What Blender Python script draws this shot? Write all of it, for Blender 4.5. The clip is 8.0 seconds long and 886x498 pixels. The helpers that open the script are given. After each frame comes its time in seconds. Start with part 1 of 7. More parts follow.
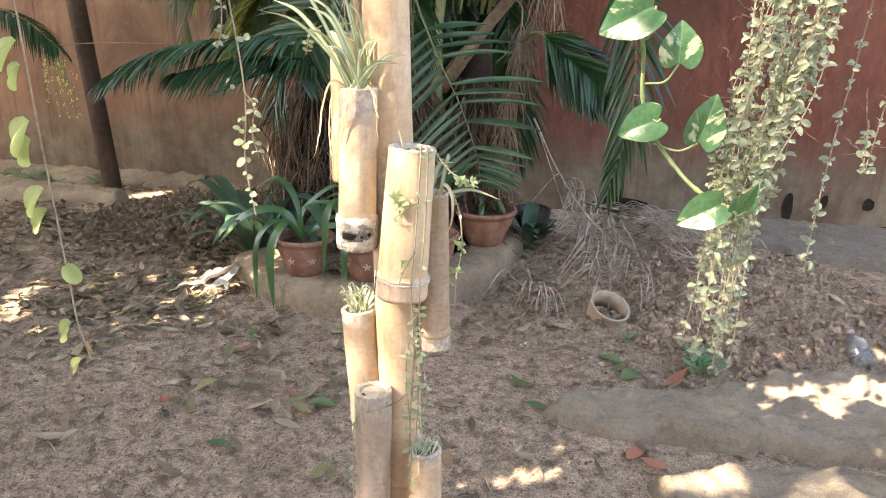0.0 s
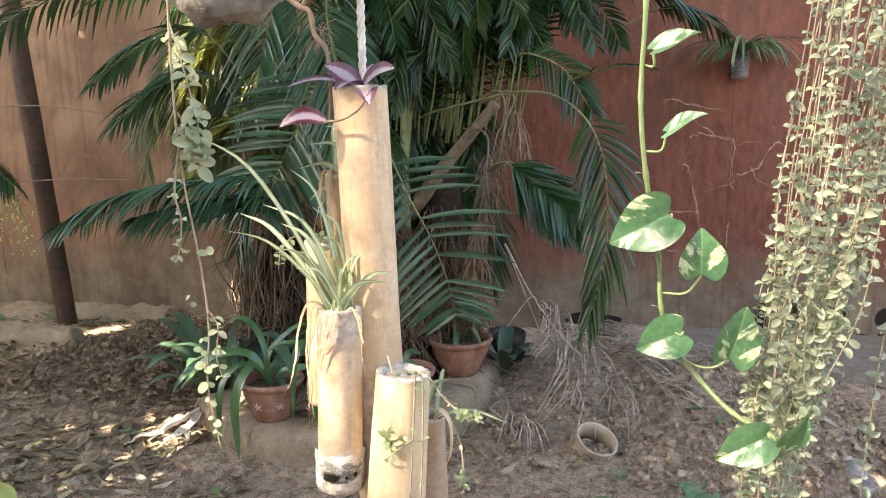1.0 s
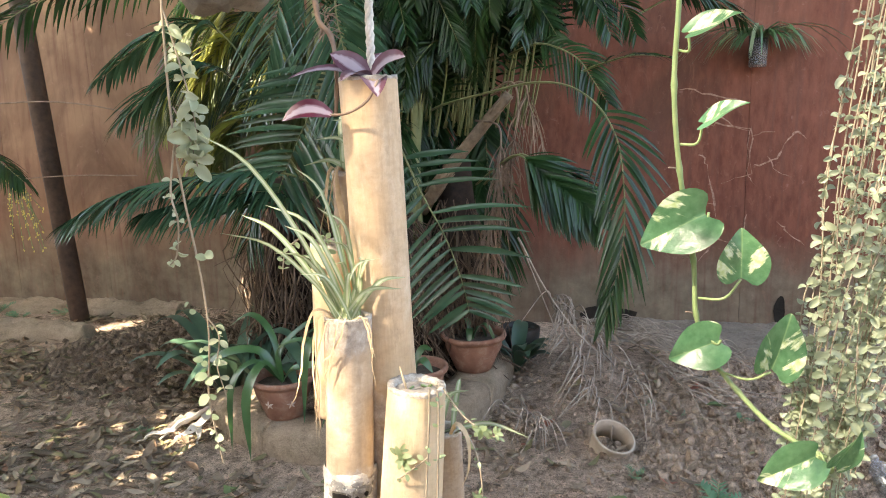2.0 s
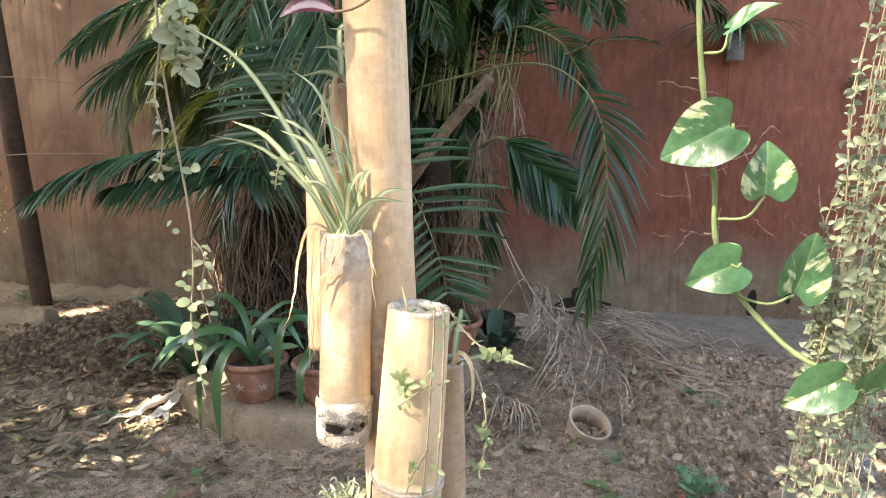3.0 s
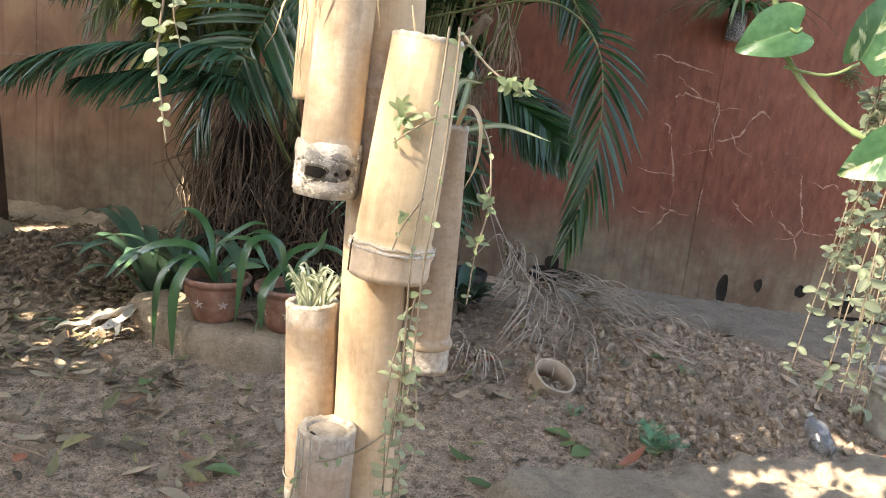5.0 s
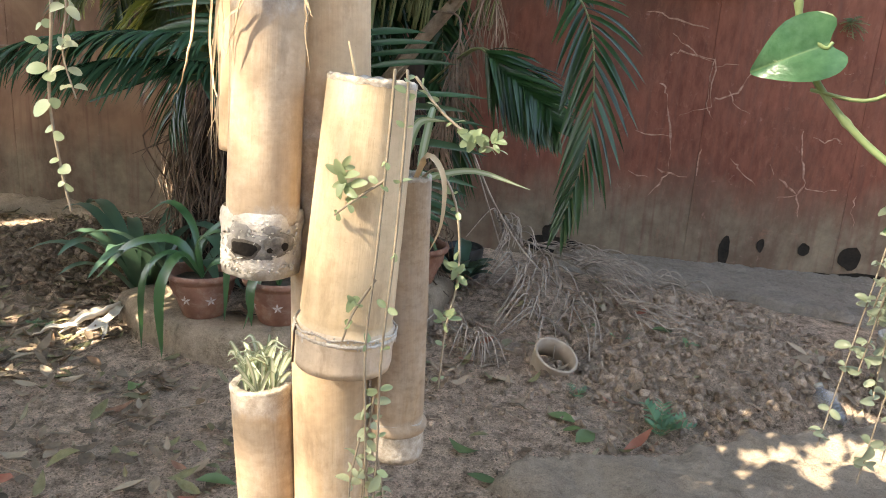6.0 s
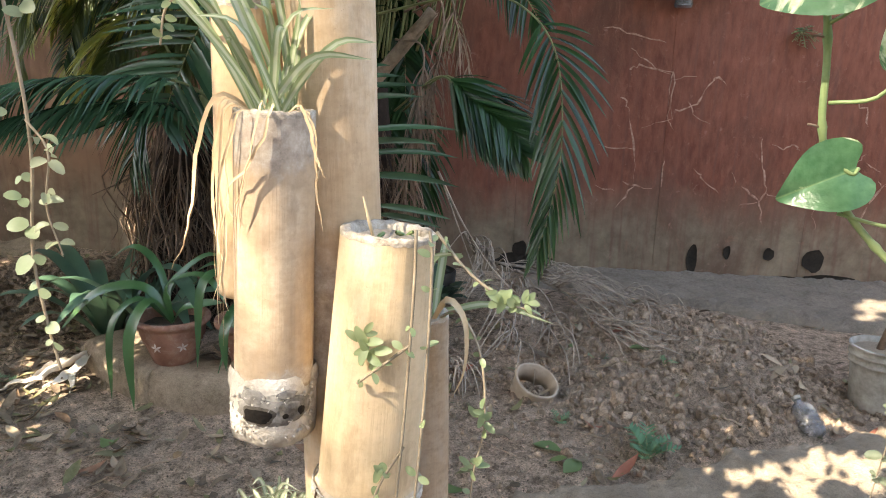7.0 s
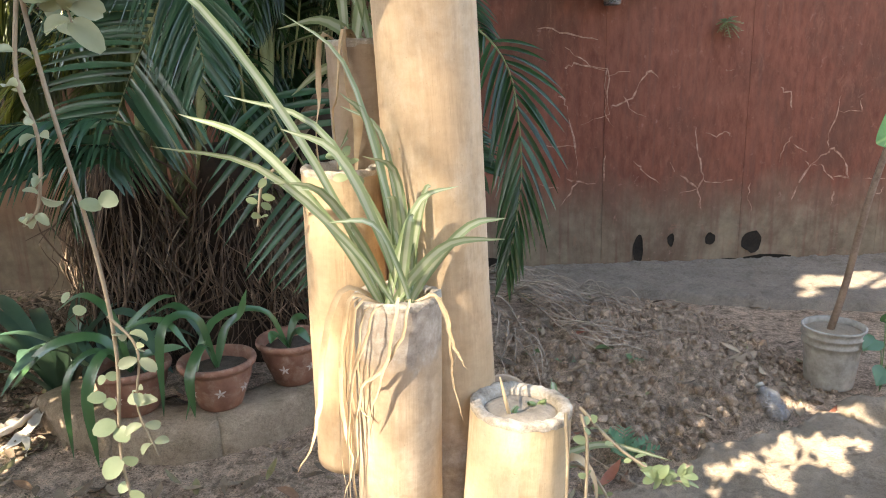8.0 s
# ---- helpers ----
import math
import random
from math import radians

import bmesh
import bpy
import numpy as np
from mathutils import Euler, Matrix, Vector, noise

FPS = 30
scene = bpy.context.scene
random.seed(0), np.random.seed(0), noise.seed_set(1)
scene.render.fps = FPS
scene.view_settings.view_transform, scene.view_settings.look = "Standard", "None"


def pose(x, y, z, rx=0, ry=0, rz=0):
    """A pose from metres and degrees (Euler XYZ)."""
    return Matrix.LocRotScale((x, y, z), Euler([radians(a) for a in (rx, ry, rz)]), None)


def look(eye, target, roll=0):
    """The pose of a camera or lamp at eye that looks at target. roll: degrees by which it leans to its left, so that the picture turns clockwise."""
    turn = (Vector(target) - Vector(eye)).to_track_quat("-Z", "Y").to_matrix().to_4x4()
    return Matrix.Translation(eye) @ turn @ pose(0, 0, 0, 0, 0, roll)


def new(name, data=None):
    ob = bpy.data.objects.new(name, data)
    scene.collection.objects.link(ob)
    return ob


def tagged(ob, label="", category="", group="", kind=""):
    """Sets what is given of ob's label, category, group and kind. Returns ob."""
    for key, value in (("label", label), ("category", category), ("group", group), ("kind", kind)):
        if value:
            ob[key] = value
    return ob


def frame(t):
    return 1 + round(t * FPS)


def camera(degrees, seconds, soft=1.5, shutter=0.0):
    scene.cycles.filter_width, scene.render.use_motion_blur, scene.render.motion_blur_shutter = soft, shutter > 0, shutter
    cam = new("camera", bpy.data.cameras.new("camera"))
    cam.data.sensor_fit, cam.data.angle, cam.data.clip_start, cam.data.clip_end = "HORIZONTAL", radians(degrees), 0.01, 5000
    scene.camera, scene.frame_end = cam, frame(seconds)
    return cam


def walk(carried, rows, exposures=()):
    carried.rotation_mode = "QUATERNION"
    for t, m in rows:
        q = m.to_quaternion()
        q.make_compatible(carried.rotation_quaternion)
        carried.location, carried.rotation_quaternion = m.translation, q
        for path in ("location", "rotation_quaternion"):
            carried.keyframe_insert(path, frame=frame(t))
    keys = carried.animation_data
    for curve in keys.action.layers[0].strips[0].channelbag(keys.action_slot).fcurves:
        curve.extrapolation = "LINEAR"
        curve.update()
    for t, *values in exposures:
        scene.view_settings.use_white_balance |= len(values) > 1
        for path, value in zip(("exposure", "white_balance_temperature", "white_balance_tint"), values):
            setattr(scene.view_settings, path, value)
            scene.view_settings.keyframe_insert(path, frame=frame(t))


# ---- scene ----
cam = camera(63.5, 8.0, soft=1.0)
PATH = [
    (0, (0.937, -0.431, 1.695), (0.442, 1.405, 1.072), 0.9),
    (0.5, (0.894, -0.388, 1.744), (0.372, 1.47, 1.216), 1.1),
    (1, (0.851, -0.264, 1.829), (0.431, 1.661, 1.485), -0.8),
    (1.5, (0.847, -0.208, 1.858), (0.411, 1.714, 1.521), -1.8),
    (1.7, (0.841, -0.199, 1.854), (0.382, 1.716, 1.506), -1.5),
    (2.8, (0.792, -0.187, 1.732), (0.399, 1.736, 1.348), 0.1),
    (3, (0.779, -0.165, 1.718), (0.408, 1.767, 1.355), 0.1),
    (3.5, (0.758, -0.13, 1.67), (0.402, 1.813, 1.359), 0.9),
    (4, (0.747, -0.137, 1.61), (0.368, 1.806, 1.325), 1.9),
    (4.5, (0.742, -0.128, 1.534), (0.336, 1.805, 1.225), 2.8),
    (5, (0.744, -0.102, 1.433), (0.458, 1.837, 1.037), 6.5),
    (5.2, (0.75, -0.084, 1.418), (0.487, 1.852, 0.988), 6.7),
    (6.3, (0.741, 0.071, 1.546), (0.451, 1.984, 1.039), 2.9),
    (6.5, (0.735, 0.061, 1.557), (0.426, 1.97, 1.047), 3.0),
    (7, (0.687, 0.103, 1.614), (0.511, 2.038, 1.14), 1.6),
    (7.5, (0.581, 0.136, 1.699), (0.536, 2.077, 1.22), -1.9),
    (8, (0.54, 0.157, 1.737), (0.548, 2.095, 1.243), -1.9),
]
walk(cam, [(t, look(eye, target, roll)) for t, eye, target, roll in PATH], [(0, 3.52, 8500, 16), (1, 3.46, 8450, 15), (4, 3.34, 8300, 12), (6.5, 3.08, 8250, 12), (8, 3.1, 8200, 12)])


# ---- light ----
SUN_DIR = Vector((-0.62, -0.55, 0.76)).normalized()
world = bpy.data.worlds.new("sky")
scene.world = world
world.use_nodes = True
wn = world.node_tree.nodes
sky = wn.new("ShaderNodeTexSky")
sky.sky_type = "NISHITA"
sky.sun_disc = False
sky.sun_elevation = math.asin(SUN_DIR.z)
sky.sun_rotation = math.atan2(SUN_DIR.x, SUN_DIR.y)
wn["Background"].inputs["Strength"].default_value = 0.15
world.node_tree.links.new(sky.outputs["Color"], wn["Background"].inputs["Color"])
sun = new("sun", bpy.data.lights.new("sun", "SUN"))
sun.data.energy = 3.6
sun.data.angle = radians(0.3)
sun.data.color = (1.0, 0.985, 0.945)
sun.matrix_world = look(SUN_DIR * 20, (0, 0, 0))


# ---- materials ----
class Mat:
    """A node material with a short way to chain nodes."""

    def __init__(self, name, rough=0.7, spec=0.4):
        self.m = bpy.data.materials.new(name)
        self.m.use_nodes = True
        self.t = self.m.node_tree
        self.b = self.t.nodes["Principled BSDF"]
        self.b.inputs["Roughness"].default_value = rough
        self.b.inputs["Specular IOR Level"].default_value = spec

    def n(self, kind, **sets):
        node = self.t.nodes.new("ShaderNode" + kind)
        for k, v in sets.items():
            node.inputs[k.replace("_", " ")].default_value = v
        return node

    def l(self, a, b):
        self.t.links.new(a, b)
        return self

    def coord(self, what="Object"):
        if what == "Position":
            return self.t.nodes.new("ShaderNodeNewGeometry").outputs["Position"]
        return self.t.nodes.new("ShaderNodeTexCoord").outputs[what]

    def scaled(self, vec, s):
        node = self.t.nodes.new("ShaderNodeMapping")
        node.inputs["Scale"].default_value = s
        self.l(vec, node.inputs["Vector"])
        return node.outputs["Vector"]

    def noise(self, vec, scale, detail=4.0, rough=0.55, dist=0.0):
        node = self.n("TexNoise", Scale=scale, Detail=detail, Roughness=rough, Distortion=dist)
        self.l(vec, node.inputs["Vector"])
        return node.outputs["Fac"]

    def ramp(self, fac, *stops):
        node = self.t.nodes.new("ShaderNodeValToRGB")
        els = node.color_ramp.elements
        while len(els) < len(stops):
            els.new(0.5)
        for e, (p, c) in zip(els, stops):
            e.position = p
            e.color = (*c, 1) if len(c) == 3 else c
        self.l(fac, node.inputs["Fac"])
        return node.outputs["Color"]

    def mix(self, fac, a, b, blend="MIX"):
        node = self.t.nodes.new("ShaderNodeMix")
        node.data_type = "RGBA"
        node.blend_type = blend
        for sock, v in ((node.inputs[0], fac), (node.inputs[6], a), (node.inputs[7], b)):
            if isinstance(v, bpy.types.NodeSocket):
                self.l(v, sock)
            elif isinstance(v, tuple):
                sock.default_value = (*v, 1)
            else:
                sock.default_value = v
        return node.outputs[2]

    def math(self, op, a, b=0.0, clamp=False):
        node = self.t.nodes.new("ShaderNodeMath")
        node.operation = op
        node.use_clamp = clamp
        for sock, v in zip(node.inputs, (a, b)):
            if isinstance(v, bpy.types.NodeSocket):
                self.l(v, sock)
            else:
                sock.default_value = v
        return node.outputs[0]

    def split(self, vec):
        node = self.t.nodes.new("ShaderNodeSeparateXYZ")
        self.l(vec, node.inputs[0])
        return node.outputs

    def color(self, c):
        if isinstance(c, tuple):
            self.b.inputs["Base Color"].default_value = (*c, 1)
        else:
            self.l(c, self.b.inputs["Base Color"])
        return self

    def rough(self, f):
        self.l(f, self.b.inputs["Roughness"])
        return self

    def bump(self, height, strength=0.4, distance=0.01):
        node = self.n("Bump", Strength=strength, Distance=distance)
        self.l(height, node.inputs["Height"])
        self.l(node.outputs["Normal"], self.b.inputs["Normal"])
        return self

    def thin(self, amount, colour):
        """Lets some light through a leaf."""
        tr = self.n("BsdfTranslucent")
        if isinstance(colour, tuple):
            tr.inputs["Color"].default_value = (*colour, 1)
        else:
            self.l(colour, tr.inputs["Color"])
        mixer = self.n("MixShader", Fac=amount)
        out = self.t.nodes["Material Output"]
        self.l(self.b.outputs[0], mixer.inputs[1]).l(tr.outputs[0], mixer.inputs[2]).l(mixer.outputs[0], out.inputs["Surface"])
        return self

    def per_object(self):
        return self.t.nodes.new("ShaderNodeObjectInfo").outputs["Random"]

    def per_island(self):
        return self.t.nodes.new("ShaderNodeNewGeometry").outputs["Random Per Island"]


def mat_wall():
    k = Mat("old_red_wall_paint", 0.85, 0.25)
    p = k.coord("Position")
    xyz = k.split(p)
    big = k.noise(p, 0.9, 5, 0.6)
    fine = k.noise(k.scaled(p, (6, 6, 2.0)), 3.0, 6, 0.65)
    red = k.ramp(big, (0.25, (0.098, 0.031, 0.019)), (0.5, (0.178, 0.060, 0.036)), (0.75, (0.25, 0.098, 0.062)))
    red = k.mix(0.5, red, k.ramp(fine, (0.3, (0.10, 0.032, 0.020)), (0.7, (0.285, 0.112, 0.074))), "MIX")
    # the colour turns paler and tan towards the left end
    paler = k.ramp(k.noise(p, 1.6, 5), (0.3, (0.20, 0.112, 0.07)), (0.7, (0.33, 0.205, 0.13)))
    along = k.math("ADD", xyz[0], k.math("MULTIPLY", big, 1.4))
    to_left = k.t.nodes.new("ShaderNodeMapRange")
    k.l(along, to_left.inputs[0])
    for i, v in zip((1, 2, 3, 4), (-2.2, -0.2, 1.0, 0.0)):
        to_left.inputs[i].default_value = v
    col = k.mix(to_left.outputs[0], red, paler)
    # mud splashes and grey lime bloom along the foot, with a ragged upper edge
    edge = k.math("ADD", xyz[2], k.math("MULTIPLY", k.noise(k.scaled(p, (1.4, 1, 0.5)), 2.2, 6, 0.7), -0.75))
    low = k.t.nodes.new("ShaderNodeMapRange")
    k.l(edge, low.inputs[0])
    for i, v in zip((1, 2, 3, 4), (-0.02, 0.42, 1.0, 0.0)):
        low.inputs[i].default_value = v
    mud = k.ramp(k.noise(p, 5, 6, 0.7), (0.3, (0.125, 0.096, 0.064)), (0.7, (0.265, 0.21, 0.148)))
    col = k.mix(low.outputs[0], col, mud)
    damp = k.ramp(k.noise(k.scaled(p, (1, 1, 0.6)), 1.3, 7, 0.68, 0.8), (0.46, (0, 0, 0)), (0.66, (0.6, 0.6, 0.6)))
    col = k.mix(damp, col, (0.095, 0.05, 0.034))
    smear = k.ramp(k.noise(k.scaled(p, (3, 3, 1.2)), 3.5, 8, 0.75, 1.2), (0.56, (0, 0, 0)), (0.72, (0.45, 0.45, 0.45)))
    col = k.mix(smear, col, (0.31, 0.15, 0.10))
    streak = k.ramp(k.noise(k.scaled(p, (9, 9, 0.5)), 2.0, 4), (0.52, (0, 0, 0)), (0.72, (0.55, 0.55, 0.55)))
    col = k.mix(streak, col, (0.13, 0.06, 0.045))
    pale = k.ramp(k.noise(k.scaled(p, (3, 3, 3)), 4.0, 8, 0.75, 0.6), (0.60, (0, 0, 0)), (0.75, (0.5, 0.5, 0.5)))
    col = k.mix(pale, col, (0.45, 0.27, 0.22))
    k.color(col).bump(k.noise(p, 60, 6, 0.7), 0.35, 0.006)
    return k.m


def mat_crack():
    k = Mat("pale_crack_filler", 0.9, 0.2)
    k.color(k.ramp(k.noise(k.coord("Position"), 22, 6, 0.7), (0.34, (0.16, 0.066, 0.042)), (0.66, (0.46, 0.30, 0.225))))
    return k.m


def mat_soil():
    k = Mat("dry_garden_soil", 0.95, 0.15)
    p = k.coord("Position")
    a = k.ramp(k.noise(p, 1.3, 5, 0.6), (0.3, (0.46, 0.335, 0.242)), (0.7, (0.70, 0.535, 0.40)))
    b = k.ramp(k.noise(p, 38, 8, 0.75), (0.28, (0.10, 0.071, 0.051)), (0.5, (0.49, 0.365, 0.27)), (0.72, (0.77, 0.62, 0.49)))
    col = k.mix(0.6, a, b)
    speck = k.ramp(k.noise(p, 140, 3, 0.6), (0.62, (0, 0, 0)), (0.68, (0.8, 0.8, 0.8)))
    col = k.mix(speck, col, (0.55, 0.44, 0.34))
    # dark mottling that stands in for shaded crevices between crumbs
    patch = k.ramp(k.noise(p, 14, 7, 0.72, 0.4), (0.38, (0.44, 0.42, 0.40)), (0.5, (1.0, 1.0, 1.0)), (0.64, (1.3, 1.29, 1.27)))
    col = k.mix(1.0, col, patch, "MULTIPLY")
    grit = k.ramp(k.noise(p, 110, 5, 0.75), (0.34, (0.45, 0.43, 0.41)), (0.5, (1.05, 1.05, 1.05)), (0.66, (1.5, 1.48, 1.45)))
    col = k.mix(1.0, col, grit, "MULTIPLY")
    # the freshly dug heap at the wall is damp and darker, with a ragged border
    place = k.t.nodes.new("ShaderNodeVectorMath")
    place.operation = "DISTANCE"
    k.l(k.scaled(p, (1, 1.15, 0)), place.inputs[0])
    place.inputs[1].default_value = (-2.5, 5.45, 0)
    edge = k.math("ADD", place.outputs["Value"], k.math("MULTIPLY", k.math("SUBTRACT", k.noise(p, 3.5, 6, 0.7), 0.5), 1.1))
    col = k.mix(1.0, col, k.ramp(k.math("DIVIDE", edge, 2.0), (0.42, (0.44, 0.41, 0.38)), (0.62, (1.0, 1.0, 1.0))), "MULTIPLY")
    k.color(col).bump(k.noise(p, 48, 8, 0.85), 1.0, 0.06)
    return k.m


def mat_clod(name="dug_soil_clods", wet=1.0):
    k = Mat(name, 0.95, 0.15)
    p = k.coord("Position")
    r = k.ramp(k.per_island(), (0.0, (0.13, 0.097, 0.072)), (0.5, (0.27, 0.208, 0.156)), (1.0, (0.46, 0.365, 0.28)))
    col = (k.mix(0.45, r, k.ramp(k.noise(p, 70, 6, 0.7), (0.3, (0.09, 0.066, 0.05)), (0.7, (0.36, 0.28, 0.215)))))
    # uneven tone; its darks imitate shade in the gaps between lumps
    patch = k.ramp(k.noise(p, 20, 7, 0.72, 0.4), (0.36, (0.52, 0.5, 0.48)), (0.5, (1.0, 1.0, 1.0)), (0.66, (1.2, 1.19, 1.17)))
    col = k.mix(1.0, col, patch, "MULTIPLY")
    grit = k.ramp(k.noise(p, 150, 5, 0.75), (0.34, (0.45, 0.43, 0.41)), (0.5, (1.08, 1.08, 1.08)), (0.66, (1.5, 1.48, 1.45)))
    col = k.mix(1.0, col, grit, "MULTIPLY")
    k.color(k.mix(1.0, col, (wet, wet * 0.96, wet * 0.92), "MULTIPLY"))
    k.bump(k.noise(p, 110, 6, 0.7), 0.8, 0.016)
    return k.m


def mat_concrete(name, lo, hi, moss=0.0):
    k = Mat(name, 0.9, 0.2)
    p = k.coord("Position")
    col = k.mix(0.5, k.ramp(k.noise(p, 4, 6, 0.65), (0.3, lo), (0.7, hi)), k.ramp(k.noise(p, 45, 8, 0.75), (0.3, lo), (0.7, hi)))
    stain = k.ramp(k.noise(p, 9, 5, 0.7, 0.4), (0.55, (0, 0, 0)), (0.75, (0.7, 0.7, 0.7)))
    col = k.mix(stain, col, tuple(c * 0.5 for c in lo))
    if moss:
        col = k.mix(k.ramp(k.noise(p, 7, 5), (0.5, (0, 0, 0)), (0.8, (moss, moss, moss))), col, (0.09, 0.11, 0.045))
    grit = k.ramp(k.noise(p, 190, 4, 0.7), (0.34, (0.78, 0.77, 0.75)), (0.5, (1.0, 1.0, 1.0)), (0.68, (1.18, 1.17, 1.15)))
    col = k.mix(1.0, col, grit, "MULTIPLY")
    k.color(col).bump(k.math("ADD", k.noise(p, 80, 8, 0.75), k.math("MULTIPLY", k.noise(p, 12, 6, 0.7), 2.0)), 0.9, 0.025)
    return k.m


def mat_bamboo(name="dry_bamboo_skin", lo=(0.42, 0.285, 0.165), hi=(0.62, 0.465, 0.31), weather=0.0, mould=()):
    """Bamboo skin; mould lists heights (from, to) along the culm where grey mould has grown."""
    k = Mat(name, 0.42, 0.4)
    o = k.coord("Object")
    height = k.split(o)[2]
    shift = k.t.nodes.new("ShaderNodeVectorMath")
    shift.operation = "ADD"
    k.l(o, shift.inputs[0])
    k.l(k.math("MULTIPLY", k.per_object(), 7.0), shift.inputs[1])
    o = shift.outputs[0]
    fibre = k.noise(k.scaled(o, (1, 1, 0.02)), 210, 5, 0.65)
    bands = k.noise(k.scaled(o, (1, 1, 0.12)), 34, 6, 0.65)
    blotch = k.noise(k.scaled(o, (1, 1, 0.5)), 17, 6, 0.62)
    col = k.mix(0.5, k.ramp(blotch, (0.3, lo), (0.7, hi)), k.ramp(bands, (0.3, lo), (0.68, hi)))
    col = k.mix(0.16, col, k.ramp(fibre, (0.32, tuple(c * 0.75 for c in lo)), (0.68, hi)))
    bloom = k.ramp(k.noise(k.scaled(o, (1, 1, 0.4)), 26, 7, 0.72, 0.4), (0.50, (0, 0, 0)), (0.72, (0.6, 0.6, 0.6)))
    col = k.mix(bloom, col, (0.66, 0.56, 0.43))
    grime = k.ramp(k.noise(k.scaled(o, (1, 1, 0.3)), 44, 7, 0.75, 0.3), (0.53, (0, 0, 0)), (0.72, (0.5 + 0.4 * weather,) * 3))
    col = k.mix(grime, col, (0.22, 0.135, 0.075))
    if weather:
        grey = k.ramp(k.noise(k.scaled(o, (1, 1, 0.2)), 30, 5, 0.6), (0.35, (0, 0, 0)), (0.65, (weather,) * 3))
        col = k.mix(grey, col, tuple(0.5 * c + 0.2 for c in lo))
    dots = k.ramp(k.noise(o, 420, 3, 0.6), (0.66, (0, 0, 0)), (0.76, (0.4, 0.4, 0.4)))
    mottle = k.ramp(k.noise(k.scaled(o, (1, 1, 1.6)), 70, 6, 0.7), (0.42, (0, 0, 0)), (0.66, (0.28 + 0.3 * weather,) * 3))
    col = k.mix(mottle, col, tuple(c * 0.62 for c in lo))
    col = k.mix(dots, col, (0.16, 0.10, 0.06))
    for z0, z1 in mould:
        spread = k.math("MULTIPLY", k.math("SUBTRACT", k.noise(k.scaled(o, (1, 1, 0.6)), 30, 6, 0.7), 0.5), 0.07)
        off = k.math("ABSOLUTE", k.math("SUBTRACT", k.math("ADD", height, spread), (z0 + z1) / 2))
        band = k.ramp(k.math("DIVIDE", off, (z1 - z0) / 2), (0.55, (0.75, 0.75, 0.75)), (1.0, (0, 0, 0)))
        grey = k.ramp(k.noise(o, 75, 6, 0.75), (0.3, (0.17, 0.14, 0.12)), (0.5, (0.38, 0.335, 0.29)), (0.72, (0.62, 0.58, 0.52)))
        col = k.mix(band, col, grey)
    tone = k.ramp(k.per_object(), (0.0, (0.84, 0.81, 0.77)), (1.0, (1.05, 1.05, 1.05)))
    col = k.mix(1.0, col, tone, "MULTIPLY")
    k.color(col).bump(k.math("ADD", fibre, k.math("MULTIPLY", blotch, 1.5)), 0.22, 0.003)
    k.rough(k.ramp(blotch, (0.3, (0.58, 0.58, 0.58)), (0.7, (0.8, 0.8, 0.8))))
    return k.m


def mat_cut():
    k = Mat("mouldy_cut_bamboo", 0.9, 0.2)
    o = k.coord("Object")
    k.color(k.ramp(k.noise(o, 90, 6, 0.75), (0.3, (0.17, 0.14, 0.11)), (0.48, (0.36, 0.31, 0.25)), (0.7, (0.56, 0.51, 0.44))))
    k.bump(k.noise(o, 140, 5), 0.5, 0.004)
    return k.m


def mat_plain(name, lo, hi, scale=30, rough=0.8, bump=0.3, spec=0.3, coord="Object", distance=0.004):
    k = Mat(name, rough, spec)
    o = k.coord(coord)
    f = k.noise(o, scale, 6, 0.68)
    col = k.mix(0.4, k.ramp(f, (0.3, lo), (0.7, hi)), k.ramp(k.noise(o, scale * 0.2, 3), (0.35, lo), (0.65, hi)))
    k.color(col).bump(f, bump, distance)
    return k.m


def mat_leaf(name, lo, hi, rough=0.4, trans=0.25, scale=12, spec=0.5, island=True, glow=None):
    k = Mat(name, rough, spec)
    o = k.coord("Object")
    f = k.noise(o, scale, 4)
    r = k.per_island() if island else k.per_object()
    col = k.mix(0.5, k.ramp(f, (0.3, lo), (0.7, hi)), k.ramp(r, (0.0, lo), (1.0, hi)))
    k.color(col)
    k.thin(trans, glow or tuple(min(1, c * 1.5 + 0.01) for c in hi))
    return k.m


def mat_striped(name, edge, middle, rough=0.45, trans=0.25, narrow=0.2):
    """A leaf with a band of another colour along its middle."""
    k = Mat(name, rough, 0.4)
    uv = k.split(k.coord("UV"))
    off = k.math("ABSOLUTE", k.math("SUBTRACT", uv[0], 0.5))
    off = k.math("ADD", off, k.math("MULTIPLY", k.math("SUBTRACT", k.noise(k.scaled(k.coord("UV"), (9, 1.2, 1)), 4, 3), 0.5), 0.16))
    col = k.ramp(off, (narrow - 0.06, middle), (narrow + 0.06, edge))
    col = k.mix(0.25, col, k.ramp(k.noise(k.coord("Object"), 25, 3), (0.3, edge), (0.7, middle)))
    k.color(col).thin(trans, col)
    return k.m


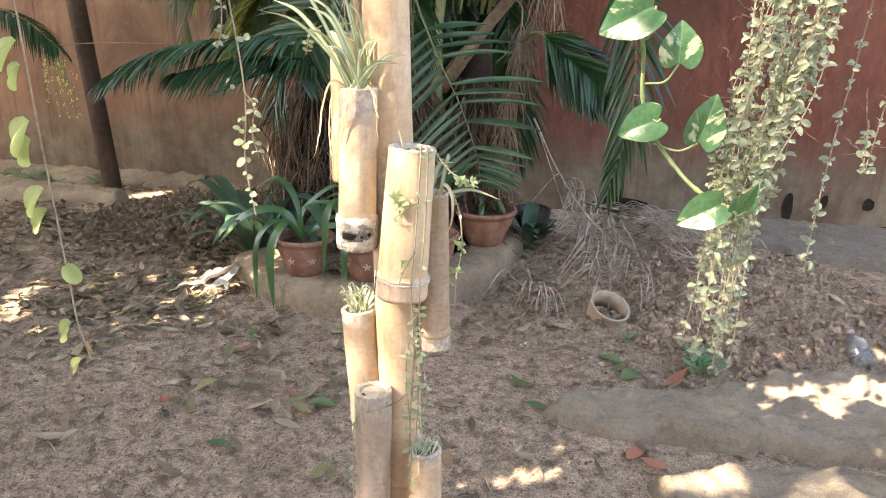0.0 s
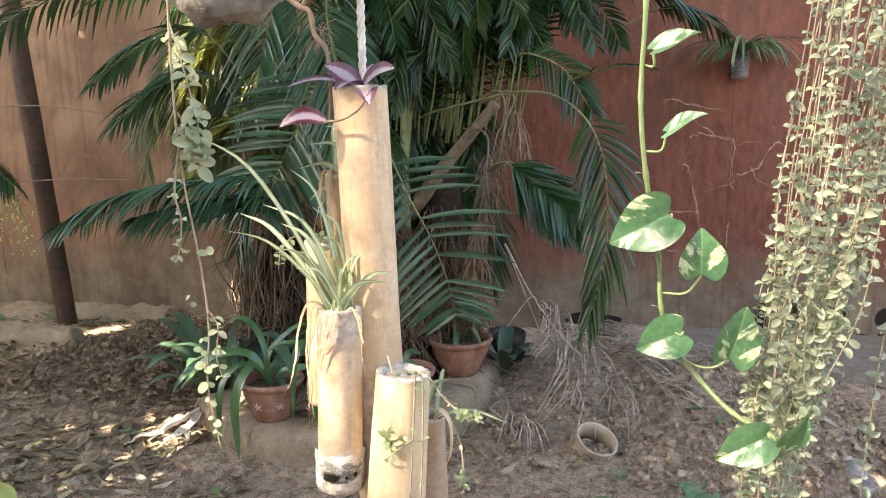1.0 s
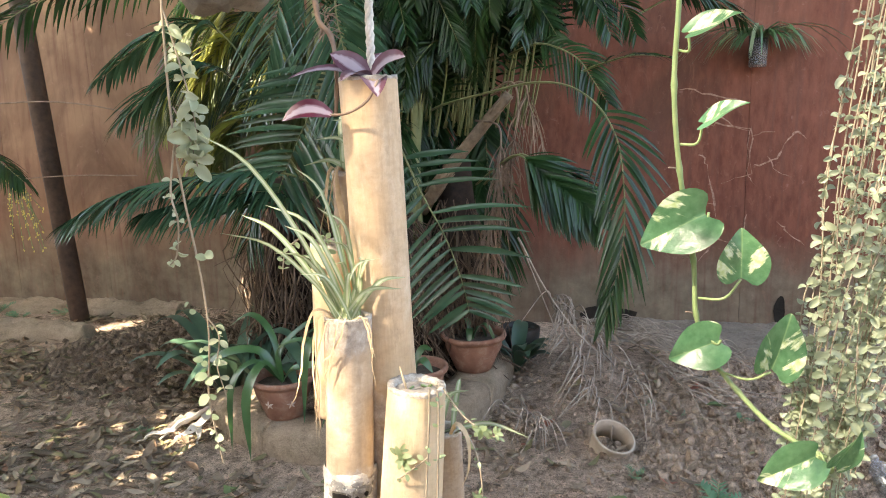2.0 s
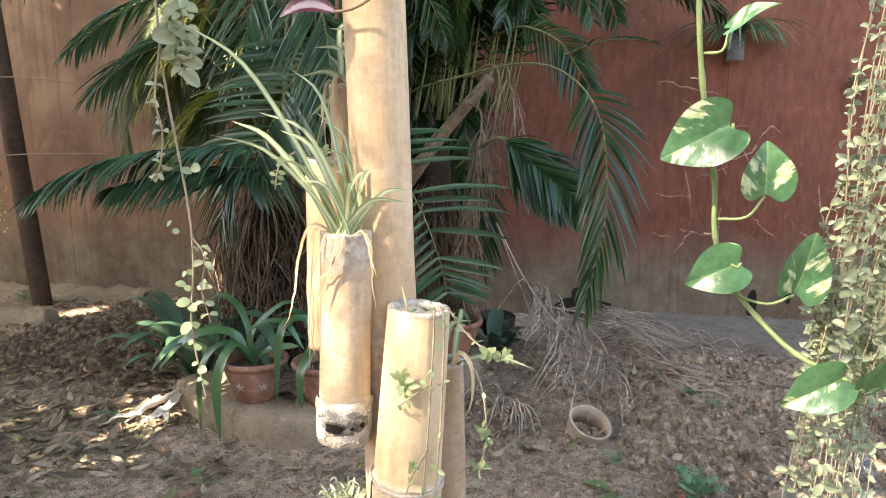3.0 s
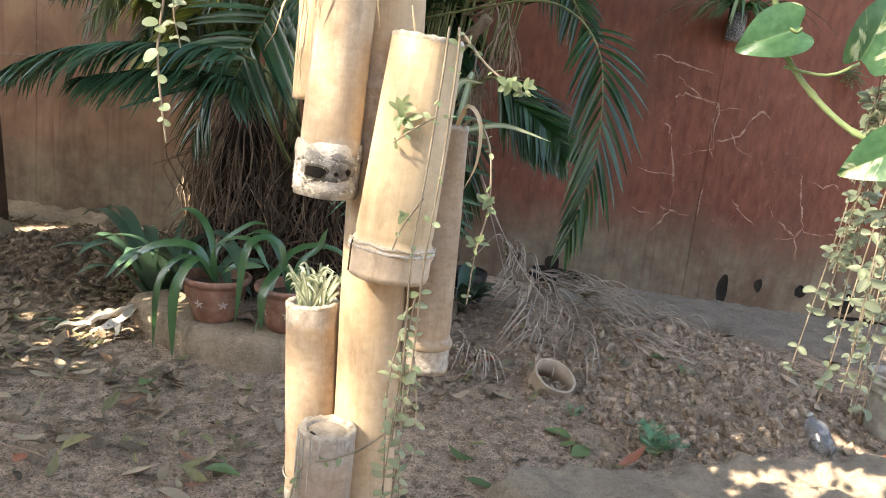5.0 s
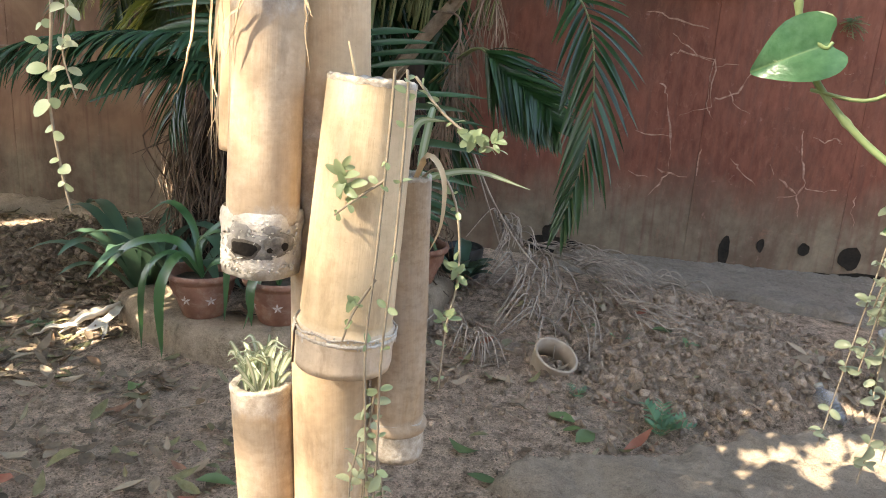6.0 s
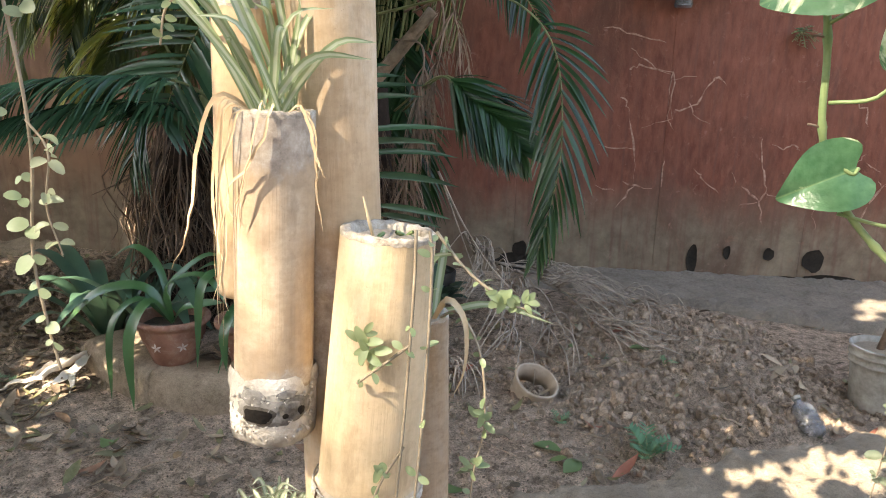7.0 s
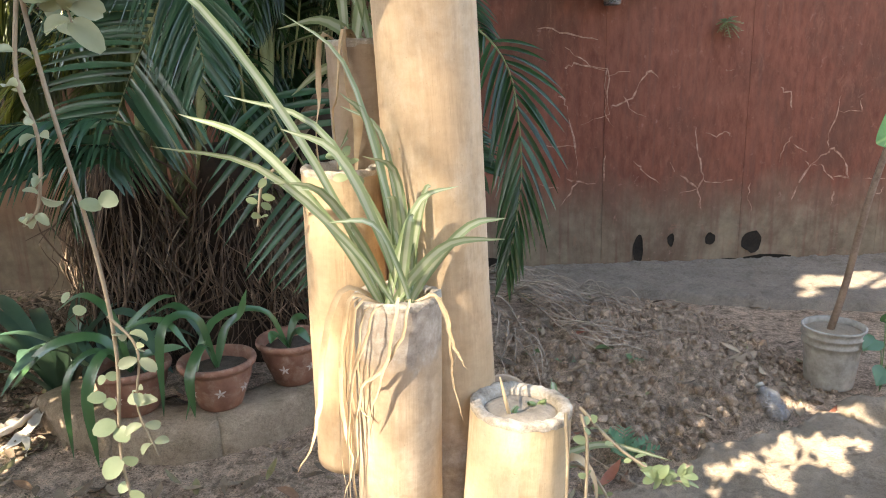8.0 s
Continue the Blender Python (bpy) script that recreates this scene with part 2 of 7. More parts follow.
def mat_pothos():
    k = Mat("variegated_heart_leaf", 0.32, 0.5)
    uvv = k.coord("UV")
    uv = k.split(uvv)
    half = k.math("ABSOLUTE", k.math("SUBTRACT", uv[0], 0.5))
    which = k.math("MULTIPLY", k.math("GREATER_THAN", uv[0], 0.5), 3.7)
    seed = k.math("ADD", which, k.math("MULTIPLY", k.per_object(), 23.0))
    join = k.t.nodes.new("ShaderNodeCombineXYZ")
    k.l(k.math("MULTIPLY", k.math("SUBTRACT", uv[1], k.math("MULTIPLY", half, 0.9)), 7.0), join.inputs[0])
    k.l(k.math("MULTIPLY", half, 3.0), join.inputs[1])
    k.l(seed, join.inputs[2])
    streak = k.noise(join.outputs[0], 1.0, 4, 0.6, 0.3)
    broad = k.noise(k.scaled(join.outputs[0], (0.28, 0.5, 1)), 1.0, 2, 0.5)
    f = k.math("ADD", k.math("MULTIPLY", streak, 0.38), k.math("MULTIPLY", broad, 0.67))
    green = k.ramp(k.noise(uvv, 7, 4), (0.3, (0.036, 0.115, 0.052)), (0.7, (0.085, 0.195, 0.095)))
    pale = k.ramp(k.noise(uvv, 9, 3), (0.35, (0.42, 0.50, 0.22)), (0.65, (0.72, 0.74, 0.56)))
    col = k.mix(k.ramp(f, (0.575, (0, 0, 0)), (0.615, (0.88, 0.88, 0.88))), green, pale)
    vein = k.ramp(k.math("ABSOLUTE", k.math("SUBTRACT", uv[0], 0.5)), (0.006, (0.3, 0.3, 0.3)), (0.018, (0, 0, 0)))
    col = k.mix(vein, col, (0.30, 0.40, 0.18))
    k.color(col).thin(0.3, k.mix(0.4, col, (0.2, 0.38, 0.08))).bump(k.noise(uvv, 6, 3), 0.15, 0.01)
    return k.m


def mat_litter():
    k = Mat("fallen_dry_leaves", 0.75, 0.25)
    r = k.ramp(k.per_island(), (0.0, (0.035, 0.024, 0.016)), (0.3, (0.13, 0.088, 0.056)), (0.6, (0.255, 0.185, 0.12)), (0.74, (0.44, 0.34, 0.235)),
               (0.80, (0.10, 0.115, 0.042)), (0.92, (0.19, 0.185, 0.07)), (1.0, (0.24, 0.09, 0.05)))
    o = k.coord("Object")
    k.color(k.mix(0.4, r, k.ramp(k.noise(o, 55, 6, 0.7), (0.3, (0.05, 0.034, 0.022)), (0.7, (0.29, 0.22, 0.15))))).bump(k.noise(o, 160, 4), 0.4, 0.004)
    return k.m


def mat_fibre(name, dark, mid, pale):
    """Strands that differ one from the other."""
    k = Mat(name, 0.9, 0.25)
    r = k.ramp(k.per_island(), (0.0, dark), (0.55, mid), (0.8, mid), (1.0, pale))
    k.color(k.mix(0.3, r, k.ramp(k.noise(k.coord("Object"), 14, 5), (0.3, dark), (0.7, pale))))
    return k.m


def mat_terracotta():
    k = Mat("weathered_terracotta", 0.8, 0.25)
    o = k.coord("Object")
    col = k.ramp(k.noise(o, 9, 5, 0.6), (0.3, (0.175, 0.083, 0.055)), (0.7, (0.32, 0.165, 0.112)))
    lime = k.ramp(k.noise(o, 16, 7, 0.75, 0.5), (0.5, (0, 0, 0)), (0.7, (0.65, 0.65, 0.65)))
    col = k.mix(lime, col, (0.37, 0.27, 0.205))
    k.color(col).bump(k.noise(o, 70, 5), 0.25, 0.004)
    return k.m


def mat_glass(name, tint, rough=0.1):
    k = Mat(name, rough, 0.5)
    k.color(tint)
    k.b.inputs["Transmission Weight"].default_value = 0.85
    k.b.inputs["IOR"].default_value = 1.3
    return k.m


WALL = mat_wall()
CRACK = mat_crack()
SOIL = mat_soil()
CLOD = mat_clod(wet=1.12)
CLOD_DAMP = mat_clod("damp_soil_clods", 0.62)
CONCRETE = mat_concrete("weathered_concrete", (0.20, 0.148, 0.101), (0.56, 0.44, 0.318), 0.3)
PAVING = mat_concrete("dirty_grey_cement", (0.15, 0.122, 0.096), (0.37, 0.312, 0.252), 0.2)
CEMENT = mat_concrete("rough_cement", (0.20, 0.156, 0.113), (0.45, 0.362, 0.270))
BAMBOO = mat_bamboo()
BAMBOO_POLE = mat_bamboo("tan_bamboo_pole_skin", mould=((0.80, 0.935),))
BAMBOO_CUP = mat_bamboo("mottled_tan_bamboo_skin", (0.37, 0.26, 0.16), (0.54, 0.41, 0.28), 0.3, ((0.17, 0.225), (-0.02, 0.018)))
BAMBOO_FOOT = mat_bamboo("peach_bamboo_node", (0.44, 0.33, 0.22), (0.64, 0.53, 0.41), 0.2)
BAMBOO_PALE = mat_bamboo("pale_bamboo_skin", (0.50, 0.375, 0.23), (0.68, 0.545, 0.375))
BAMBOO_OLD = mat_bamboo("weathered_bamboo_skin", (0.33, 0.22, 0.13), (0.50, 0.37, 0.245), 0.45)
BAMBOO_BROWN = mat_bamboo("brown_stained_bamboo", (0.24, 0.15, 0.08), (0.43, 0.30, 0.18), 0.5)
BAMBOO_GREY = mat_bamboo("grey_rotting_bamboo", (0.25, 0.175, 0.12), (0.50, 0.385, 0.285), 0.6, ((0.235, 0.31),))
BAMBOO_RIM = mat_bamboo("tan_bamboo_with_mouldy_rim", (0.36, 0.24, 0.145), (0.55, 0.41, 0.27), 0.35, ((0.212, 0.27),))
FRAY = mat_plain("frayed_grey_fibre", (0.28, 0.24, 0.19), (0.68, 0.63, 0.56), 220, 0.95, 0.6)
CUT = mat_cut()
CRUST = mat_plain("white_crusted_rot", (0.20, 0.17, 0.135), (0.72, 0.68, 0.61), 80, 0.95, 0.9, distance=0.006)
POTTING = mat_plain("dark_potting_soil", (0.03, 0.024, 0.018), (0.12, 0.09, 0.065), 90, 0.95, 0.8)
DUSTY = mat_plain("dusty_grey_soil", (0.13, 0.105, 0.08), (0.44, 0.38, 0.31), 60, 0.95, 0.8)
TERRA = mat_terracotta()
WHITEPAINT = mat_plain("chalky_white_motif", (0.30, 0.20, 0.155), (0.62, 0.54, 0.47), 60)
POSTWOOD = mat_plain("dark_brown_post", (0.024, 0.014, 0.009), (0.092, 0.052, 0.032), 18, 0.7, 0.4, coord="Position")
ROCK = mat_plain("mottled_grey_coir", (0.055, 0.048, 0.042), (0.36, 0.335, 0.30), 30, 0.95, 0.9, distance=0.012)
ROPE = mat_plain("frayed_white_rope", (0.45, 0.42, 0.36), (0.75, 0.72, 0.66), 200, 0.9, 0.4)
TWIG = mat_plain("dry_brown_twig", (0.13, 0.085, 0.06), (0.30, 0.215, 0.16), 60, 0.9, 0.5)
STUMP = mat_plain("dry_palm_stalk", (0.15, 0.105, 0.07), (0.36, 0.275, 0.2), 26, 0.9, 0.5)
# brown roots, darkened in colour for the shade behind the skirts
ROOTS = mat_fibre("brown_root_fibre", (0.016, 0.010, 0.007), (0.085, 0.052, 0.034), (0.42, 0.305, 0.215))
DRYPALM = mat_plain("grey_dry_palm", (0.13, 0.10, 0.076), (0.54, 0.45, 0.36), 20, 0.9, 0.3)
# bark blackened so that the clump's interior reads as deep shade
TRUNK = mat_plain("shade_darkened_bark", (0.010, 0.007, 0.005), (0.045, 0.027, 0.018), 30, 0.95, 0.8)
CANE = mat_plain("green_palm_cane", (0.11, 0.14, 0.05), (0.28, 0.29, 0.14), 9, 0.5, 0.2)
# near-black greens put part of the clump's inner shade into the colour
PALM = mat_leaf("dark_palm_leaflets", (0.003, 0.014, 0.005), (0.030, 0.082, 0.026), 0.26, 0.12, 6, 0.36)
# lit copy: the sky's bluish sheen is in its colour
PALM_SHEEN = mat_leaf("sky_sheen_palm_leaflets", (0.008, 0.029, 0.014), (0.052, 0.125, 0.064), 0.25, 0.12, 6, 0.45)
# shaded copy for the inner crown, darkened by colour
PALM_SHADE = mat_leaf("shaded_palm_leaflets", (0.003, 0.011, 0.003), (0.028, 0.064, 0.014), 0.36, 0.12, 6, 0.3)
WITHERED = mat_plain("withered_brown_palm", (0.10, 0.066, 0.045), (0.34, 0.24, 0.17), 22, 0.9, 0.3)
STALKWOOD = mat_plain("dry_brown_stalk", (0.10, 0.07, 0.046), (0.36, 0.265, 0.18), 26, 0.9, 0.6)
# yellow-green leaflets whose colour also carries the sun on them
PALM_YELLOW = mat_leaf("sunlit_yellow_green_palm_leaflets", (0.10, 0.13, 0.02), (0.27, 0.27, 0.05), 0.4, 0.35, 6)
PALM_OLIVE = mat_leaf("olive_palm_leaflets", (0.016, 0.030, 0.005), (0.095, 0.125, 0.026), 0.4, 0.35, 6, 0.3)
RACHIS = mat_plain("palm_rachis", (0.07, 0.09, 0.03), (0.22, 0.23, 0.10), 20, 0.5, 0.1)
STRAP = mat_leaf("glossy_strap_leaf", (0.022, 0.07, 0.025), (0.07, 0.165, 0.055), 0.3, 0.15, 8, 0.6, False)
STRAP_BLUE = mat_leaf("bluish_broad_leaf", (0.028, 0.07, 0.045), (0.085, 0.16, 0.095), 0.35, 0.12, 8, 0.5, False)
SPIDER = mat_striped("spider_plant_leaf", (0.215, 0.285, 0.135), (0.49, 0.52, 0.37), 0.45, 0.3, 0.2)
SPIDER_DRY = mat_plain("withered_leaf", (0.36, 0.23, 0.12), (0.66, 0.52, 0.34), 40, 0.8, 0.2)
SPIDER_PALE = mat_striped("pale_spider_leaf", (0.24, 0.30, 0.18), (0.58, 0.59, 0.46), 0.45, 0.3, 0.25)
TRAD = mat_striped("purple_striped_leaf", (0.085, 0.012, 0.028), (0.44, 0.37, 0.41), 0.35, 0.25, 0.2)
POTHOS = mat_pothos()
POTHOS_STEM = mat_plain("green_climber_stem", (0.12, 0.19, 0.075), (0.27, 0.33, 0.15), 40, 0.5, 0.1)
POD = mat_leaf("yellow_green_pod_leaf", (0.21, 0.28, 0.075), (0.42, 0.47, 0.19), 0.45, 0.4, 30, 0.4, False)
BUTTON = mat_leaf("pale_button_leaf", (0.17, 0.21, 0.115), (0.39, 0.415, 0.28), 0.45, 0.3, 60, 0.4, False)
BUTTON_MESH = mat_leaf("pale_button_leaves", (0.12, 0.16, 0.09), (0.365, 0.40, 0.285), 0.45, 0.3, 60, 0.4)
BUTTON_DULL = mat_leaf("dull_button_leaf", (0.14, 0.19, 0.10), (0.30, 0.35, 0.21), 0.45, 0.3, 60, 0.4, False)
VINE = mat_plain("tan_vine_stem", (0.17, 0.13, 0.088), (0.37, 0.31, 0.225), 80, 0.7, 0.2)
HERB = mat_leaf("bluish_green_herb", (0.05, 0.13, 0.07), (0.145, 0.28, 0.15), 0.5, 0.25, 20, 0.4)
CREEPER = mat_leaf("fresh_green_creeper", (0.135, 0.19, 0.095), (0.30, 0.36, 0.20), 0.45, 0.3, 30, 0.4, False)
LITTER = mat_litter()
GREENLEAF = mat_leaf("fallen_green_leaf", (0.055, 0.098, 0.035), (0.13, 0.185, 0.07), 0.5, 0.2, 30, 0.4, False)
REDLEAF = mat_leaf("fallen_red_leaf", (0.22, 0.075, 0.045), (0.40, 0.17, 0.105), 0.6, 0.2, 30, 0.3, False)
SHEATH = mat_plain("papery_pale_sheath", (0.55, 0.45, 0.34), (0.8, 0.72, 0.6), 25, 0.8, 0.2)
BUCKET = mat_plain("cement_crusted_bucket", (0.17, 0.155, 0.13), (0.52, 0.49, 0.43), 22, 0.8, 0.5)
PLASTIC = mat_glass("cloudy_clear_plastic", (0.62, 0.65, 0.68), 0.22)
BLACKBAG = mat_plain("black_nursery_plastic", (0.015, 0.017, 0.017), (0.045, 0.05, 0.048), 30, 0.4, 0.3)
MOULD = mat_plain("dark_grey_mould", (0.03, 0.028, 0.026), (0.36, 0.34, 0.31), 110, 0.95, 0.6)
# near-black colour for the shade inside holes that have no depth
HOLE = mat_plain("painted_hole_shade", (0.010, 0.008, 0.006), (0.03, 0.024, 0.018), 60, 0.95, 0.3)
CROWN = mat_leaf("tree_crown_leaves", (0.03, 0.075, 0.02), (0.09, 0.17, 0.045), 0.5, 0.3, 3)
BARK = mat_plain("rough_bark", (0.08, 0.06, 0.045), (0.2, 0.155, 0.115), 14, 0.9, 0.7)


# ---- shaping helpers ----
class Shape:
    """Vertices, faces and their uv, gathered for one mesh."""

    def __init__(self):
        self.v, self.f, self.uv = [], [], []

    def add(self, verts, faces, uvs=None):
        k = len(self.v)
        self.v += [tuple(p) for p in verts]
        self.f += [tuple(i + k for i in f) for f in faces]
        self.uv += uvs or [(0.5, 0.5)] * len(verts)
        return self

    def mesh(self, name, material, smooth=True):
        me = bpy.data.meshes.new(name)
        me.from_pydata(self.v, [], self.f)
        lay = me.uv_layers.new(name="UVMap")
        idx = np.empty(len(me.loops), dtype=np.int32)
        me.loops.foreach_get("vertex_index", idx)
        lay.data.foreach_set("uv", np.array(self.uv, dtype=np.float32)[idx].ravel())
        if smooth:
            me.polygons.foreach_set("use_smooth", [True] * len(me.polygons))
        me.materials.append(material)
        me.update()
        return me


def part(name, shape, material, parent, label="", at=None, smooth=True):
    me = shape if isinstance(shape, bpy.types.Mesh) else shape.mesh(name, material, smooth)
    ob = new(name, me)
    ob.parent = parent
    if at is not None:
        ob.matrix_basis = at
    return tagged(ob, label)


def thing(name, label, category, group="", kind="", at=None):
    ob = new(name)
    ob.empty_display_size = 0.05
    if at is not None:
        ob.matrix_basis = at
    return tagged(ob, label, category, group, kind)


def solid(name, shape, material, label, category, group="", kind="", at=None, smooth=True):
    me = shape if isinstance(shape, bpy.types.Mesh) else shape.mesh(name, material, smooth)
    ob = new(name, me)
    if at is not None:
        ob.matrix_basis = at
    return tagged(ob, label, category, group, kind)


def bezier(pts, n):
    """n + 1 points on a smooth curve through pts."""
    pts = [Vector(p) for p in pts]
    ext = [pts[0] * 2 - pts[1]] + pts + [pts[-1] * 2 - pts[-2]]
    out, m = [], len(pts) - 1
    for k in range(n + 1):
        s = min(k / n * m, m - 1e-6)
        i = int(s)
        u = s - i
        a, b, c, d = ext[i : i + 4]
        out.append(0.5 * (2 * b + (c - a) * u + (2 * a - 5 * b + 4 * c - d) * u * u + (3 * b - a - 3 * c + d) * u**3))
    return out


def tube(sh, pts, radii, seg=6, cap=True):
    pts = [Vector(p) for p in pts]
    if not isinstance(radii, (list, tuple)):
        radii = [radii] * len(pts)
    verts, uvs, faces = [], [], []
    side = None
    for i, p in enumerate(pts):
        t = (pts[min(i + 1, len(pts) - 1)] - pts[max(i - 1, 0)]).normalized()
        if side is None:
            side = t.orthogonal().normalized()
        side = (side - t * side.dot(t)).normalized()
        up = t.cross(side)
        for k in range(seg):
            a = 2 * math.pi * k / seg
            verts.append(p + (side * math.cos(a) + up * math.sin(a)) * radii[i])
            uvs.append((k / seg, i / (len(pts) - 1)))
    for i in range(len(pts) - 1):
        for k in range(seg):
            a, b = i * seg + k, i * seg + (k + 1) % seg
            faces.append((a, b, b + seg, a + seg))
    if cap:
        faces.append(tuple(range(seg))[::-1])
        faces.append(tuple(range(len(verts) - seg, len(verts))))
    return sh.add(verts, faces, uvs)


def lathe(sh, profile, seg=32, wob=0.0, seed=0.0):
    """A turned form about z from (radius, height) pairs."""
    verts, faces, uvs = [], [], []
    for i, (r, z) in enumerate(profile):
        for k in range(seg):
            a = 2 * math.pi * k / seg
            q = r * (1 + wob * noise.noise(Vector((math.cos(a) * 1.5 + seed, math.sin(a) * 1.5, z * 9))))
            verts.append((q * math.cos(a), q * math.sin(a), z))
            uvs.append((k / seg, i / max(1, len(profile) - 1)))
    for i in range(len(profile) - 1):
        for k in range(seg):
            a, b = i * seg + k, i * seg + (k + 1) % seg
            faces.append((a, b, b + seg, a + seg))
    return sh.add(verts, faces, uvs)


def blade(sh, pts, widths, fold=0.2, face=(0, 0, 1), twist=0.0):
    """A leaf along pts, folded along its middle."""
    pts = [Vector(p) for p in pts]
    verts, uvs, faces = [], [], []
    face = Vector(face)
    for i, p in enumerate(pts):
        t = (pts[min(i + 1, len(pts) - 1)] - pts[max(i - 1, 0)]).normalized()
        s = t.cross(face)
        if s.length < 1e-3:
            s = t.orthogonal()
        s.normalize()
        u = s.cross(t)
        if twist:
            a = twist * i / (len(pts) - 1)
            s, u = s * math.cos(a) + u * math.sin(a), u * math.cos(a) - s * math.sin(a)
        w = widths[i]
        verts += [p - s * w + u * w * fold, p, p + s * w + u * w * fold]
        v = i / (len(pts) - 1)
        uvs += [(0, v), (0.5, v), (1, v)]
    for i in range(len(pts) - 1):
        a = 3 * i
        faces += [(a, a + 1, a + 4, a + 3), (a + 1, a + 2, a + 5, a + 4)]
    return sh.add(verts, faces, uvs)


def swell(n, w, tip=0.05, base=0.35, peak=0.4):
    """Half widths of a long leaf from its base to its tip."""
    out = []
    for i in range(n + 1):
        t = i / n
        if t < peak:
            out.append(w * (base + (1 - base) * math.sin(t / peak * math.pi / 2)))
        else:
            out.append(w * max(tip, math.cos((t - peak) / (1 - peak) * math.pi / 2) ** 0.8))
    return out


def heart(length, width, cup=0.15, curl=0.2):
    """A heart-shaped leaf that lies along +y from its stalk at the origin, facing +z."""
    sh = Shape()
    rings, spokes = 7, 36
    verts, uvs, faces = [], [], []
    for i in range(rings + 1):
        q = i / rings
        for j in range(spokes):
            a = 2 * math.pi * j / spokes
            c = math.cos(a)
            back = math.exp(-((a - math.pi) / 0.34) ** 2)
            x = width / 2 * math.sin(a) * (1 - 0.66 * max(0.0, c) ** 1.7) * (1 + 0.10 * max(0.0, -c)) * q
            y = length * (0.38 + q * (c * (0.62 if c > 0 else 0.54) + 0.22 * back - 0.02))
            z = cup * abs(x) * 1.6 - curl * length * (y / length) ** 2 + 0.05 * width * q * q * math.sin(3 * a + length * 90)
            verts.append((x, y, z))
            uvs.append((x / width + 0.5, y / length))
    for i in range(rings):
        for j in range(spokes):
            p, n = i * spokes + j, i * spokes + (j + 1) % spokes
            faces.append((p, n, n + spokes, p + spokes)[::-1] if i else (p + spokes, n + spokes, 0))
    return sh.add(verts, faces, uvs)


def disc_leaf(length, width, n=4, fold=0.15, curl=0.15):
    """A small oval leaf along +y, facing +z."""
    sh = Shape()
    pts = [(0, length * i / n, -curl * length * (i / n) ** 2) for i in range(n + 1)]
    return blade(sh, pts, [width / 2 * max(0.08, math.sin(math.pi * (0.06 + 0.9 * i / n)) ** 0.6) for i in range(n + 1)], fold)


def aim(at, along, up=(0, 0, 1), size=1.0):
    """A pose whose +y points along and whose +z leans to up."""
    y = Vector(along).normalized()
    z = Vector(up)
    x = y.cross(z)
    if x.length < 1e-3:
        x = y.orthogonal()
    x.normalize()
    z = x.cross(y)
    m = Matrix((x * size, y * size, z * size)).transposed().to_4x4()
    m.translation = at
    return m


def fbm(x, y, s, octaves=4):
    return noise.fractal(Vector((x * s, y * s, 0.37)), 1.0, 2.0, octaves)


rnd = random.Random(7)


# ---- ground ----
def hump(x, y, cx, cy, rx, ry, h):
    d = ((x - cx) / rx) ** 2 + ((y - cy) / ry) ** 2
    return h * max(0.0, 1 - d) ** 1.3


def ground_z(x, y):
    z = 0.012 * fbm(x, y, 1.1) + 0.008 * fbm(x + 9, y, 7, 3)
    z += hump(x, y, 1.75, 4.1, 0.85, 1.25, 0.17) + hump(x, y, 1.45, 4.55, 0.5, 0.6, 0.06) + hump(x, y, 2.0, 3.75, 0.45, 0.5, 0.05) + hump(x, y, 0.75, 4.7, 0.7, 0.9, 0.10)
    z += hump(x, y, -2.5, 4.7, 1.1, 1.0, 0.16)
    z += hump(x, y, -0.7, 4.2, 0.75, 0.9, 0.14)
    rough = hump(x, y, 1.7, 4.0, 1.1, 1.5, 1) + hump(x, y, -2.5, 4.6, 1.3, 1.2, 1)
    z -= hump(x, y, 2.14, 4.17, 0.16, 0.13, 0.07)
    if rough:
        crumb = min(1.0, rough * 1.6)
        z += rough * 0.03 * fbm(x, y + 4, 9, 4) + crumb * 0.013 * fbm(x + 2, y, 30, 3)
        near, far = noise.voronoi(Vector((x * 23 + 0.7 * fbm(x, y, 20, 2), y * 23 + 0.7 * fbm(x, y + 5, 20, 2), 0.5)))[0][:2]
        z += crumb * 0.052 * (min(0.32, far - near) - 0.17)
    return z


def build_ground():
    sh = Shape()
    xs = np.concatenate([np.linspace(-400, -6.6, 10), np.linspace(-6.4, -3.5, 44), np.linspace(-3.4, 0.28, 150), np.linspace(0.3, 2.9, 186), np.linspace(2.92, 3.2, 8), np.linspace(3.3, 6.4, 45), np.linspace(6.6, 400, 10)])
    ys = np.concatenate([np.linspace(-400, -3, 10), np.linspace(-2.6, 1.0, 22), np.linspace(1.05, 2.68, 56), np.linspace(2.7, 5.3, 190), np.linspace(5.32, 6.2, 28), np.linspace(6.6, 400, 10)])
    w = len(xs)
    verts = [(x, y, ground_z(x, y) if -7 < x < 7 and -3 < y < 6.5 else 0.0) for y in ys for x in xs]
    faces = [(j * w + i, j * w + i + 1, j * w + w + i + 1, j * w + w + i) for j in range(len(ys) - 1) for i in range(w - 1)]
    return solid("ground", sh.add(verts, faces), SOIL, "bare grey-brown garden soil, uneven and dry", "ground", kind="structure")


build_ground()


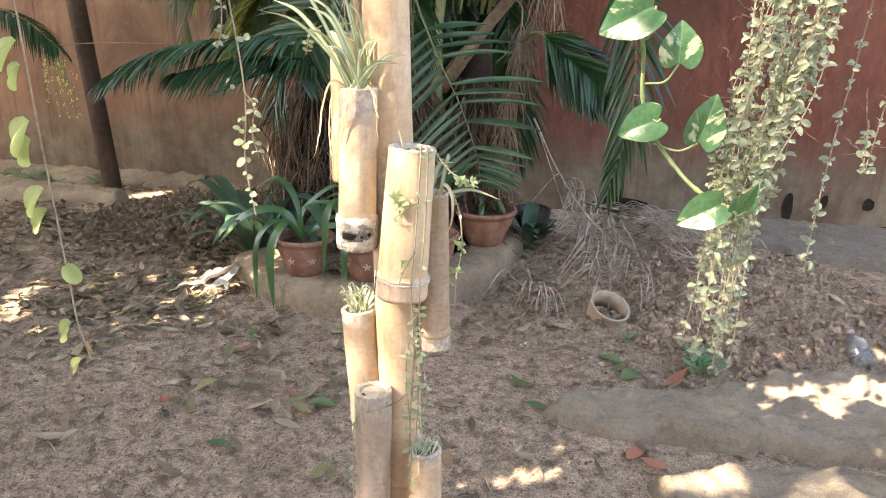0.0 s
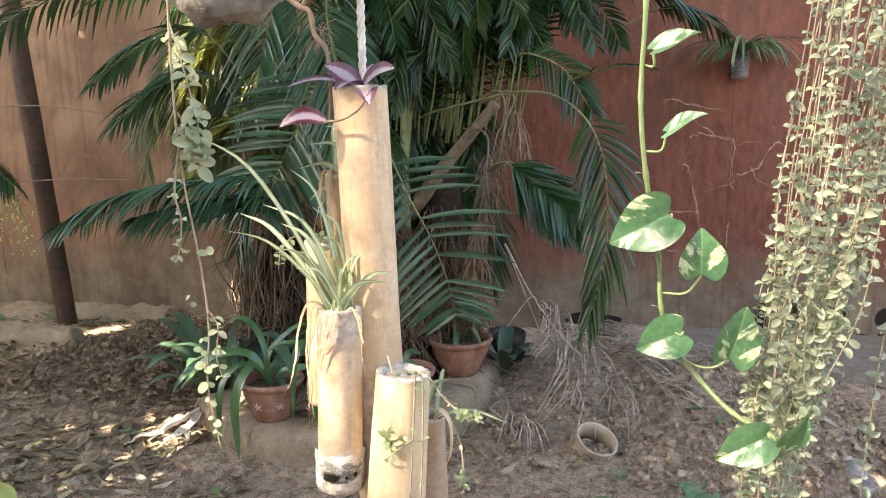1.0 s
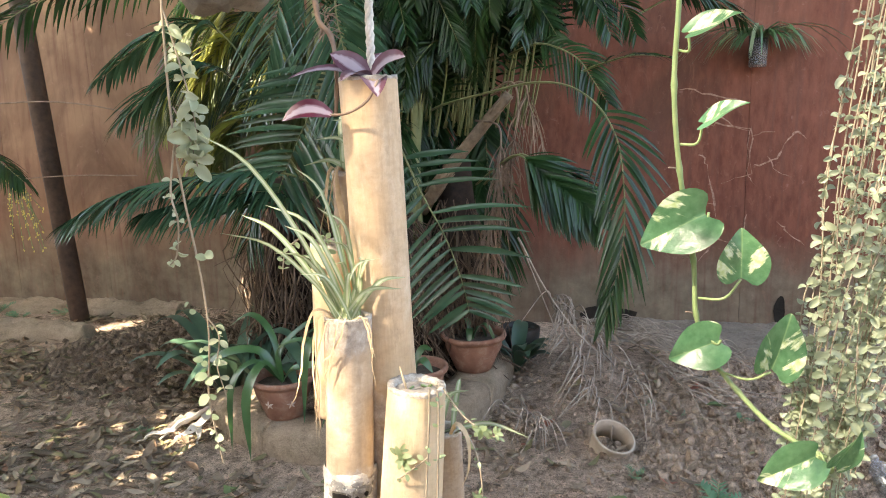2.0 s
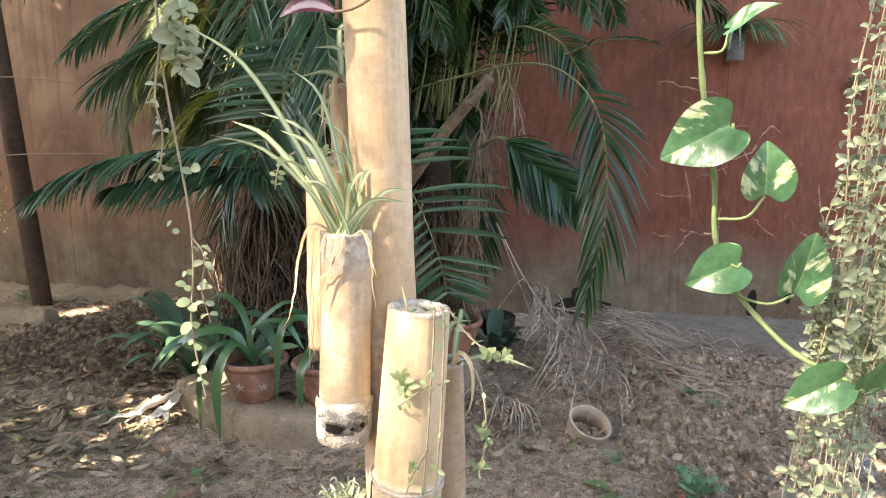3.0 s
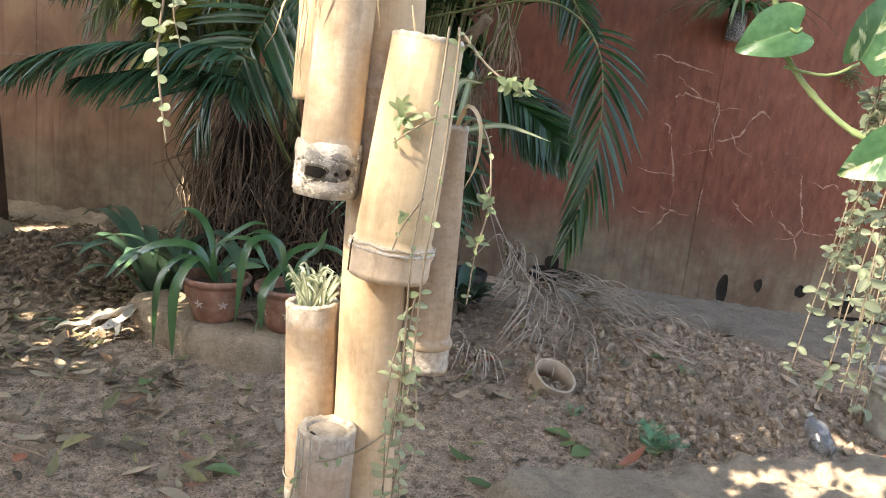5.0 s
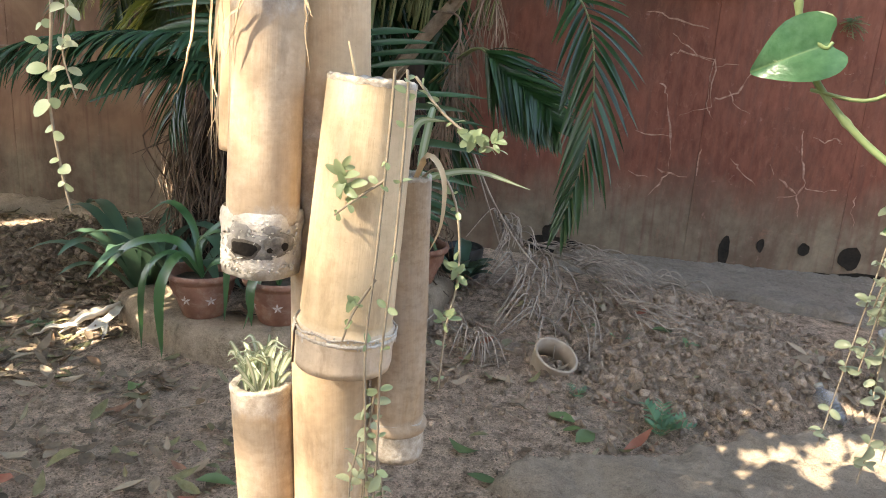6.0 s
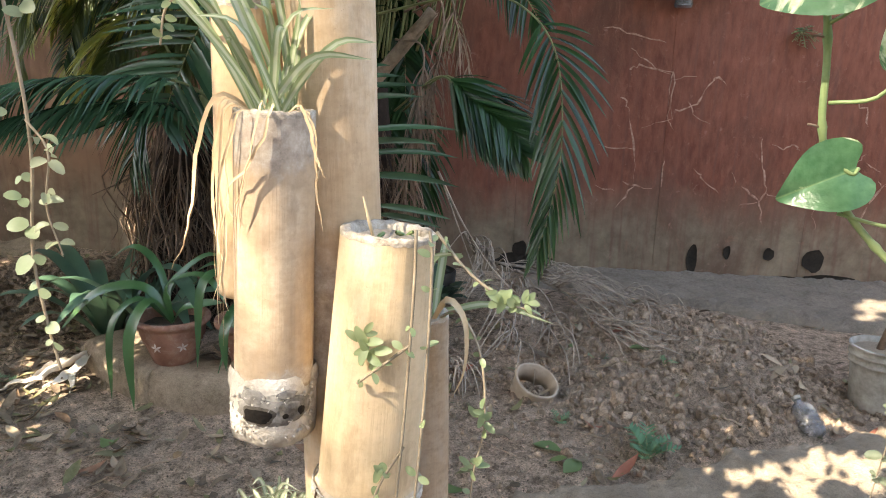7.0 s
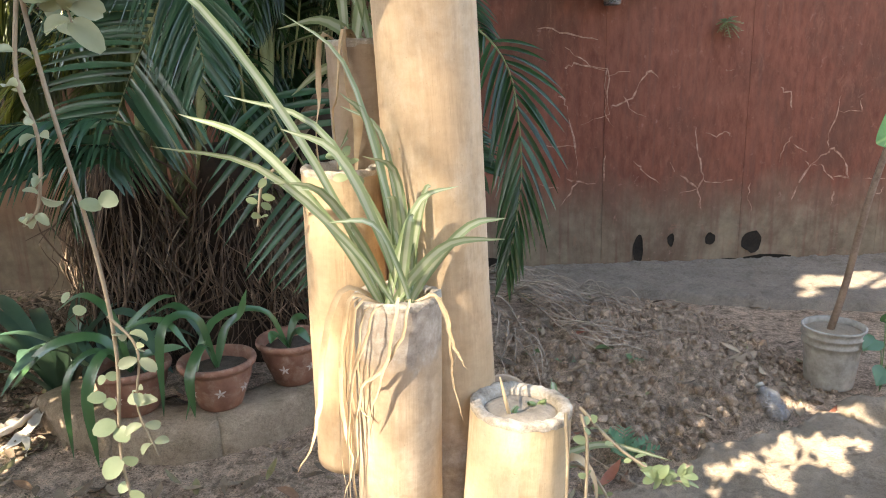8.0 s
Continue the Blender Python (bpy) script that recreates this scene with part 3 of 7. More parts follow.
def inside(poly, x, y):
    """How far (x, y) lies within a polygon; negative outside."""
    best, odd = 1e9, False
    for (ax, ay), (bx, by) in zip(poly, poly[1:] + poly[:1]):
        if (ay > y) != (by > y) and x < (bx - ax) * (y - ay) / (by - ay) + ax:
            odd = not odd
        t = max(0, min(1, ((x - ax) * (bx - ax) + (y - ay) * (by - ay)) / ((bx - ax) ** 2 + (by - ay) ** 2)))
        best = min(best, math.hypot(x - ax - t * (bx - ax), y - ay - t * (by - ay)))
    return best if odd else -best


def slab(poly, top, step=0.016, soft=0.05, ragged=0.06, lumpy=0.045, slope=(0, 0)):
    sh = Shape()
    x0, x1 = min(p[0] for p in poly) - 0.1, max(p[0] for p in poly) + 0.1
    y0, y1 = min(p[1] for p in poly) - 0.1, max(p[1] for p in poly) + 0.1
    nx, ny = int((x1 - x0) / step), int((y1 - y0) / step)
    index, verts, faces = {}, [], []
    for j in range(ny + 1):
        for i in range(nx + 1):
            x, y = x0 + i * step, y0 + j * step
            d = inside(poly, x, y) + ragged * fbm(x, y, 5)
            if d > -soft:
                s = max(0, min(1, (d + soft) / (2 * soft)))
                s = s * s * (3 - 2 * s)
                z = -0.08 + (top + 0.08 + slope[0] * (x - x0) + slope[1] * (y - y0)) * s + s * (lumpy * fbm(x, y, 4) + 0.014 * fbm(x, y + 3, 14) + 0.008 * fbm(x, y, 33))
                index[i, j] = len(verts)
                verts.append((x, y, z))
    for j in range(ny):
        for i in range(nx):
            q = [(i, j), (i + 1, j), (i + 1, j + 1), (i, j + 1)]
            if all(c in index for c in q):
                faces.append(tuple(index[c] for c in q))
    return sh.add(verts, faces)


solid("pavement", slab([(0.85, 5.55), (1.6, 5.45), (2.65, 5.0), (3.2, 4.85), (6.5, 4.6), (6.5, 6.05), (0.85, 6.05)], 0.06, 0.022, 0.03, 0.03, 0.010, slope=(0, 0.01)),
      PAVING, "worn cement strip along the wall foot", "pavement", kind="structure")
solid("cement_edging", slab([(0.58, 2.38), (0.84, 2.62), (1.23, 2.73), (1.72, 3.05), (2.3, 3.28), (3.4, 3.6), (3.4, 2.75), (2.1, 2.4), (1.5, 2.32), (0.9, 2.28)], 0.07, soft=0.03),
      CEMENT, "low broken cement edging in the soil, sunlit in patches", "edging", "cement edgings")
solid("cement_edging", slab([(1.1, 1.98), (1.35, 2.14), (1.66, 2.24), (2.1, 2.28), (3.2, 2.5), (3.2, 1.7), (1.3, 1.7)], 0.065, soft=0.03),
      CEMENT, "low broken cement edging in the soil, sunlit in patches", "edging", "cement edgings")
solid("concrete_kerb", slab([(-6.3, 4.72), (-4.3, 4.75), (-3.52, 4.82), (-3.5, 5.0), (-4.3, 5.06), (-6.3, 5.1)], 0.12, 0.022, 0.04, 0.015),
      CONCRETE, "old concrete kerb, cracked, half buried in soil", "kerb", "concrete kerbs")
solid("concrete_kerb", slab([(-6.3, 5.55), (-4.5, 5.55), (-3.9, 5.6), (-3.2, 5.72), (-3.2, 5.98), (-6.3, 5.98)], 0.06, 0.025, 0.045, 0.015),
      CONCRETE, "low concrete kerb along the wall foot", "kerb", "concrete kerbs")


# ---- wall ----
def box(sh, x0, x1, y0, y1, z0, z1, b=0.004):
    """A box with a narrow chamfer round its front."""
    v = [(x0, y1, z0), (x1, y1, z0), (x1, y1, z1), (x0, y1, z1), (x0, y0 + b, z0), (x1, y0 + b, z0), (x1, y0 + b, z1), (x0, y0 + b, z1),
         (x0 + b, y0, z0 + b), (x1 - b, y0, z0 + b), (x1 - b, y0, z1 - b), (x0 + b, y0, z1 - b)]
    f = [(0, 1, 2, 3)[::-1], (0, 1, 5, 4), (1, 2, 6, 5), (2, 3, 7, 6), (3, 0, 4, 7), (4, 5, 9, 8), (5, 6, 10, 9), (6, 7, 11, 10), (7, 4, 8, 11), (8, 9, 10, 11)]
    return sh.add(v, f)


JOINTS = [-9.9, -8.7, -7.5, -6.35, -5.25, -4.14, -2.75, -1.58, -0.42, 0.74, 1.90, 3.06, 4.22, 5.4, 6.6, 7.8, 9.0]
WALL_Y = 6.01
wall = thing("wall_north", "tall red-painted garden wall, stained and cracked", "wall", kind="structure")
part("core", box(Shape(), -10, 9.2, WALL_Y + 0.05, WALL_Y + 0.22, -0.2, 3.7), WALL, wall, smooth=False)
part("coping", box(Shape(), -10, 9.2, WALL_Y - 0.04, WALL_Y + 0.26, 3.7, 3.8), CEMENT, wall, "grey cement coping", smooth=False)
for a, b in zip(JOINTS, JOINTS[1:]):
    sh = box(Shape(), a + 0.0006, b - 0.0006, WALL_Y + rnd.uniform(-0.002, 0.002), WALL_Y + 0.05, -0.2, 3.69, 0.0022)
    part("panel", sh, WALL, wall, smooth=False)


# unseen walls, added to block low sky light from three sides
for name, x0, x1, y0, y1, h in (("wall_south", -10, 9.2, -7.2, -7.0, 5.8), ("wall_west", -10.2, -10, -7.2, 6.25, 3.4), ("wall_east", 9.2, 9.4, -7.2, 6.25, 3.2)):
    solid(name, box(Shape(), x0, x1, y0, y1, -0.2, h), CEMENT, "plain cement-rendered wall added out of view to close the garden", "wall", kind="structure", smooth=False)


def crack_line(pts, w):
    """A slightly proud ragged line of filler on the wall face."""
    r = random.Random(len(pts) * 13 + int(pts[0][0] * 100))
    sh = Shape()
    fine = []
    for (ax, az), (bx, bz) in zip(pts, pts[1:]):
        for k in range(4):
            t = k / 4
            fine.append((ax + (bx - ax) * t + r.uniform(-0.013, 0.013), az + (bz - az) * t + r.uniform(-0.013, 0.013)))
    fine.append(pts[-1])
    verts, faces = [], []
    for i, (x, z) in enumerate(fine):
        x2, z2 = fine[min(i + 1, len(fine) - 1)]
        x1, z1 = fine[max(i - 1, 0)]
        dx, dz = x2 - x1, z2 - z1
        n = math.hypot(dx, dz) or 1
        h = 0.62 * w * r.uniform(0.1, 1.4) * (0.35 if i in (0, len(fine) - 1) else 1)
        verts += [(x - dz / n * h, WALL_Y - 0.0045, z + dx / n * h), (x, WALL_Y - 0.006, z), (x + dz / n * h, WALL_Y - 0.0045, z - dx / n * h)]
    for i in range(len(fine) - 1):
        a = 3 * i
        faces += [(a, a + 1, a + 4, a + 3), (a + 1, a + 2, a + 5, a + 4)]
    return sh.add(verts, faces)


def crack(pts, w):
    """One branch of the filled cracks in the wall."""
    part("crack", crack_line(pts, w), CRACK, wall, "pale filled crack")


crack([(1.36, 2.01), (1.59, 1.96), (1.84, 1.9)], 0.011)
crack([(1.57, 1.85), (1.74, 1.73), (1.91, 1.66)], 0.008)
crack([(1.92, 1.63), (2.1, 1.65)], 0.01)
crack([(1.91, 1.7), (1.91, 1.5), (1.91, 1.3), (1.98, 1.22)], 0.007)
crack([(1.96, 1.38), (2.13, 1.44), (2.2, 1.6), (2.26, 1.65), (2.33, 1.59)], 0.011)
crack([(2.06, 1.46), (2.09, 1.35), (2.24, 1.29)], 0.008)
crack([(2.16, 0.93), (2.24, 0.84), (2.37, 0.74)], 0.01)
crack([(2.45, 0.92), (2.49, 0.83)], 0.007)
crack([(2.53, 0.8), (2.69, 0.69), (2.73, 0.51)], 0.011)
crack([(2.53, 0.65), (2.69, 0.69)], 0.008)
crack([(2.69, 0.69), (2.73, 0.79), (2.67, 0.97), (2.65, 1.19)], 0.01)
crack([(2.73, 0.76), (2.86, 0.73), (2.98, 0.75)], 0.007)
crack([(2.74, 1.15), (2.83, 1.11), (2.89, 1.15), (2.95, 1.11)], 0.011)
crack([(3.36, 0.89), (3.37, 1.01), (3.45, 1.1)], 0.008)
crack([(3.3, 1.48), (3.39, 1.44), (3.42, 1.32)], 0.01)
crack([(3.47, 1.02), (3.58, 0.96)], 0.007)
crack([(3.49, 0.58), (3.52, 0.69), (3.62, 0.85), (3.72, 0.94), (3.79, 0.98), (3.89, 0.9), (3.94, 0.74)], 0.011)
crack([(3.56, 0.89), (3.62, 0.85), (3.71, 0.85), (3.82, 0.72)], 0.008)
crack([(3.81, 0.76), (3.95, 0.73)], 0.01)
crack([(3.75, 0.98), (3.73, 1.09), (3.79, 1.26), (3.81, 1.41)], 0.007)
crack([(3.81, 1.28), (3.98, 1.29), (3.98, 1.38)], 0.011)
crack([(4.05, 0.72), (4.26, 0.72)], 0.008)
crack([(4.14, 0.61), (4.21, 0.59), (4.24, 0.65)], 0.01)
crack([(2.86, 1.64), (2.93, 1.64)], 0.007)
crack([(3.81, 0.52), (3.83, 0.63)], 0.011)
crack([(3.12, 0.72), (3.11, 0.59), (3.15, 0.48)], 0.008)
crack([(1.57, 1.7), (1.66, 1.72), (1.92, 1.68), (1.94, 1.32), (1.71, 1.24)], 0.01)
crack([(1.54, 1.48), (1.6, 1.39), (1.67, 1.07), (1.69, 0.81)], 0.011)
crack([(1.39, 1.09), (1.67, 1.07)], 0.009)
crack([(1.59, 0.8), (1.84, 0.76)], 0.01)
crack([(1.69, 0.78), (1.56, 0.59)], 0.011)
crack([(1.39, 0.76), (1.54, 0.73)], 0.009)
crack([(1.9, 0.77), (1.92, 0.99)], 0.01)


def burrow(x, z, rx, rz, seed):
    """A hollow in the wall foot: a flat patch with ragged rim, its shade painted."""
    sh = Shape()
    verts, faces = [], []
    for ring, (s, y) in enumerate(((1.0, -0.006), (0.85, -0.002), (0.55, 0.0), (0.0, 0.001))):
        for k in range(16):
            a = 2 * math.pi * k / 16
            q = s * (1 + 0.28 * noise.noise(Vector((math.cos(a) * 1.3 + seed, math.sin(a) * 1.3, seed))))
            verts.append((x + rx * q * math.cos(a), WALL_Y - 0.004 + y, z + rz * q * math.sin(a)))
    for ring in range(3):
        for k in range(16):
            a, b = ring * 16 + k, ring * 16 + (k + 1) % 16
            faces.append((a, b, b + 16, a + 16))
    return sh.add(verts, faces)


for i, (x, z, rx, rz) in enumerate(((2.215, 0.18, 0.045, 0.12), (2.485, 0.26, 0.032, 0.055), (2.82, 0.257, 0.05, 0.05), (3.172, 0.22, 0.085, 0.095),
                                    (3.33, 0.075, 0.2, 0.035), (2.98, 0.05, 0.13, 0.03), (0.82, 0.10, 0.23, 0.07), (0.80, 0.19, 0.06, 0.09))):
    part("hole", burrow(x, z, rx, rz, i * 3.7), HOLE, wall, "weep hole drawn as a near-black patch")


# ---- raised bed of concrete round the palm ----
def build_kerb_ring():
    line = bezier([(-1.56, 3.53, 0), (-1.14, 3.23, 0), (-0.72, 3.12, 0), (-0.32, 3.29, 0), (-0.02, 3.62, 0), (0.14, 4.05, 0), (0.2, 4.6, 0)], 60)
    prof = [(0.0, -0.1), (0.0, 0.02), (0.008, 0.14), (0.03, 0.172), (0.10, 0.18), (0.24, 0.18), (0.30, 0.165), (0.32, -0.1)]
    m = len(prof)
    ob = thing("planting_bed_edge", "curved low concrete edge of a planting bed, stained", "bed edge")
    for start, end in ((0, 13), (13, 25), (25, 37), (37, 49), (49, 60)):
        verts, faces = [], []
        for i in range(start, end + 1):
            t = (line[min(i + 1, 60)] - line[max(i - 1, 0)]).normalized()
            n = Vector((-t.y, t.x, 0))
            p = line[i] + t * (0.0004 if i == start else -0.0004 if i == end else 0)
            for o, z in prof:
                q = p + n * o
                q += Vector((fbm(q.x, q.y + z * 5, 6), fbm(q.x + 5, q.y + z * 5, 6), 0)) * 0.008
                verts.append((q.x, q.y, z + (0.006 * fbm(q.x, q.y, 9) if z > 0.1 else 0)))
        k = end - start
        for i in range(k):
            for c in range(m - 1):
                a = i * m + c
                faces.append((a, a + m, a + m + 1, a + 1))
        faces += [tuple(range(m)), tuple(range(k * m, (k + 1) * m))[::-1]]
        part("edge_length", Shape().add(verts, faces), CONCRETE, ob)


build_kerb_ring()


def flower_pot(at, r=0.155, h=0.25, turn=0.0, marks=True, label="round terracotta pot with a rolled rim and white motif"):
    pot = thing("flower_pot", label, "pot", "terracotta pots", at=Matrix.Translation(at) @ pose(0, 0, 0, 0, 0, turn))
    k = r / 0.155
    prof = [(0.0, 0.0), (0.080 * k, 0.0), (0.088 * k, 0.008), (0.108 * k, h * 0.3), (0.134 * k, h * 0.62), (0.138 * k, h * 0.78), (0.141 * k, h * 0.83),
            (0.155 * k, h * 0.87), (0.159 * k, h * 0.93), (0.156 * k, h * 0.985), (0.147 * k, h), (0.137 * k, h * 0.985), (0.13 * k, h * 0.9), (0.125 * k, h * 0.72)]
    part("body", lathe(Shape(), prof, 40, 0.02, at[0] * 7), TERRA, pot)
    sh = Shape()
    verts, faces = [(0, 0, h * 0.8)], []
    for ring in (0.45, 0.99):
        for j in range(24):
            a = j * math.pi / 12
            verts.append((0.128 * k * ring * math.cos(a), 0.128 * k * ring * math.sin(a), h * 0.78 + 0.012 * noise.noise(Vector((a * 2, ring * 5, at[1])))))
    for j in range(24):
        faces += [(0, 1 + j, 1 + (j + 1) % 24), (1 + j, 25 + j, 25 + (j + 1) % 24, 1 + (j + 1) % 24)]
    part("soil", sh.add(verts, faces), POTTING, pot, "dark potting soil")
    if marks:
        for base in (-1.95, -1.1, -0.2, -2.9):
            sh = Shape()
            for j in range(5):
                a = base + 0.19 * math.cos(j * 1.256 + 0.4)
                z = h * 0.47 + 0.027 * math.sin(j * 1.256 + 0.4)
                r0 = 0.1235 * k + (z - h * 0.47) * 0.19
                m0 = (r0 * 1.012 * math.cos(base), r0 * 1.012 * math.sin(base), h * 0.47)
                blade(sh, [m0, ((r0 + 0.004) * math.cos((a + base) / 2), (r0 + 0.004) * math.sin((a + base) / 2), (z + h * 0.47) / 2), ((r0 + 0.003) * math.cos(a), (r0 + 0.003) * math.sin(a), z)],
                      [0.0015, 0.0055, 0.001], 0.0, (math.cos(base), math.sin(base), 0))
            part("motif", sh, WHITEPAINT, pot, "faded white flower motif")
    return pot


POT_Z = 0.18
flower_pot((-0.95, 3.34, POT_Z), 0.182, 0.24, 15)
flower_pot((-0.55, 3.37, POT_Z), 0.182, 0.24, 40)
flower_pot((-0.24, 3.62, POT_Z), 0.178, 0.24, 70)
flower_pot((-0.03, 4.27, POT_Z), 0.215, 0.25, 20, False, "old terracotta pot, lime-streaked, on the bed edge")


def strap_plant(at, leaves, length, width, seed, name="strap_leaf_plant", label="dark green strap-leaved plant arching out of a terracotta pot", material=None, rise=0.8, spread=1.0, hang=1.75):
    r = random.Random(seed)
    ob = thing(name, label, "plant", "potted strap plants", at=Matrix.Translation(at))
    for i in range(leaves):
        a = i * 2.4 + r.uniform(-0.4, 0.4)
        L = length * r.uniform(0.7, 1.15)
        lift = rise * r.uniform(0.75, 1.25)
        pts = []
        for j in range(11):
            t = j / 10
            out = L * spread * (t * 0.9)
            z = L * lift * (t * 1.5 - hang * t * t)
            pts.append((out * math.cos(a) + 0.012 * math.cos(a), out * math.sin(a) + 0.012 * math.sin(a), z))
        sh = blade(Shape(), pts, swell(10, width * r.uniform(0.8, 1.15), 0.05, 0.5, 0.55), 0.25, (0, 0, 1), r.uniform(-0.3, 0.3))
        part("leaf", sh, material or STRAP, ob)
    return ob


def arching_plant(at, arches, width, label="dark green strap-leaved plant arching out of a terracotta pot"):
    """Each leaf follows its own arch from the soil."""
    ob = thing("strap_leaf_plant", label, "plant", "potted strap plants", at=Matrix.Translation(at))
    for k, arch in enumerate(arches):
        pts = bezier([(0, 0, 0), *arch], 14)
        part("leaf", blade(Shape(), pts, swell(14, width * (0.8 + 0.25 * ((k * 7) % 5) / 4), 0.05, 0.4, 0.6), 0.28, (0.05, -0.5, 1), 0.25 * (-1) ** k), STRAP, ob)


arching_plant((-0.95, 3.34, 0.375), [
    [(0.0, -0.02, 0.20), (0.20, -0.06, 0.27), (0.33, -0.09, 0.13)], [(0.08, -0.03, 0.09), (0.2, -0.06, 0.13), (0.30, -0.09, 0.15)],
    [(-0.12, -0.02, 0.18), (-0.35, -0.05, 0.15), (-0.54, -0.08, -0.04)], [(-0.12, -0.08, 0.14), (-0.22, -0.17, 0.02), (-0.22, -0.22, -0.33)],
    [(-0.06, -0.1, 0.14), (-0.12, -0.2, -0.02), (-0.1, -0.24, -0.36)], [(-0.1, 0.1, 0.24), (-0.25, 0.15, 0.34), (-0.4, 0.15, 0.26)], [(-0.05, 0.08, 0.15), (0.1, 0.14, 0.3), (0.2, 0.16, 0.32)]], 0.028)
arching_plant((-0.55, 3.36, 0.375), [
    [(-0.06, -0.03, 0.26), (-0.19, -0.12, 0.24), (-0.2, -0.2, -0.15)], [(-0.02, -0.08, 0.14), (-0.06, -0.19, 0.04), (-0.05, -0.22, -0.15)], [(0.04, 0.06, 0.16), (0.12, 0.07, 0.24), (0.16, 0.07, 0.36)],
    [(-0.08, 0.05, 0.18), (-0.2, 0.1, 0.28), (-0.32, 0.1, 0.24)]], 0.03)
arching_plant((-0.25, 3.58, 0.375), [
    [(-0.1, -0.05, 0.22), (-0.32, -0.2, 0.20), (-0.42, -0.38, -0.20)], [(0.04, -0.03, 0.08), (0.08, -0.05, 0.1), (0.13, -0.06, 0.04)], [(-0.03, -0.04, 0.06), (-0.05, -0.08, 0.10), (-0.06, -0.12, 0.07)],
    [(0.02, 0.04, 0.1), (0.05, 0.06, 0.14), (0.10, 0.06, 0.13)]], 0.026)
strap_plant((-0.04, 4.27, 0.38), 4, 0.34, 0.02, 8, rise=1.1, spread=0.5, label="sparse young plant with a few upright leaves in an old pot")
strap_plant((-1.55, 3.78, 0.02), 16, 0.95, 0.05, 21, "broad_leaf_plant", "bluish green broad-leaved plant growing beside the bed edge", STRAP_BLUE, 0.95, 0.7, 1.0)
strap_plant((-1.25, 3.72, 0.1), 13, 0.8, 0.042, 31, "broad_leaf_plant", "bluish green broad-leaved plant growing beside the bed edge", STRAP_BLUE, 0.85, 0.8, 1.15)
strap_plant((0.20, 4.66, 0.02), 14, 0.55, 0.05, 41, "broad_leaf_plant", "dark broad-leaved plant in the shade behind pots", STRAP_BLUE, 0.7, 0.6, 0.9)


def nursery_bag(at):
    ob = thing("nursery_bag", "black plastic nursery bag with soil, in the shade", "pot", at=Matrix.Translation(at))
    part("bag", lathe(Shape(), [(0, 0), (0.12, 0), (0.135, 0.08), (0.14, 0.15), (0.148, 0.24), (0.138, 0.25), (0.13, 0.2)], 24, 0.09, 2.0), BLACKBAG, ob)
    part("soil", lathe(Shape(), [(0.0, 0.205), (0.07, 0.21), (0.132, 0.20)], 20, 0.03), POTTING, ob)


nursery_bag((0.19, 4.98, 0.02))


# ---- palm clump ----
palm = thing("palm_clump", "clump of areca palms with dark arching fronds and brown root skirt", "palm")


def frond(pts, leaf, n=34, width=0.016, material=None, droop=0.5, start=0.3, flat=0.75, dry=False, parent=None, seed=0, sideup=(0, 0, 1), rr=0.008, along=1.0):
    """A feather frond: a curved rachis with two rows of leaflets."""
    r = random.Random(seed)
    line = bezier(pts, 40)
    sh = Shape()
    for i in range(n):
        t = start + (1 - start) * (i + 0.5) / n
        k = min(39, int(t * 40))
        p = line[k].lerp(line[k + 1], t * 40 - k)
        tan = (line[min(k + 2, 40)] - line[max(k - 1, 0)]).normalized()
        s = tan.cross(Vector(sideup))
        if s.length < 0.05:
            s = tan.orthogonal()
        s.normalize()
        up = s.cross(tan)
        L = leaf * (0.35 + 0.65 * math.sin(math.pi * min(1, 0.15 + 0.85 * (t - start) / (1 - start)) ** 0.8)) * r.uniform(0.85, 1.1)
        for side in (-1, 1):
            if r.random() < (0.25 if dry else 0.04):
                continue
            lean = along[0] + (along[1] - along[0]) * t if isinstance(along, tuple) else along
            way = (tan * (0.55 + 0.5 * t) * lean + s * side * flat + up * r.uniform(0.05, 0.25)).normalized()
            dr = droop * r.uniform(0.7, 1.3)
            seg = 5
            q = [p + way * L * (j / seg) + Vector((0, 0, -dr * L * (j / seg) ** 2)) for j in range(seg + 1)]
            blade(sh, q, swell(seg, width * r.uniform(0.8, 1.15), 0.04, 0.45, 0.35), 0.3, up + s * 0.3 * side + Vector((r.uniform(-0.55, 0.55), r.uniform(-0.55, 0.55), r.uniform(-0.3, 0.3))))
    ob = part("frond", sh, material or PALM, parent or palm)
    rs = Shape()
    tube(rs, line, [rr * (1 - 0.75 * i / 40) for i in range(41)], 6)
    part("rachis", rs, DRYPALM if dry else RACHIS, ob)
    return ob


FACE = (0, -1, 0.25)
UP = (0, 0, 1)
frond([(-0.75, 3.95, 1.15), (-0.8, 3.4, 1.52), (-1.15, 3.12, 1.56), (-1.6, 3.02, 1.48), (-1.95, 2.98, 1.32)], 0.31, 92, 0.0100, PALM_SHEEN, 0.65, seed=0, sideup=UP)
frond([(-0.8, 3.9, 1.0), (-0.9, 3.5, 1.4), (-1.2, 3.2, 1.44), (-1.55, 3.05, 1.36)], 0.30, 78, 0.0100, PALM_SHEEN, 0.7, seed=1, sideup=UP)
frond([(-0.5, 4.3, 1.5), (-0.6, 3.7, 2.5), (-0.55, 3.4, 2.4), (-0.45, 3.25, 2.1), (-0.4, 3.2, 1.75)], 0.42, 40, 0.012, PALM_SHEEN, 0.3, seed=3, sideup=FACE)
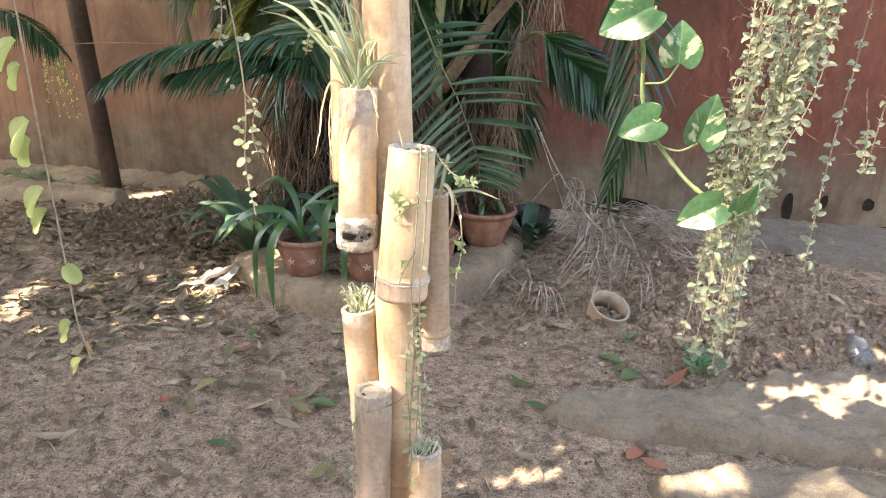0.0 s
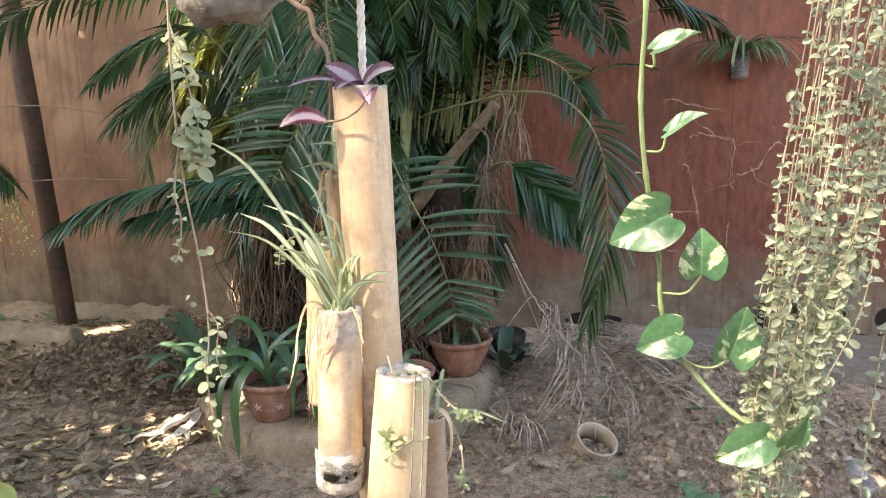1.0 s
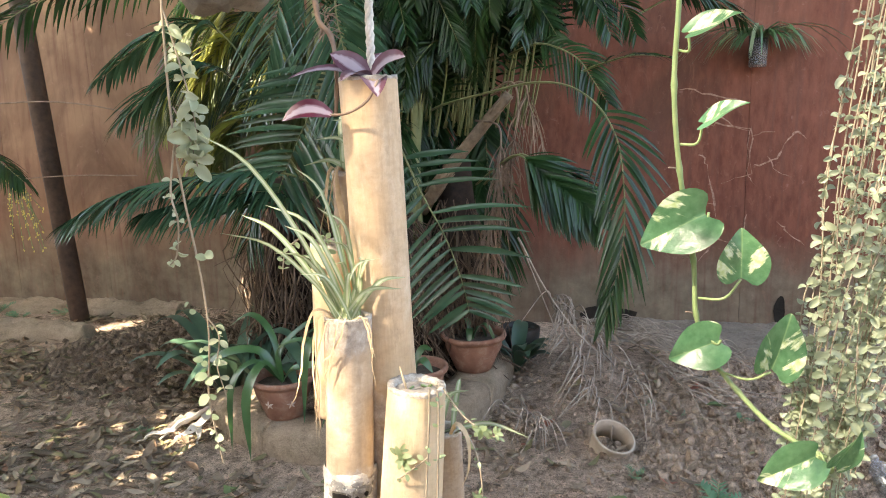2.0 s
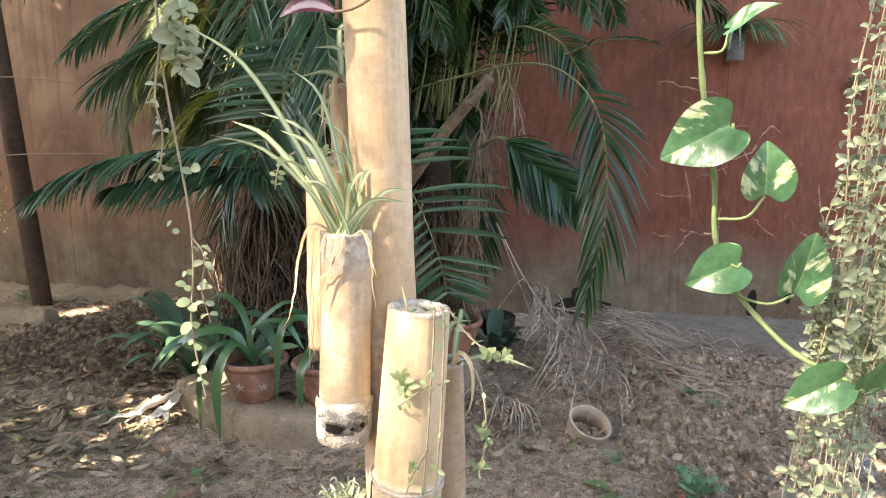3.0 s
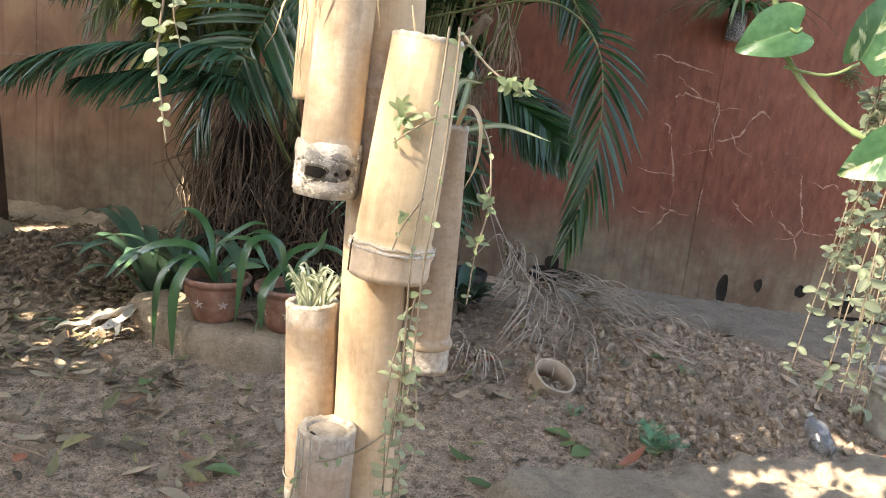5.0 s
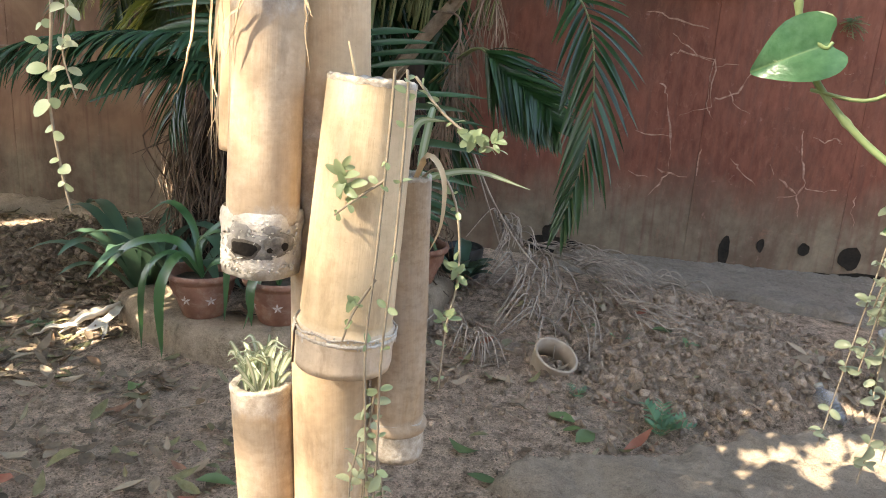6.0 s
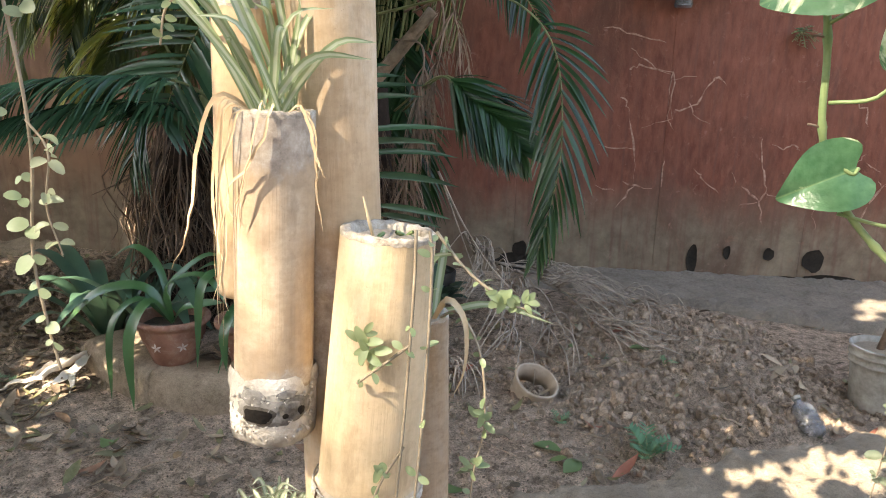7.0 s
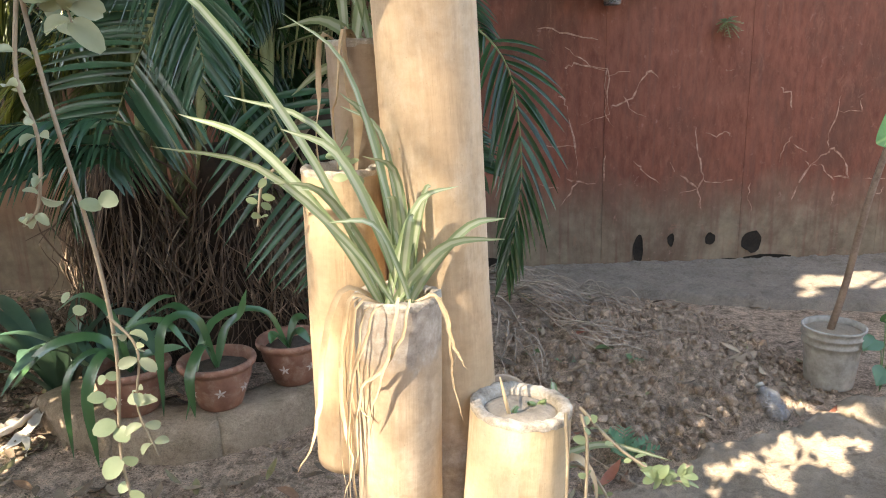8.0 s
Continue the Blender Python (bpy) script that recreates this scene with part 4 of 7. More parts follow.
frond([(-0.9, 4.4, 1.6), (-1.4, 4.1, 2.5), (-2.0, 4.0, 2.72), (-2.8, 3.95, 2.62), (-3.4, 3.9, 2.3)], 0.48, 44, 0.014, None, 0.5, seed=4, sideup=UP)
frond([(-1.4, 4.3, 2.0), (-1.65, 4.1, 2.42), (-2.0, 4.0, 2.38), (-2.4, 3.95, 2.12)], 0.36, 26, 0.017, PALM_SHEEN, 0.5, seed=5, sideup=UP)
frond([(-0.8, 4.5, 1.6), (-0.9, 4.2, 2.7), (-1.0, 3.9, 2.7), (-1.05, 3.7, 2.3), (-1.1, 3.6, 1.9)], 0.46, 40, 0.012, PALM_SHEEN, 0.4, seed=6, sideup=UP)
frond([(-1.1, 4.3, 1.3), (-1.5, 4.0, 2.1), (-1.85, 3.9, 2.1), (-2.2, 3.85, 1.85)], 0.40, 36, 0.012, PALM_SHEEN, 0.5, seed=7, sideup=UP)
frond([(-0.9, 4.6, 1.8), (-1.2, 4.5, 2.8), (-1.6, 4.4, 2.95), (-2.0, 4.3, 2.6)], 0.44, 40, 0.012, None, 0.5, seed=8, sideup=UP)
frond([(-0.9, 4.2, 0.9), (-1.1, 3.85, 1.5), (-1.2, 3.7, 1.45), (-1.25, 3.6, 1.1)], 0.36, 30, 0.011, None, 0.5, seed=10, sideup=UP)
frond([(-0.5, 4.3, 1.3), (-0.45, 4.0, 1.8), (-0.42, 3.85, 1.7), (-0.40, 3.8, 1.4)], 0.30, 30, 0.011, None, 0.4, seed=11, sideup=FACE)
for k in range(6):  # the thick back of the clump
    x = -1.35 + 0.15 * k
    frond([(x, 5.0, 1.0), (x + 0.05, 4.9, 2.0 + 0.3 * (k % 3)), (x + 0.15, 4.75, 2.35 + 0.3 * (k % 3)), (x + 0.25, 4.65, 2.0 + 0.3 * (k % 3)), (x + 0.3, 4.6, 1.4 + 0.25 * (k % 3))], 0.42, 44, 0.010, None, 0.6, seed=100 + k, sideup=FACE)
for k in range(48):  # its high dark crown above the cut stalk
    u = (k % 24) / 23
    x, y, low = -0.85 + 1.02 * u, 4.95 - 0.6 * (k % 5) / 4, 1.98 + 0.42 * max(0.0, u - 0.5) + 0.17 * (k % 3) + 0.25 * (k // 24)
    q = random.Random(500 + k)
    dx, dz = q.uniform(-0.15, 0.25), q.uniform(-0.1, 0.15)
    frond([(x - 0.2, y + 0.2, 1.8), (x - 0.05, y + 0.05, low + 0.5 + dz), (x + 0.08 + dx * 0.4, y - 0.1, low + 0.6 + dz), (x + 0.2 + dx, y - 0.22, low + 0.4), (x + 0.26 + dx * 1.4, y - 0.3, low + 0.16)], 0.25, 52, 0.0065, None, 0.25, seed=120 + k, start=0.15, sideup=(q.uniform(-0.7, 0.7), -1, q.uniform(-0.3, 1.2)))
for k in range(26):  # fine leaves in shade-darkened green fill the crown over the stalk
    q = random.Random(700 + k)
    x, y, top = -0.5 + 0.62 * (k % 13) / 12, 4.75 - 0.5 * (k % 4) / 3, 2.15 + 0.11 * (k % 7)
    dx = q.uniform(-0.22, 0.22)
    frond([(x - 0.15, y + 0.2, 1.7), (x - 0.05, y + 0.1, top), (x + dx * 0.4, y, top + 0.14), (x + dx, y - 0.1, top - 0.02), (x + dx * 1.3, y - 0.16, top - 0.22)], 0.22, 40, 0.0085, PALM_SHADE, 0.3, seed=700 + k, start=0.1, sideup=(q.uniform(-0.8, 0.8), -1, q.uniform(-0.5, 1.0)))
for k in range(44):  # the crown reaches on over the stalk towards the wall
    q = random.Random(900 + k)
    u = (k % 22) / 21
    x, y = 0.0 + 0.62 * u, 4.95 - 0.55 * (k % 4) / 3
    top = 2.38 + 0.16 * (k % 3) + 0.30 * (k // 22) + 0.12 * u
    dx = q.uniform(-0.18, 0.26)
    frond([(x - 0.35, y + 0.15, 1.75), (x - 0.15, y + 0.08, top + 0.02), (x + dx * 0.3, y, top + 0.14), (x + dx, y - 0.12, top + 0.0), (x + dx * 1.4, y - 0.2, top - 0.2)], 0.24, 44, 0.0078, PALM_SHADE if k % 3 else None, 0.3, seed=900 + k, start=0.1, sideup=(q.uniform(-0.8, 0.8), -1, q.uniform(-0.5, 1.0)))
for k in range(16):  # olive fronds that hang before the wall beside the canes
    q = random.Random(980 + k)
    x, z = -2.35 + 0.055 * k, 1.55 + 0.13 * (k % 6) + q.uniform(-0.08, 0.08)
    frond([(x + 0.6, 4.75, 1.0), (x + 0.4, 4.65, z + 0.35), (x + 0.15, 4.55, z + 0.42), (x - 0.05, 4.5, z + 0.22), (x - 0.15 + q.uniform(-0.1, 0.1), 4.45, z - 0.08)], 0.27, 34, 0.0085, (PALM_OLIVE, PALM_OLIVE, PALM_YELLOW, PALM_SHADE)[k % 4], 0.45, seed=980 + k, sideup=(q.uniform(-0.6, 0.6), -1, 0.6))
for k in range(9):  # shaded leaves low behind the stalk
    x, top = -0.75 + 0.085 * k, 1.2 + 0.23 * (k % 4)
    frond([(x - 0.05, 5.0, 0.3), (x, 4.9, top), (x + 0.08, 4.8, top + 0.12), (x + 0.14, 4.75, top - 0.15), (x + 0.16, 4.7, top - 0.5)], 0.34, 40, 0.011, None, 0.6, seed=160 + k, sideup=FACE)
for i, pts in enumerate(([(-1.4, 4.7, 1.4), (-1.6, 4.6, 2.3), (-1.9, 4.5, 2.3), (-2.15, 4.45, 1.85)], [(-1.5, 4.8, 1.5), (-1.55, 4.7, 2.6), (-1.75, 4.6, 2.65), (-2.0, 4.5, 2.2)],
                         [(-1.3, 4.6, 1.0), (-1.5, 4.5, 1.8), (-1.75, 4.4, 1.8), (-2.0, 4.35, 1.45)], [(-1.2, 4.8, 1.5), (-1.3, 4.8, 2.5), (-1.5, 4.75, 2.5), (-1.7, 4.7, 2.1)])):
    frond(pts, 0.4, 34, 0.012, PALM_YELLOW, 0.5, seed=50 + i)

for k in range(12):
    q = random.Random(300 + k)
    x, z = -1.75 + 0.075 * k, 1.3 + 0.14 * (k % 6) + q.uniform(-0.1, 0.1)
    frond([(x + 0.35, 4.9, 0.8), (x + 0.2, 4.8, z + 0.3), (x, 4.7, z + 0.5), (x - 0.2, 4.6, z + 0.32), (x - 0.35 + q.uniform(-0.1, 0.1), 4.55, z)], 0.30, 38, 0.009, PALM_OLIVE, 0.4, seed=300 + k, sideup=(q.uniform(-0.6, 0.6), -1, 0.6))
# fronds over the cut stalk and before the wall
frond([(-0.5, 4.0, 1.6), (-0.52, 3.6, 2.3), (-0.60, 3.45, 2.12), (-0.69, 3.42, 1.93), (-0.79, 3.40, 1.74), (-0.89, 3.4, 1.54), (-0.97, 3.4, 1.36)], 0.48, 26, 0.017, PALM_SHEEN, 0.2, 0.33, 1.0, seed=207, sideup=FACE, along=0.5)
frond([(-0.45, 4.0, 1.2), (-0.36, 3.6, 1.80), (-0.26, 3.5, 1.67), (-0.14, 3.45, 1.44), (-0.01, 3.42, 1.21), (0.08, 3.4, 0.98), (0.12, 3.4, 0.8)], 0.50, 19, 0.018, PALM_SHEEN, 0.15, 0.36, 1.0, seed=201, sideup=FACE, along=0.35)
frond([(0.0, 4.3, 1.4), (0.29, 3.95, 1.60), (0.43, 3.9, 1.50), (0.58, 3.85, 1.38), (0.76, 3.8, 1.22)], 0.34, 34, 0.015, None, 0.10, 0.33, 0.85, seed=202, sideup=FACE, along=1.7)
frond([(0.05, 4.3, 1.4), (0.30, 3.98, 1.60), (0.46, 3.93, 1.53), (0.60, 3.88, 1.43), (0.72, 3.82, 1.31)], 0.32, 30, 0.014, None, 0.30, 0.33, 0.9, seed=203, sideup=(0.4, -1, 0.9), along=1.2)
frond([(-0.3, 4.35, 1.87), (-0.15, 4.2, 1.91), (0.27, 4.0, 1.99), (0.45, 3.8, 2.0), (0.61, 3.6, 1.97), (0.74, 3.45, 1.89), (0.83, 3.3, 1.77), (0.88, 3.25, 1.61), (0.90, 3.2, 1.32), (0.87, 3.15, 1.1), (0.82, 3.1, 0.88)], 0.31, 22, 0.0120, None, 0.3, 0.54, 0.7, seed=204, sideup=FACE, along=(-1.2, 2.4))
frond([(0.2, 4.4, 2.2), (0.41, 4.2, 2.24), (0.62, 4.1, 2.15), (0.72, 4.05, 2.02), (0.81, 4.0, 1.88)], 0.22, 26, 0.009, None, 0.5, 0.25, 0.8, seed=205, sideup=FACE)
frond([(0.62, 4.1, 2.05), (0.78, 4.0, 2.10), (0.95, 3.9, 2.13), (1.12, 3.85, 2.11)], 0.2, 9, 0.008, None, 0.3, 0.1, 0.5, seed=206)
for k in range(40):  # the palms' crown overhead, out of view, added to shade clump and wall
    q = random.Random(1200 + k)
    a = 2.4 * k
    cx, cy, z = q.uniform(-1.3, 0.3), q.uniform(4.2, 4.9), q.uniform(3.0, 3.8)
    dx, dy = math.cos(a) * q.uniform(0.7, 1.3), math.sin(a) * q.uniform(0.6, 1.1)
    frond([(cx, cy, z - 0.3), (cx + dx * 0.3, cy + dy * 0.3, z + 0.15), (cx + dx * 0.7, cy + dy * 0.7, z + 0.2), (cx + dx, min(5.7, cy + dy), z + 0.02)], 0.40, 40, 0.015, None, 0.4, seed=1200 + k, start=0.2)
r = random.Random(5)
for i in range(9):
    sh = Shape()
    bx, by = -1.35 + 0.115 * i + r.uniform(-0.05, 0.05), 4.55 + r.uniform(-0.25, 0.25)
    top = (bx * 0.95 + r.uniform(-0.25, 0.25), by + r.uniform(-0.1, 0.3), 3.2)
    line = bezier([(bx, by, 0.05), (bx + r.uniform(-0.05, 0.05), by, 1.0), top], 40)
    tube(sh, line, [0.034 + (0.006 if k % 6 == 0 else 0) - 0.012 * k / 40 for k in range(41)], 10)
    part("cane", sh, CANE, palm)


def root_skirt(cx, cy, rx, ry, z0, z1, n, seed):
    sh = Shape()
    r = random.Random(seed)
    for i in range(n):
        a = r.uniform(0, 2 * math.pi)
        q = r.uniform(0.5, 1.05)
        x, y = cx + rx * q * math.cos(a), cy + ry * q * math.sin(a)
        zt = r.uniform(z1 * 0.4, z1)
        k = r.uniform(0.7, 1.35)
        zb = z0 if r.random() < 0.5 else r.uniform(z0, zt * 0.7)
        j = lambda: r.gauss(0, 0.065)
        pts = bezier([(cx + (x - cx) * 0.6, cy + (y - cy) * 0.6, zt), (x + j(), y + j(), zt * 0.7 + zb * 0.3), (x + j(), y + j(), zt * 0.35 + zb * 0.65), (cx + (x - cx) * k + 2 * j(), cy + (y - cy) * k + j(), zb)], 8)
        w = r.uniform(0.0014, 0.0045) if r.random() < 0.85 else r.uniform(0.005, 0.009)
        tube(sh, pts, [w] * 8 + [w * 0.4], 4, False)
    return sh


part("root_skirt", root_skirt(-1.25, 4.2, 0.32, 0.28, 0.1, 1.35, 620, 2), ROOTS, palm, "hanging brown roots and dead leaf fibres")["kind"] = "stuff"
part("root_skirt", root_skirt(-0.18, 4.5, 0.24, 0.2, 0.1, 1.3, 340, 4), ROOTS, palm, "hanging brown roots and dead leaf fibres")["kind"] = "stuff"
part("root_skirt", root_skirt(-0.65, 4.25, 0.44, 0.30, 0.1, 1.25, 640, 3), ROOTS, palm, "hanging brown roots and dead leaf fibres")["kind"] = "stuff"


def trunk_mass(cx, cy, rx, z1, seed):
    sh = Shape()
    lathe(sh, [(rx, 0.0), (rx * 0.92, 0.3), (rx * 0.72, 0.7), (rx * 0.6, 1.1), (rx * 0.4, z1), (0.0, z1)], 20, 0.25, seed)
    return sh


part("trunk", trunk_mass(0, 0, 0.26, 1.4, 1.0), TRUNK, palm, "fibrous trunk base, near-black with the clump's inner shade", at=Matrix.Translation((-1.25, 4.22, 0.05)))
part("trunk", trunk_mass(0, 0, 0.24, 1.5, 7.0), TRUNK, palm, "fibrous trunk base, near-black with the clump's inner shade", at=Matrix.Translation((-0.2, 4.62, 0.02)))
part("trunk", trunk_mass(0, 0, 0.34, 1.3, 4.0), TRUNK, palm, "fibrous trunk base, near-black with the clump's inner shade", at=Matrix.Translation((-0.65, 4.3, 0.05)))

# a cut stalk that leans out of the clump
sh = Shape()
line = bezier([(-0.42, 4.5, 1.2), (-0.14, 4.35, 1.55), (0.22, 4.22, 1.95)], 16)
tube(sh, line, [0.046 - 0.012 * k / 16 + 0.006 * noise.noise(Vector((k * 0.7, 0, 0))) for k in range(17)], 10)
stalk = part("cut_stalk", sh, STALKWOOD, palm, "dry brown cut palm stalk with a split fibrous end")
q = random.Random(61)
ends = (line[-1] - line[-3]).normalized()
for k in range(26):  # splinters along it and at its torn end
    a, at = q.uniform(0, 6.283), q.randrange(3, 17)
    out = (ends.orthogonal().normalized() * math.cos(a) + ends.cross(ends.orthogonal().normalized()) * math.sin(a)) * (0.044 - 0.012 * at / 16)
    p = line[at] + out - ends * 0.09
    rad = q.uniform(0.004, 0.009)
    part("splinter", tube(Shape(), [p, p + ends * 0.05 + out * 0.1, p + ends * q.uniform(0.1, 0.14) + out * q.uniform(0.0, 0.22)], [rad, rad, rad * 0.3], 5), STALKWOOD, stalk)

# dead fronds that hang from the clump
for i, pts in enumerate(([(0.05, 4.3, 1.95), (0.25, 4.18, 2.02), (0.29, 4.1, 1.8), (0.22, 4.08, 1.48), (0.13, 4.05, 1.16), (0.08, 4.05, 0.8)],
                         [(0.1, 4.3, 1.95), (0.31, 4.15, 2.02), (0.36, 4.1, 1.88), (0.40, 4.1, 1.78), (0.45, 4.1, 1.62)],
                         [(0.0, 4.3, 1.8), (0.18, 4.12, 1.75), (0.17, 4.05, 1.45), (0.10, 4.05, 1.0), (0.12, 4.05, 0.7)])):
    q = random.Random(80 + i)
    line = bezier(pts, 40)
    tube(sp := Shape(), line, [0.007 - 0.004 * k / 40 for k in range(41)], 6)
    dead = part("dead_frond", sp, WITHERED, palm, "withered brown frond hanging limp")
    for j in range(78 if i != 1 else 26):
        k = q.randrange(14, 40)
        p, L, j1 = line[k], q.uniform(0.16, 0.42), lambda s: q.uniform(-s, s)
        dx, dy = j1(0.10), j1(0.06)
        strand = bezier([p, p + Vector((dx * 0.5 + j1(0.008), dy * 0.5, -0.25 * L)), p + Vector((dx * 0.85 + j1(0.012), dy * 0.8, -0.6 * L)), p + Vector((dx + j1(0.02), dy, -L))], 9)
        part("leaflet", blade(Shape(), strand, swell(9, q.uniform(0.0025, 0.006), 0.1, 0.6, 0.3), q.uniform(0.3, 1.2), (q.uniform(-1, 1), -1, 0.2), q.uniform(-0.7, 0.7)), WITHERED, dead)


# ---- heap of dry fronds beside the mound ----
def dry_frond(path, n, seed, reach=1.0, spread=0.45):
    """A fallen frond: a draped spine with stiff rolled-up leaflets that run on along it."""
    r = random.Random(seed)
    ob = thing("dry_frond", "fallen dry palm frond, grey and brittle, on the soil", "dry frond", "heap of dry fronds")

    def drape(p, lift):
        return Vector((p.x, p.y, max(p.z, ground_z(p.x, p.y) + lift)))

    spine = [drape(p, 0.03) for p in bezier(path, 20)]
    tube(sp := Shape(), spine, [0.011 - 0.007 * k / 20 for k in range(21)], 6)
    part("rachis", sp, DRYPALM, ob)
    turn = r.choice((-1, 1)) * r.uniform(0.25, 0.6)
    for i in range(n):
        t = r.uniform(0.05, 0.97)
        k = int(t * 20)
        p = spine[k].lerp(spine[k + 1], t * 20 - k)
        way = (spine[min(20, k + 2)] - spine[max(0, k - 2)])
        way = Vector((way.x, way.y, 0)).normalized()
        side = Vector((-way.y, way.x, 0))
        a = r.uniform(0.05, spread) * r.choice((-1, 1))
        L = r.uniform(0.28, 0.62) * reach
        w = way * math.cos(a) + side * math.sin(a)
        bend, arch, lift = turn + r.uniform(-0.28, 0.28), 0.11 * r.uniform(0.0, 1), r.uniform(0.012, 0.05)
        pts = [drape(p + w * L * j / 8 + side * bend * L * (j / 8) ** 2 + Vector((0, 0, arch * math.sin(math.pi * j / 8) - 0.16 * L * (j / 8) ** 2)), lift * (1 - 0.5 * j / 8)) for j in range(9)]
        w = r.uniform(0.0036, 0.0066)
        part("leaflet", tube(Shape(), pts, [w * (1 - 0.55 * j / 8) for j in range(9)], 5), DRYPALM, ob)


dry_frond([(0.40, 4.95, 0.55), (0.52, 4.72, 0.36), (0.66, 4.35, 0.2), (0.80, 3.92, 0.1)], 40, 1, 0.75)
dry_frond([(0.46, 5.05, 0.5), (0.66, 4.75, 0.32), (0.9, 4.35, 0.2), (1.05, 3.95, 0.1)], 40, 2, 0.75)
dry_frond([(0.62, 5.15, 0.30), (0.95, 5.1, 0.26), (1.3, 4.95, 0.2), (1.6, 4.7, 0.1)], 36, 3, 0.8)
dry_frond([(0.75, 4.95, 0.3), (1.0, 4.75, 0.26), (1.2, 4.45, 0.2), (1.32, 4.1, 0.12)], 34, 5, 0.8)
dry_frond([(0.85, 5.2, 0.22), (1.15, 5.15, 0.2), (1.45, 5.1, 0.15), (1.75, 4.95, 0.1)], 26, 6, 0.7)
dry_frond([(0.20, 3.95, 0.08), (0.32, 3.82, 0.06), (0.45, 3.70, 0.04)], 26, 4, 0.5, 0.9)
sh = Shape()
tube(sh, bezier([(0.26, 4.35, 1.05), (0.42, 4.4, 0.72), (0.62, 4.45, 0.42), (0.85, 4.4, 0.22)], 14), [0.008 - 0.004 * k / 14 for k in range(15)], 6)
tube(sh, bezier([(0.26, 4.35, 1.05), (0.40, 4.45, 0.65), (0.52, 4.55, 0.30)], 10), 0.005, 5)
part("dead_stalk", sh, DRYPALM, palm, "thin dead frond stalk drooping to the ground")


# ---- wooden post, wall planter, weeds ----
def build_post():
    sh = Shape()
    line = [Vector((-4.05, 5.43, -0.1)).lerp(Vector((-4.33, 5.43, 3.3)), k / 20) for k in range(21)]
    tube(sh, line, [0.085 + 0.006 * noise.noise(Vector((0, 0, k * 0.7))) for k in range(21)], 14)
    solid("wooden_post", sh, POSTWOOD, "dark brown upright post standing before the wall", "post")


build_post()
sh = Shape()
tube(sh, bezier([(-5.2, 5.2, 2.0), (-3.6, 4.9, 2.02), (-2.4, 4.6, 1.85), (-1.6, 4.45, 1.7)], 20), 0.006, 5)
solid("dry_branch", sh, TWIG, "thin dry branch arching across before the wall", "branch", "dry branches")
sh = Shape()
tube(sh, bezier([(-5.2, 5.1, 1.3), (-3.6, 4.8, 1.42), (-2.6, 4.5, 1.45)], 16), 0.005, 5)
solid("dry_branch", sh, TWIG, "thin dry branch arching across before the wall", "branch", "dry branches")


def bottle_planter():
    ob = thing("bottle_planter", "clear cut plastic bottle nailed to the wall as planter", "planter", at=Matrix.Translation((1.925, 5.93, 2.15)))
    part("bottle", lathe(Shape(), [(0, 0), (0.06, 0), (0.068, 0.015), (0.064, 0.05), (0.07, 0.1), (0.07, 0.24), (0.067, 0.24), (0.066, 0.1), (0.06, 0.02), (0, 0.012)], 24), PLASTIC, ob)
    part("soil", lathe(Shape(), [(0, 0.014), (0.055, 0.02), (0.062, 0.08), (0.063, 0.15), (0.03, 0.17), (0, 0.175)], 16, 0.1), POTTING, ob)
    part("nail", tube(Shape(), [(0, 0.0, 0.2), (0, 0.085, 0.205)], 0.004, 6), POSTWOOD, ob, "rusty nail through the bottle's back")
    plant = thing("grass_plant", "arching narrow-leaved green plant in a wall bottle", "plant", at=Matrix.Translation((1.925, 5.9, 2.34)))
    r = random.Random(9)
    for i in range(84):
        a = r.uniform(0, 2 * math.pi)
        L = r.uniform(0.28, 0.66)
        c = 0.8 + 0.4 * r.random()
        pts = [(L * t * math.cos(a) * c, 0.75 * L * t * math.sin(a) - 0.1 * t, L * (0.9 * t - 1.15 * t * t)) for t in (0, 0.2, 0.4, 0.6, 0.8, 1)]
        pts = [(x, min(y, 0.05), z) for x, y, z in pts]
        part("leaf", blade(Shape(), pts, swell(5, 0.0115, 0.05, 0.6), 0.3), STRAP if i % 4 else CREEPER, plant)


bottle_planter()
frond([(1.0, 5.2, 2.5), (1.25, 5.3, 2.62), (1.5, 5.4, 2.6), (1.75, 5.5, 2.45)], 0.3, 26, 0.012, None, 0.5, seed=71)
frond([(0.4, 5.2, 2.7), (0.8, 5.2, 2.85), (1.2, 5.2, 2.75), (1.5, 5.2, 2.55)], 0.34, 28, 0.013, None, 0.6, seed=72)


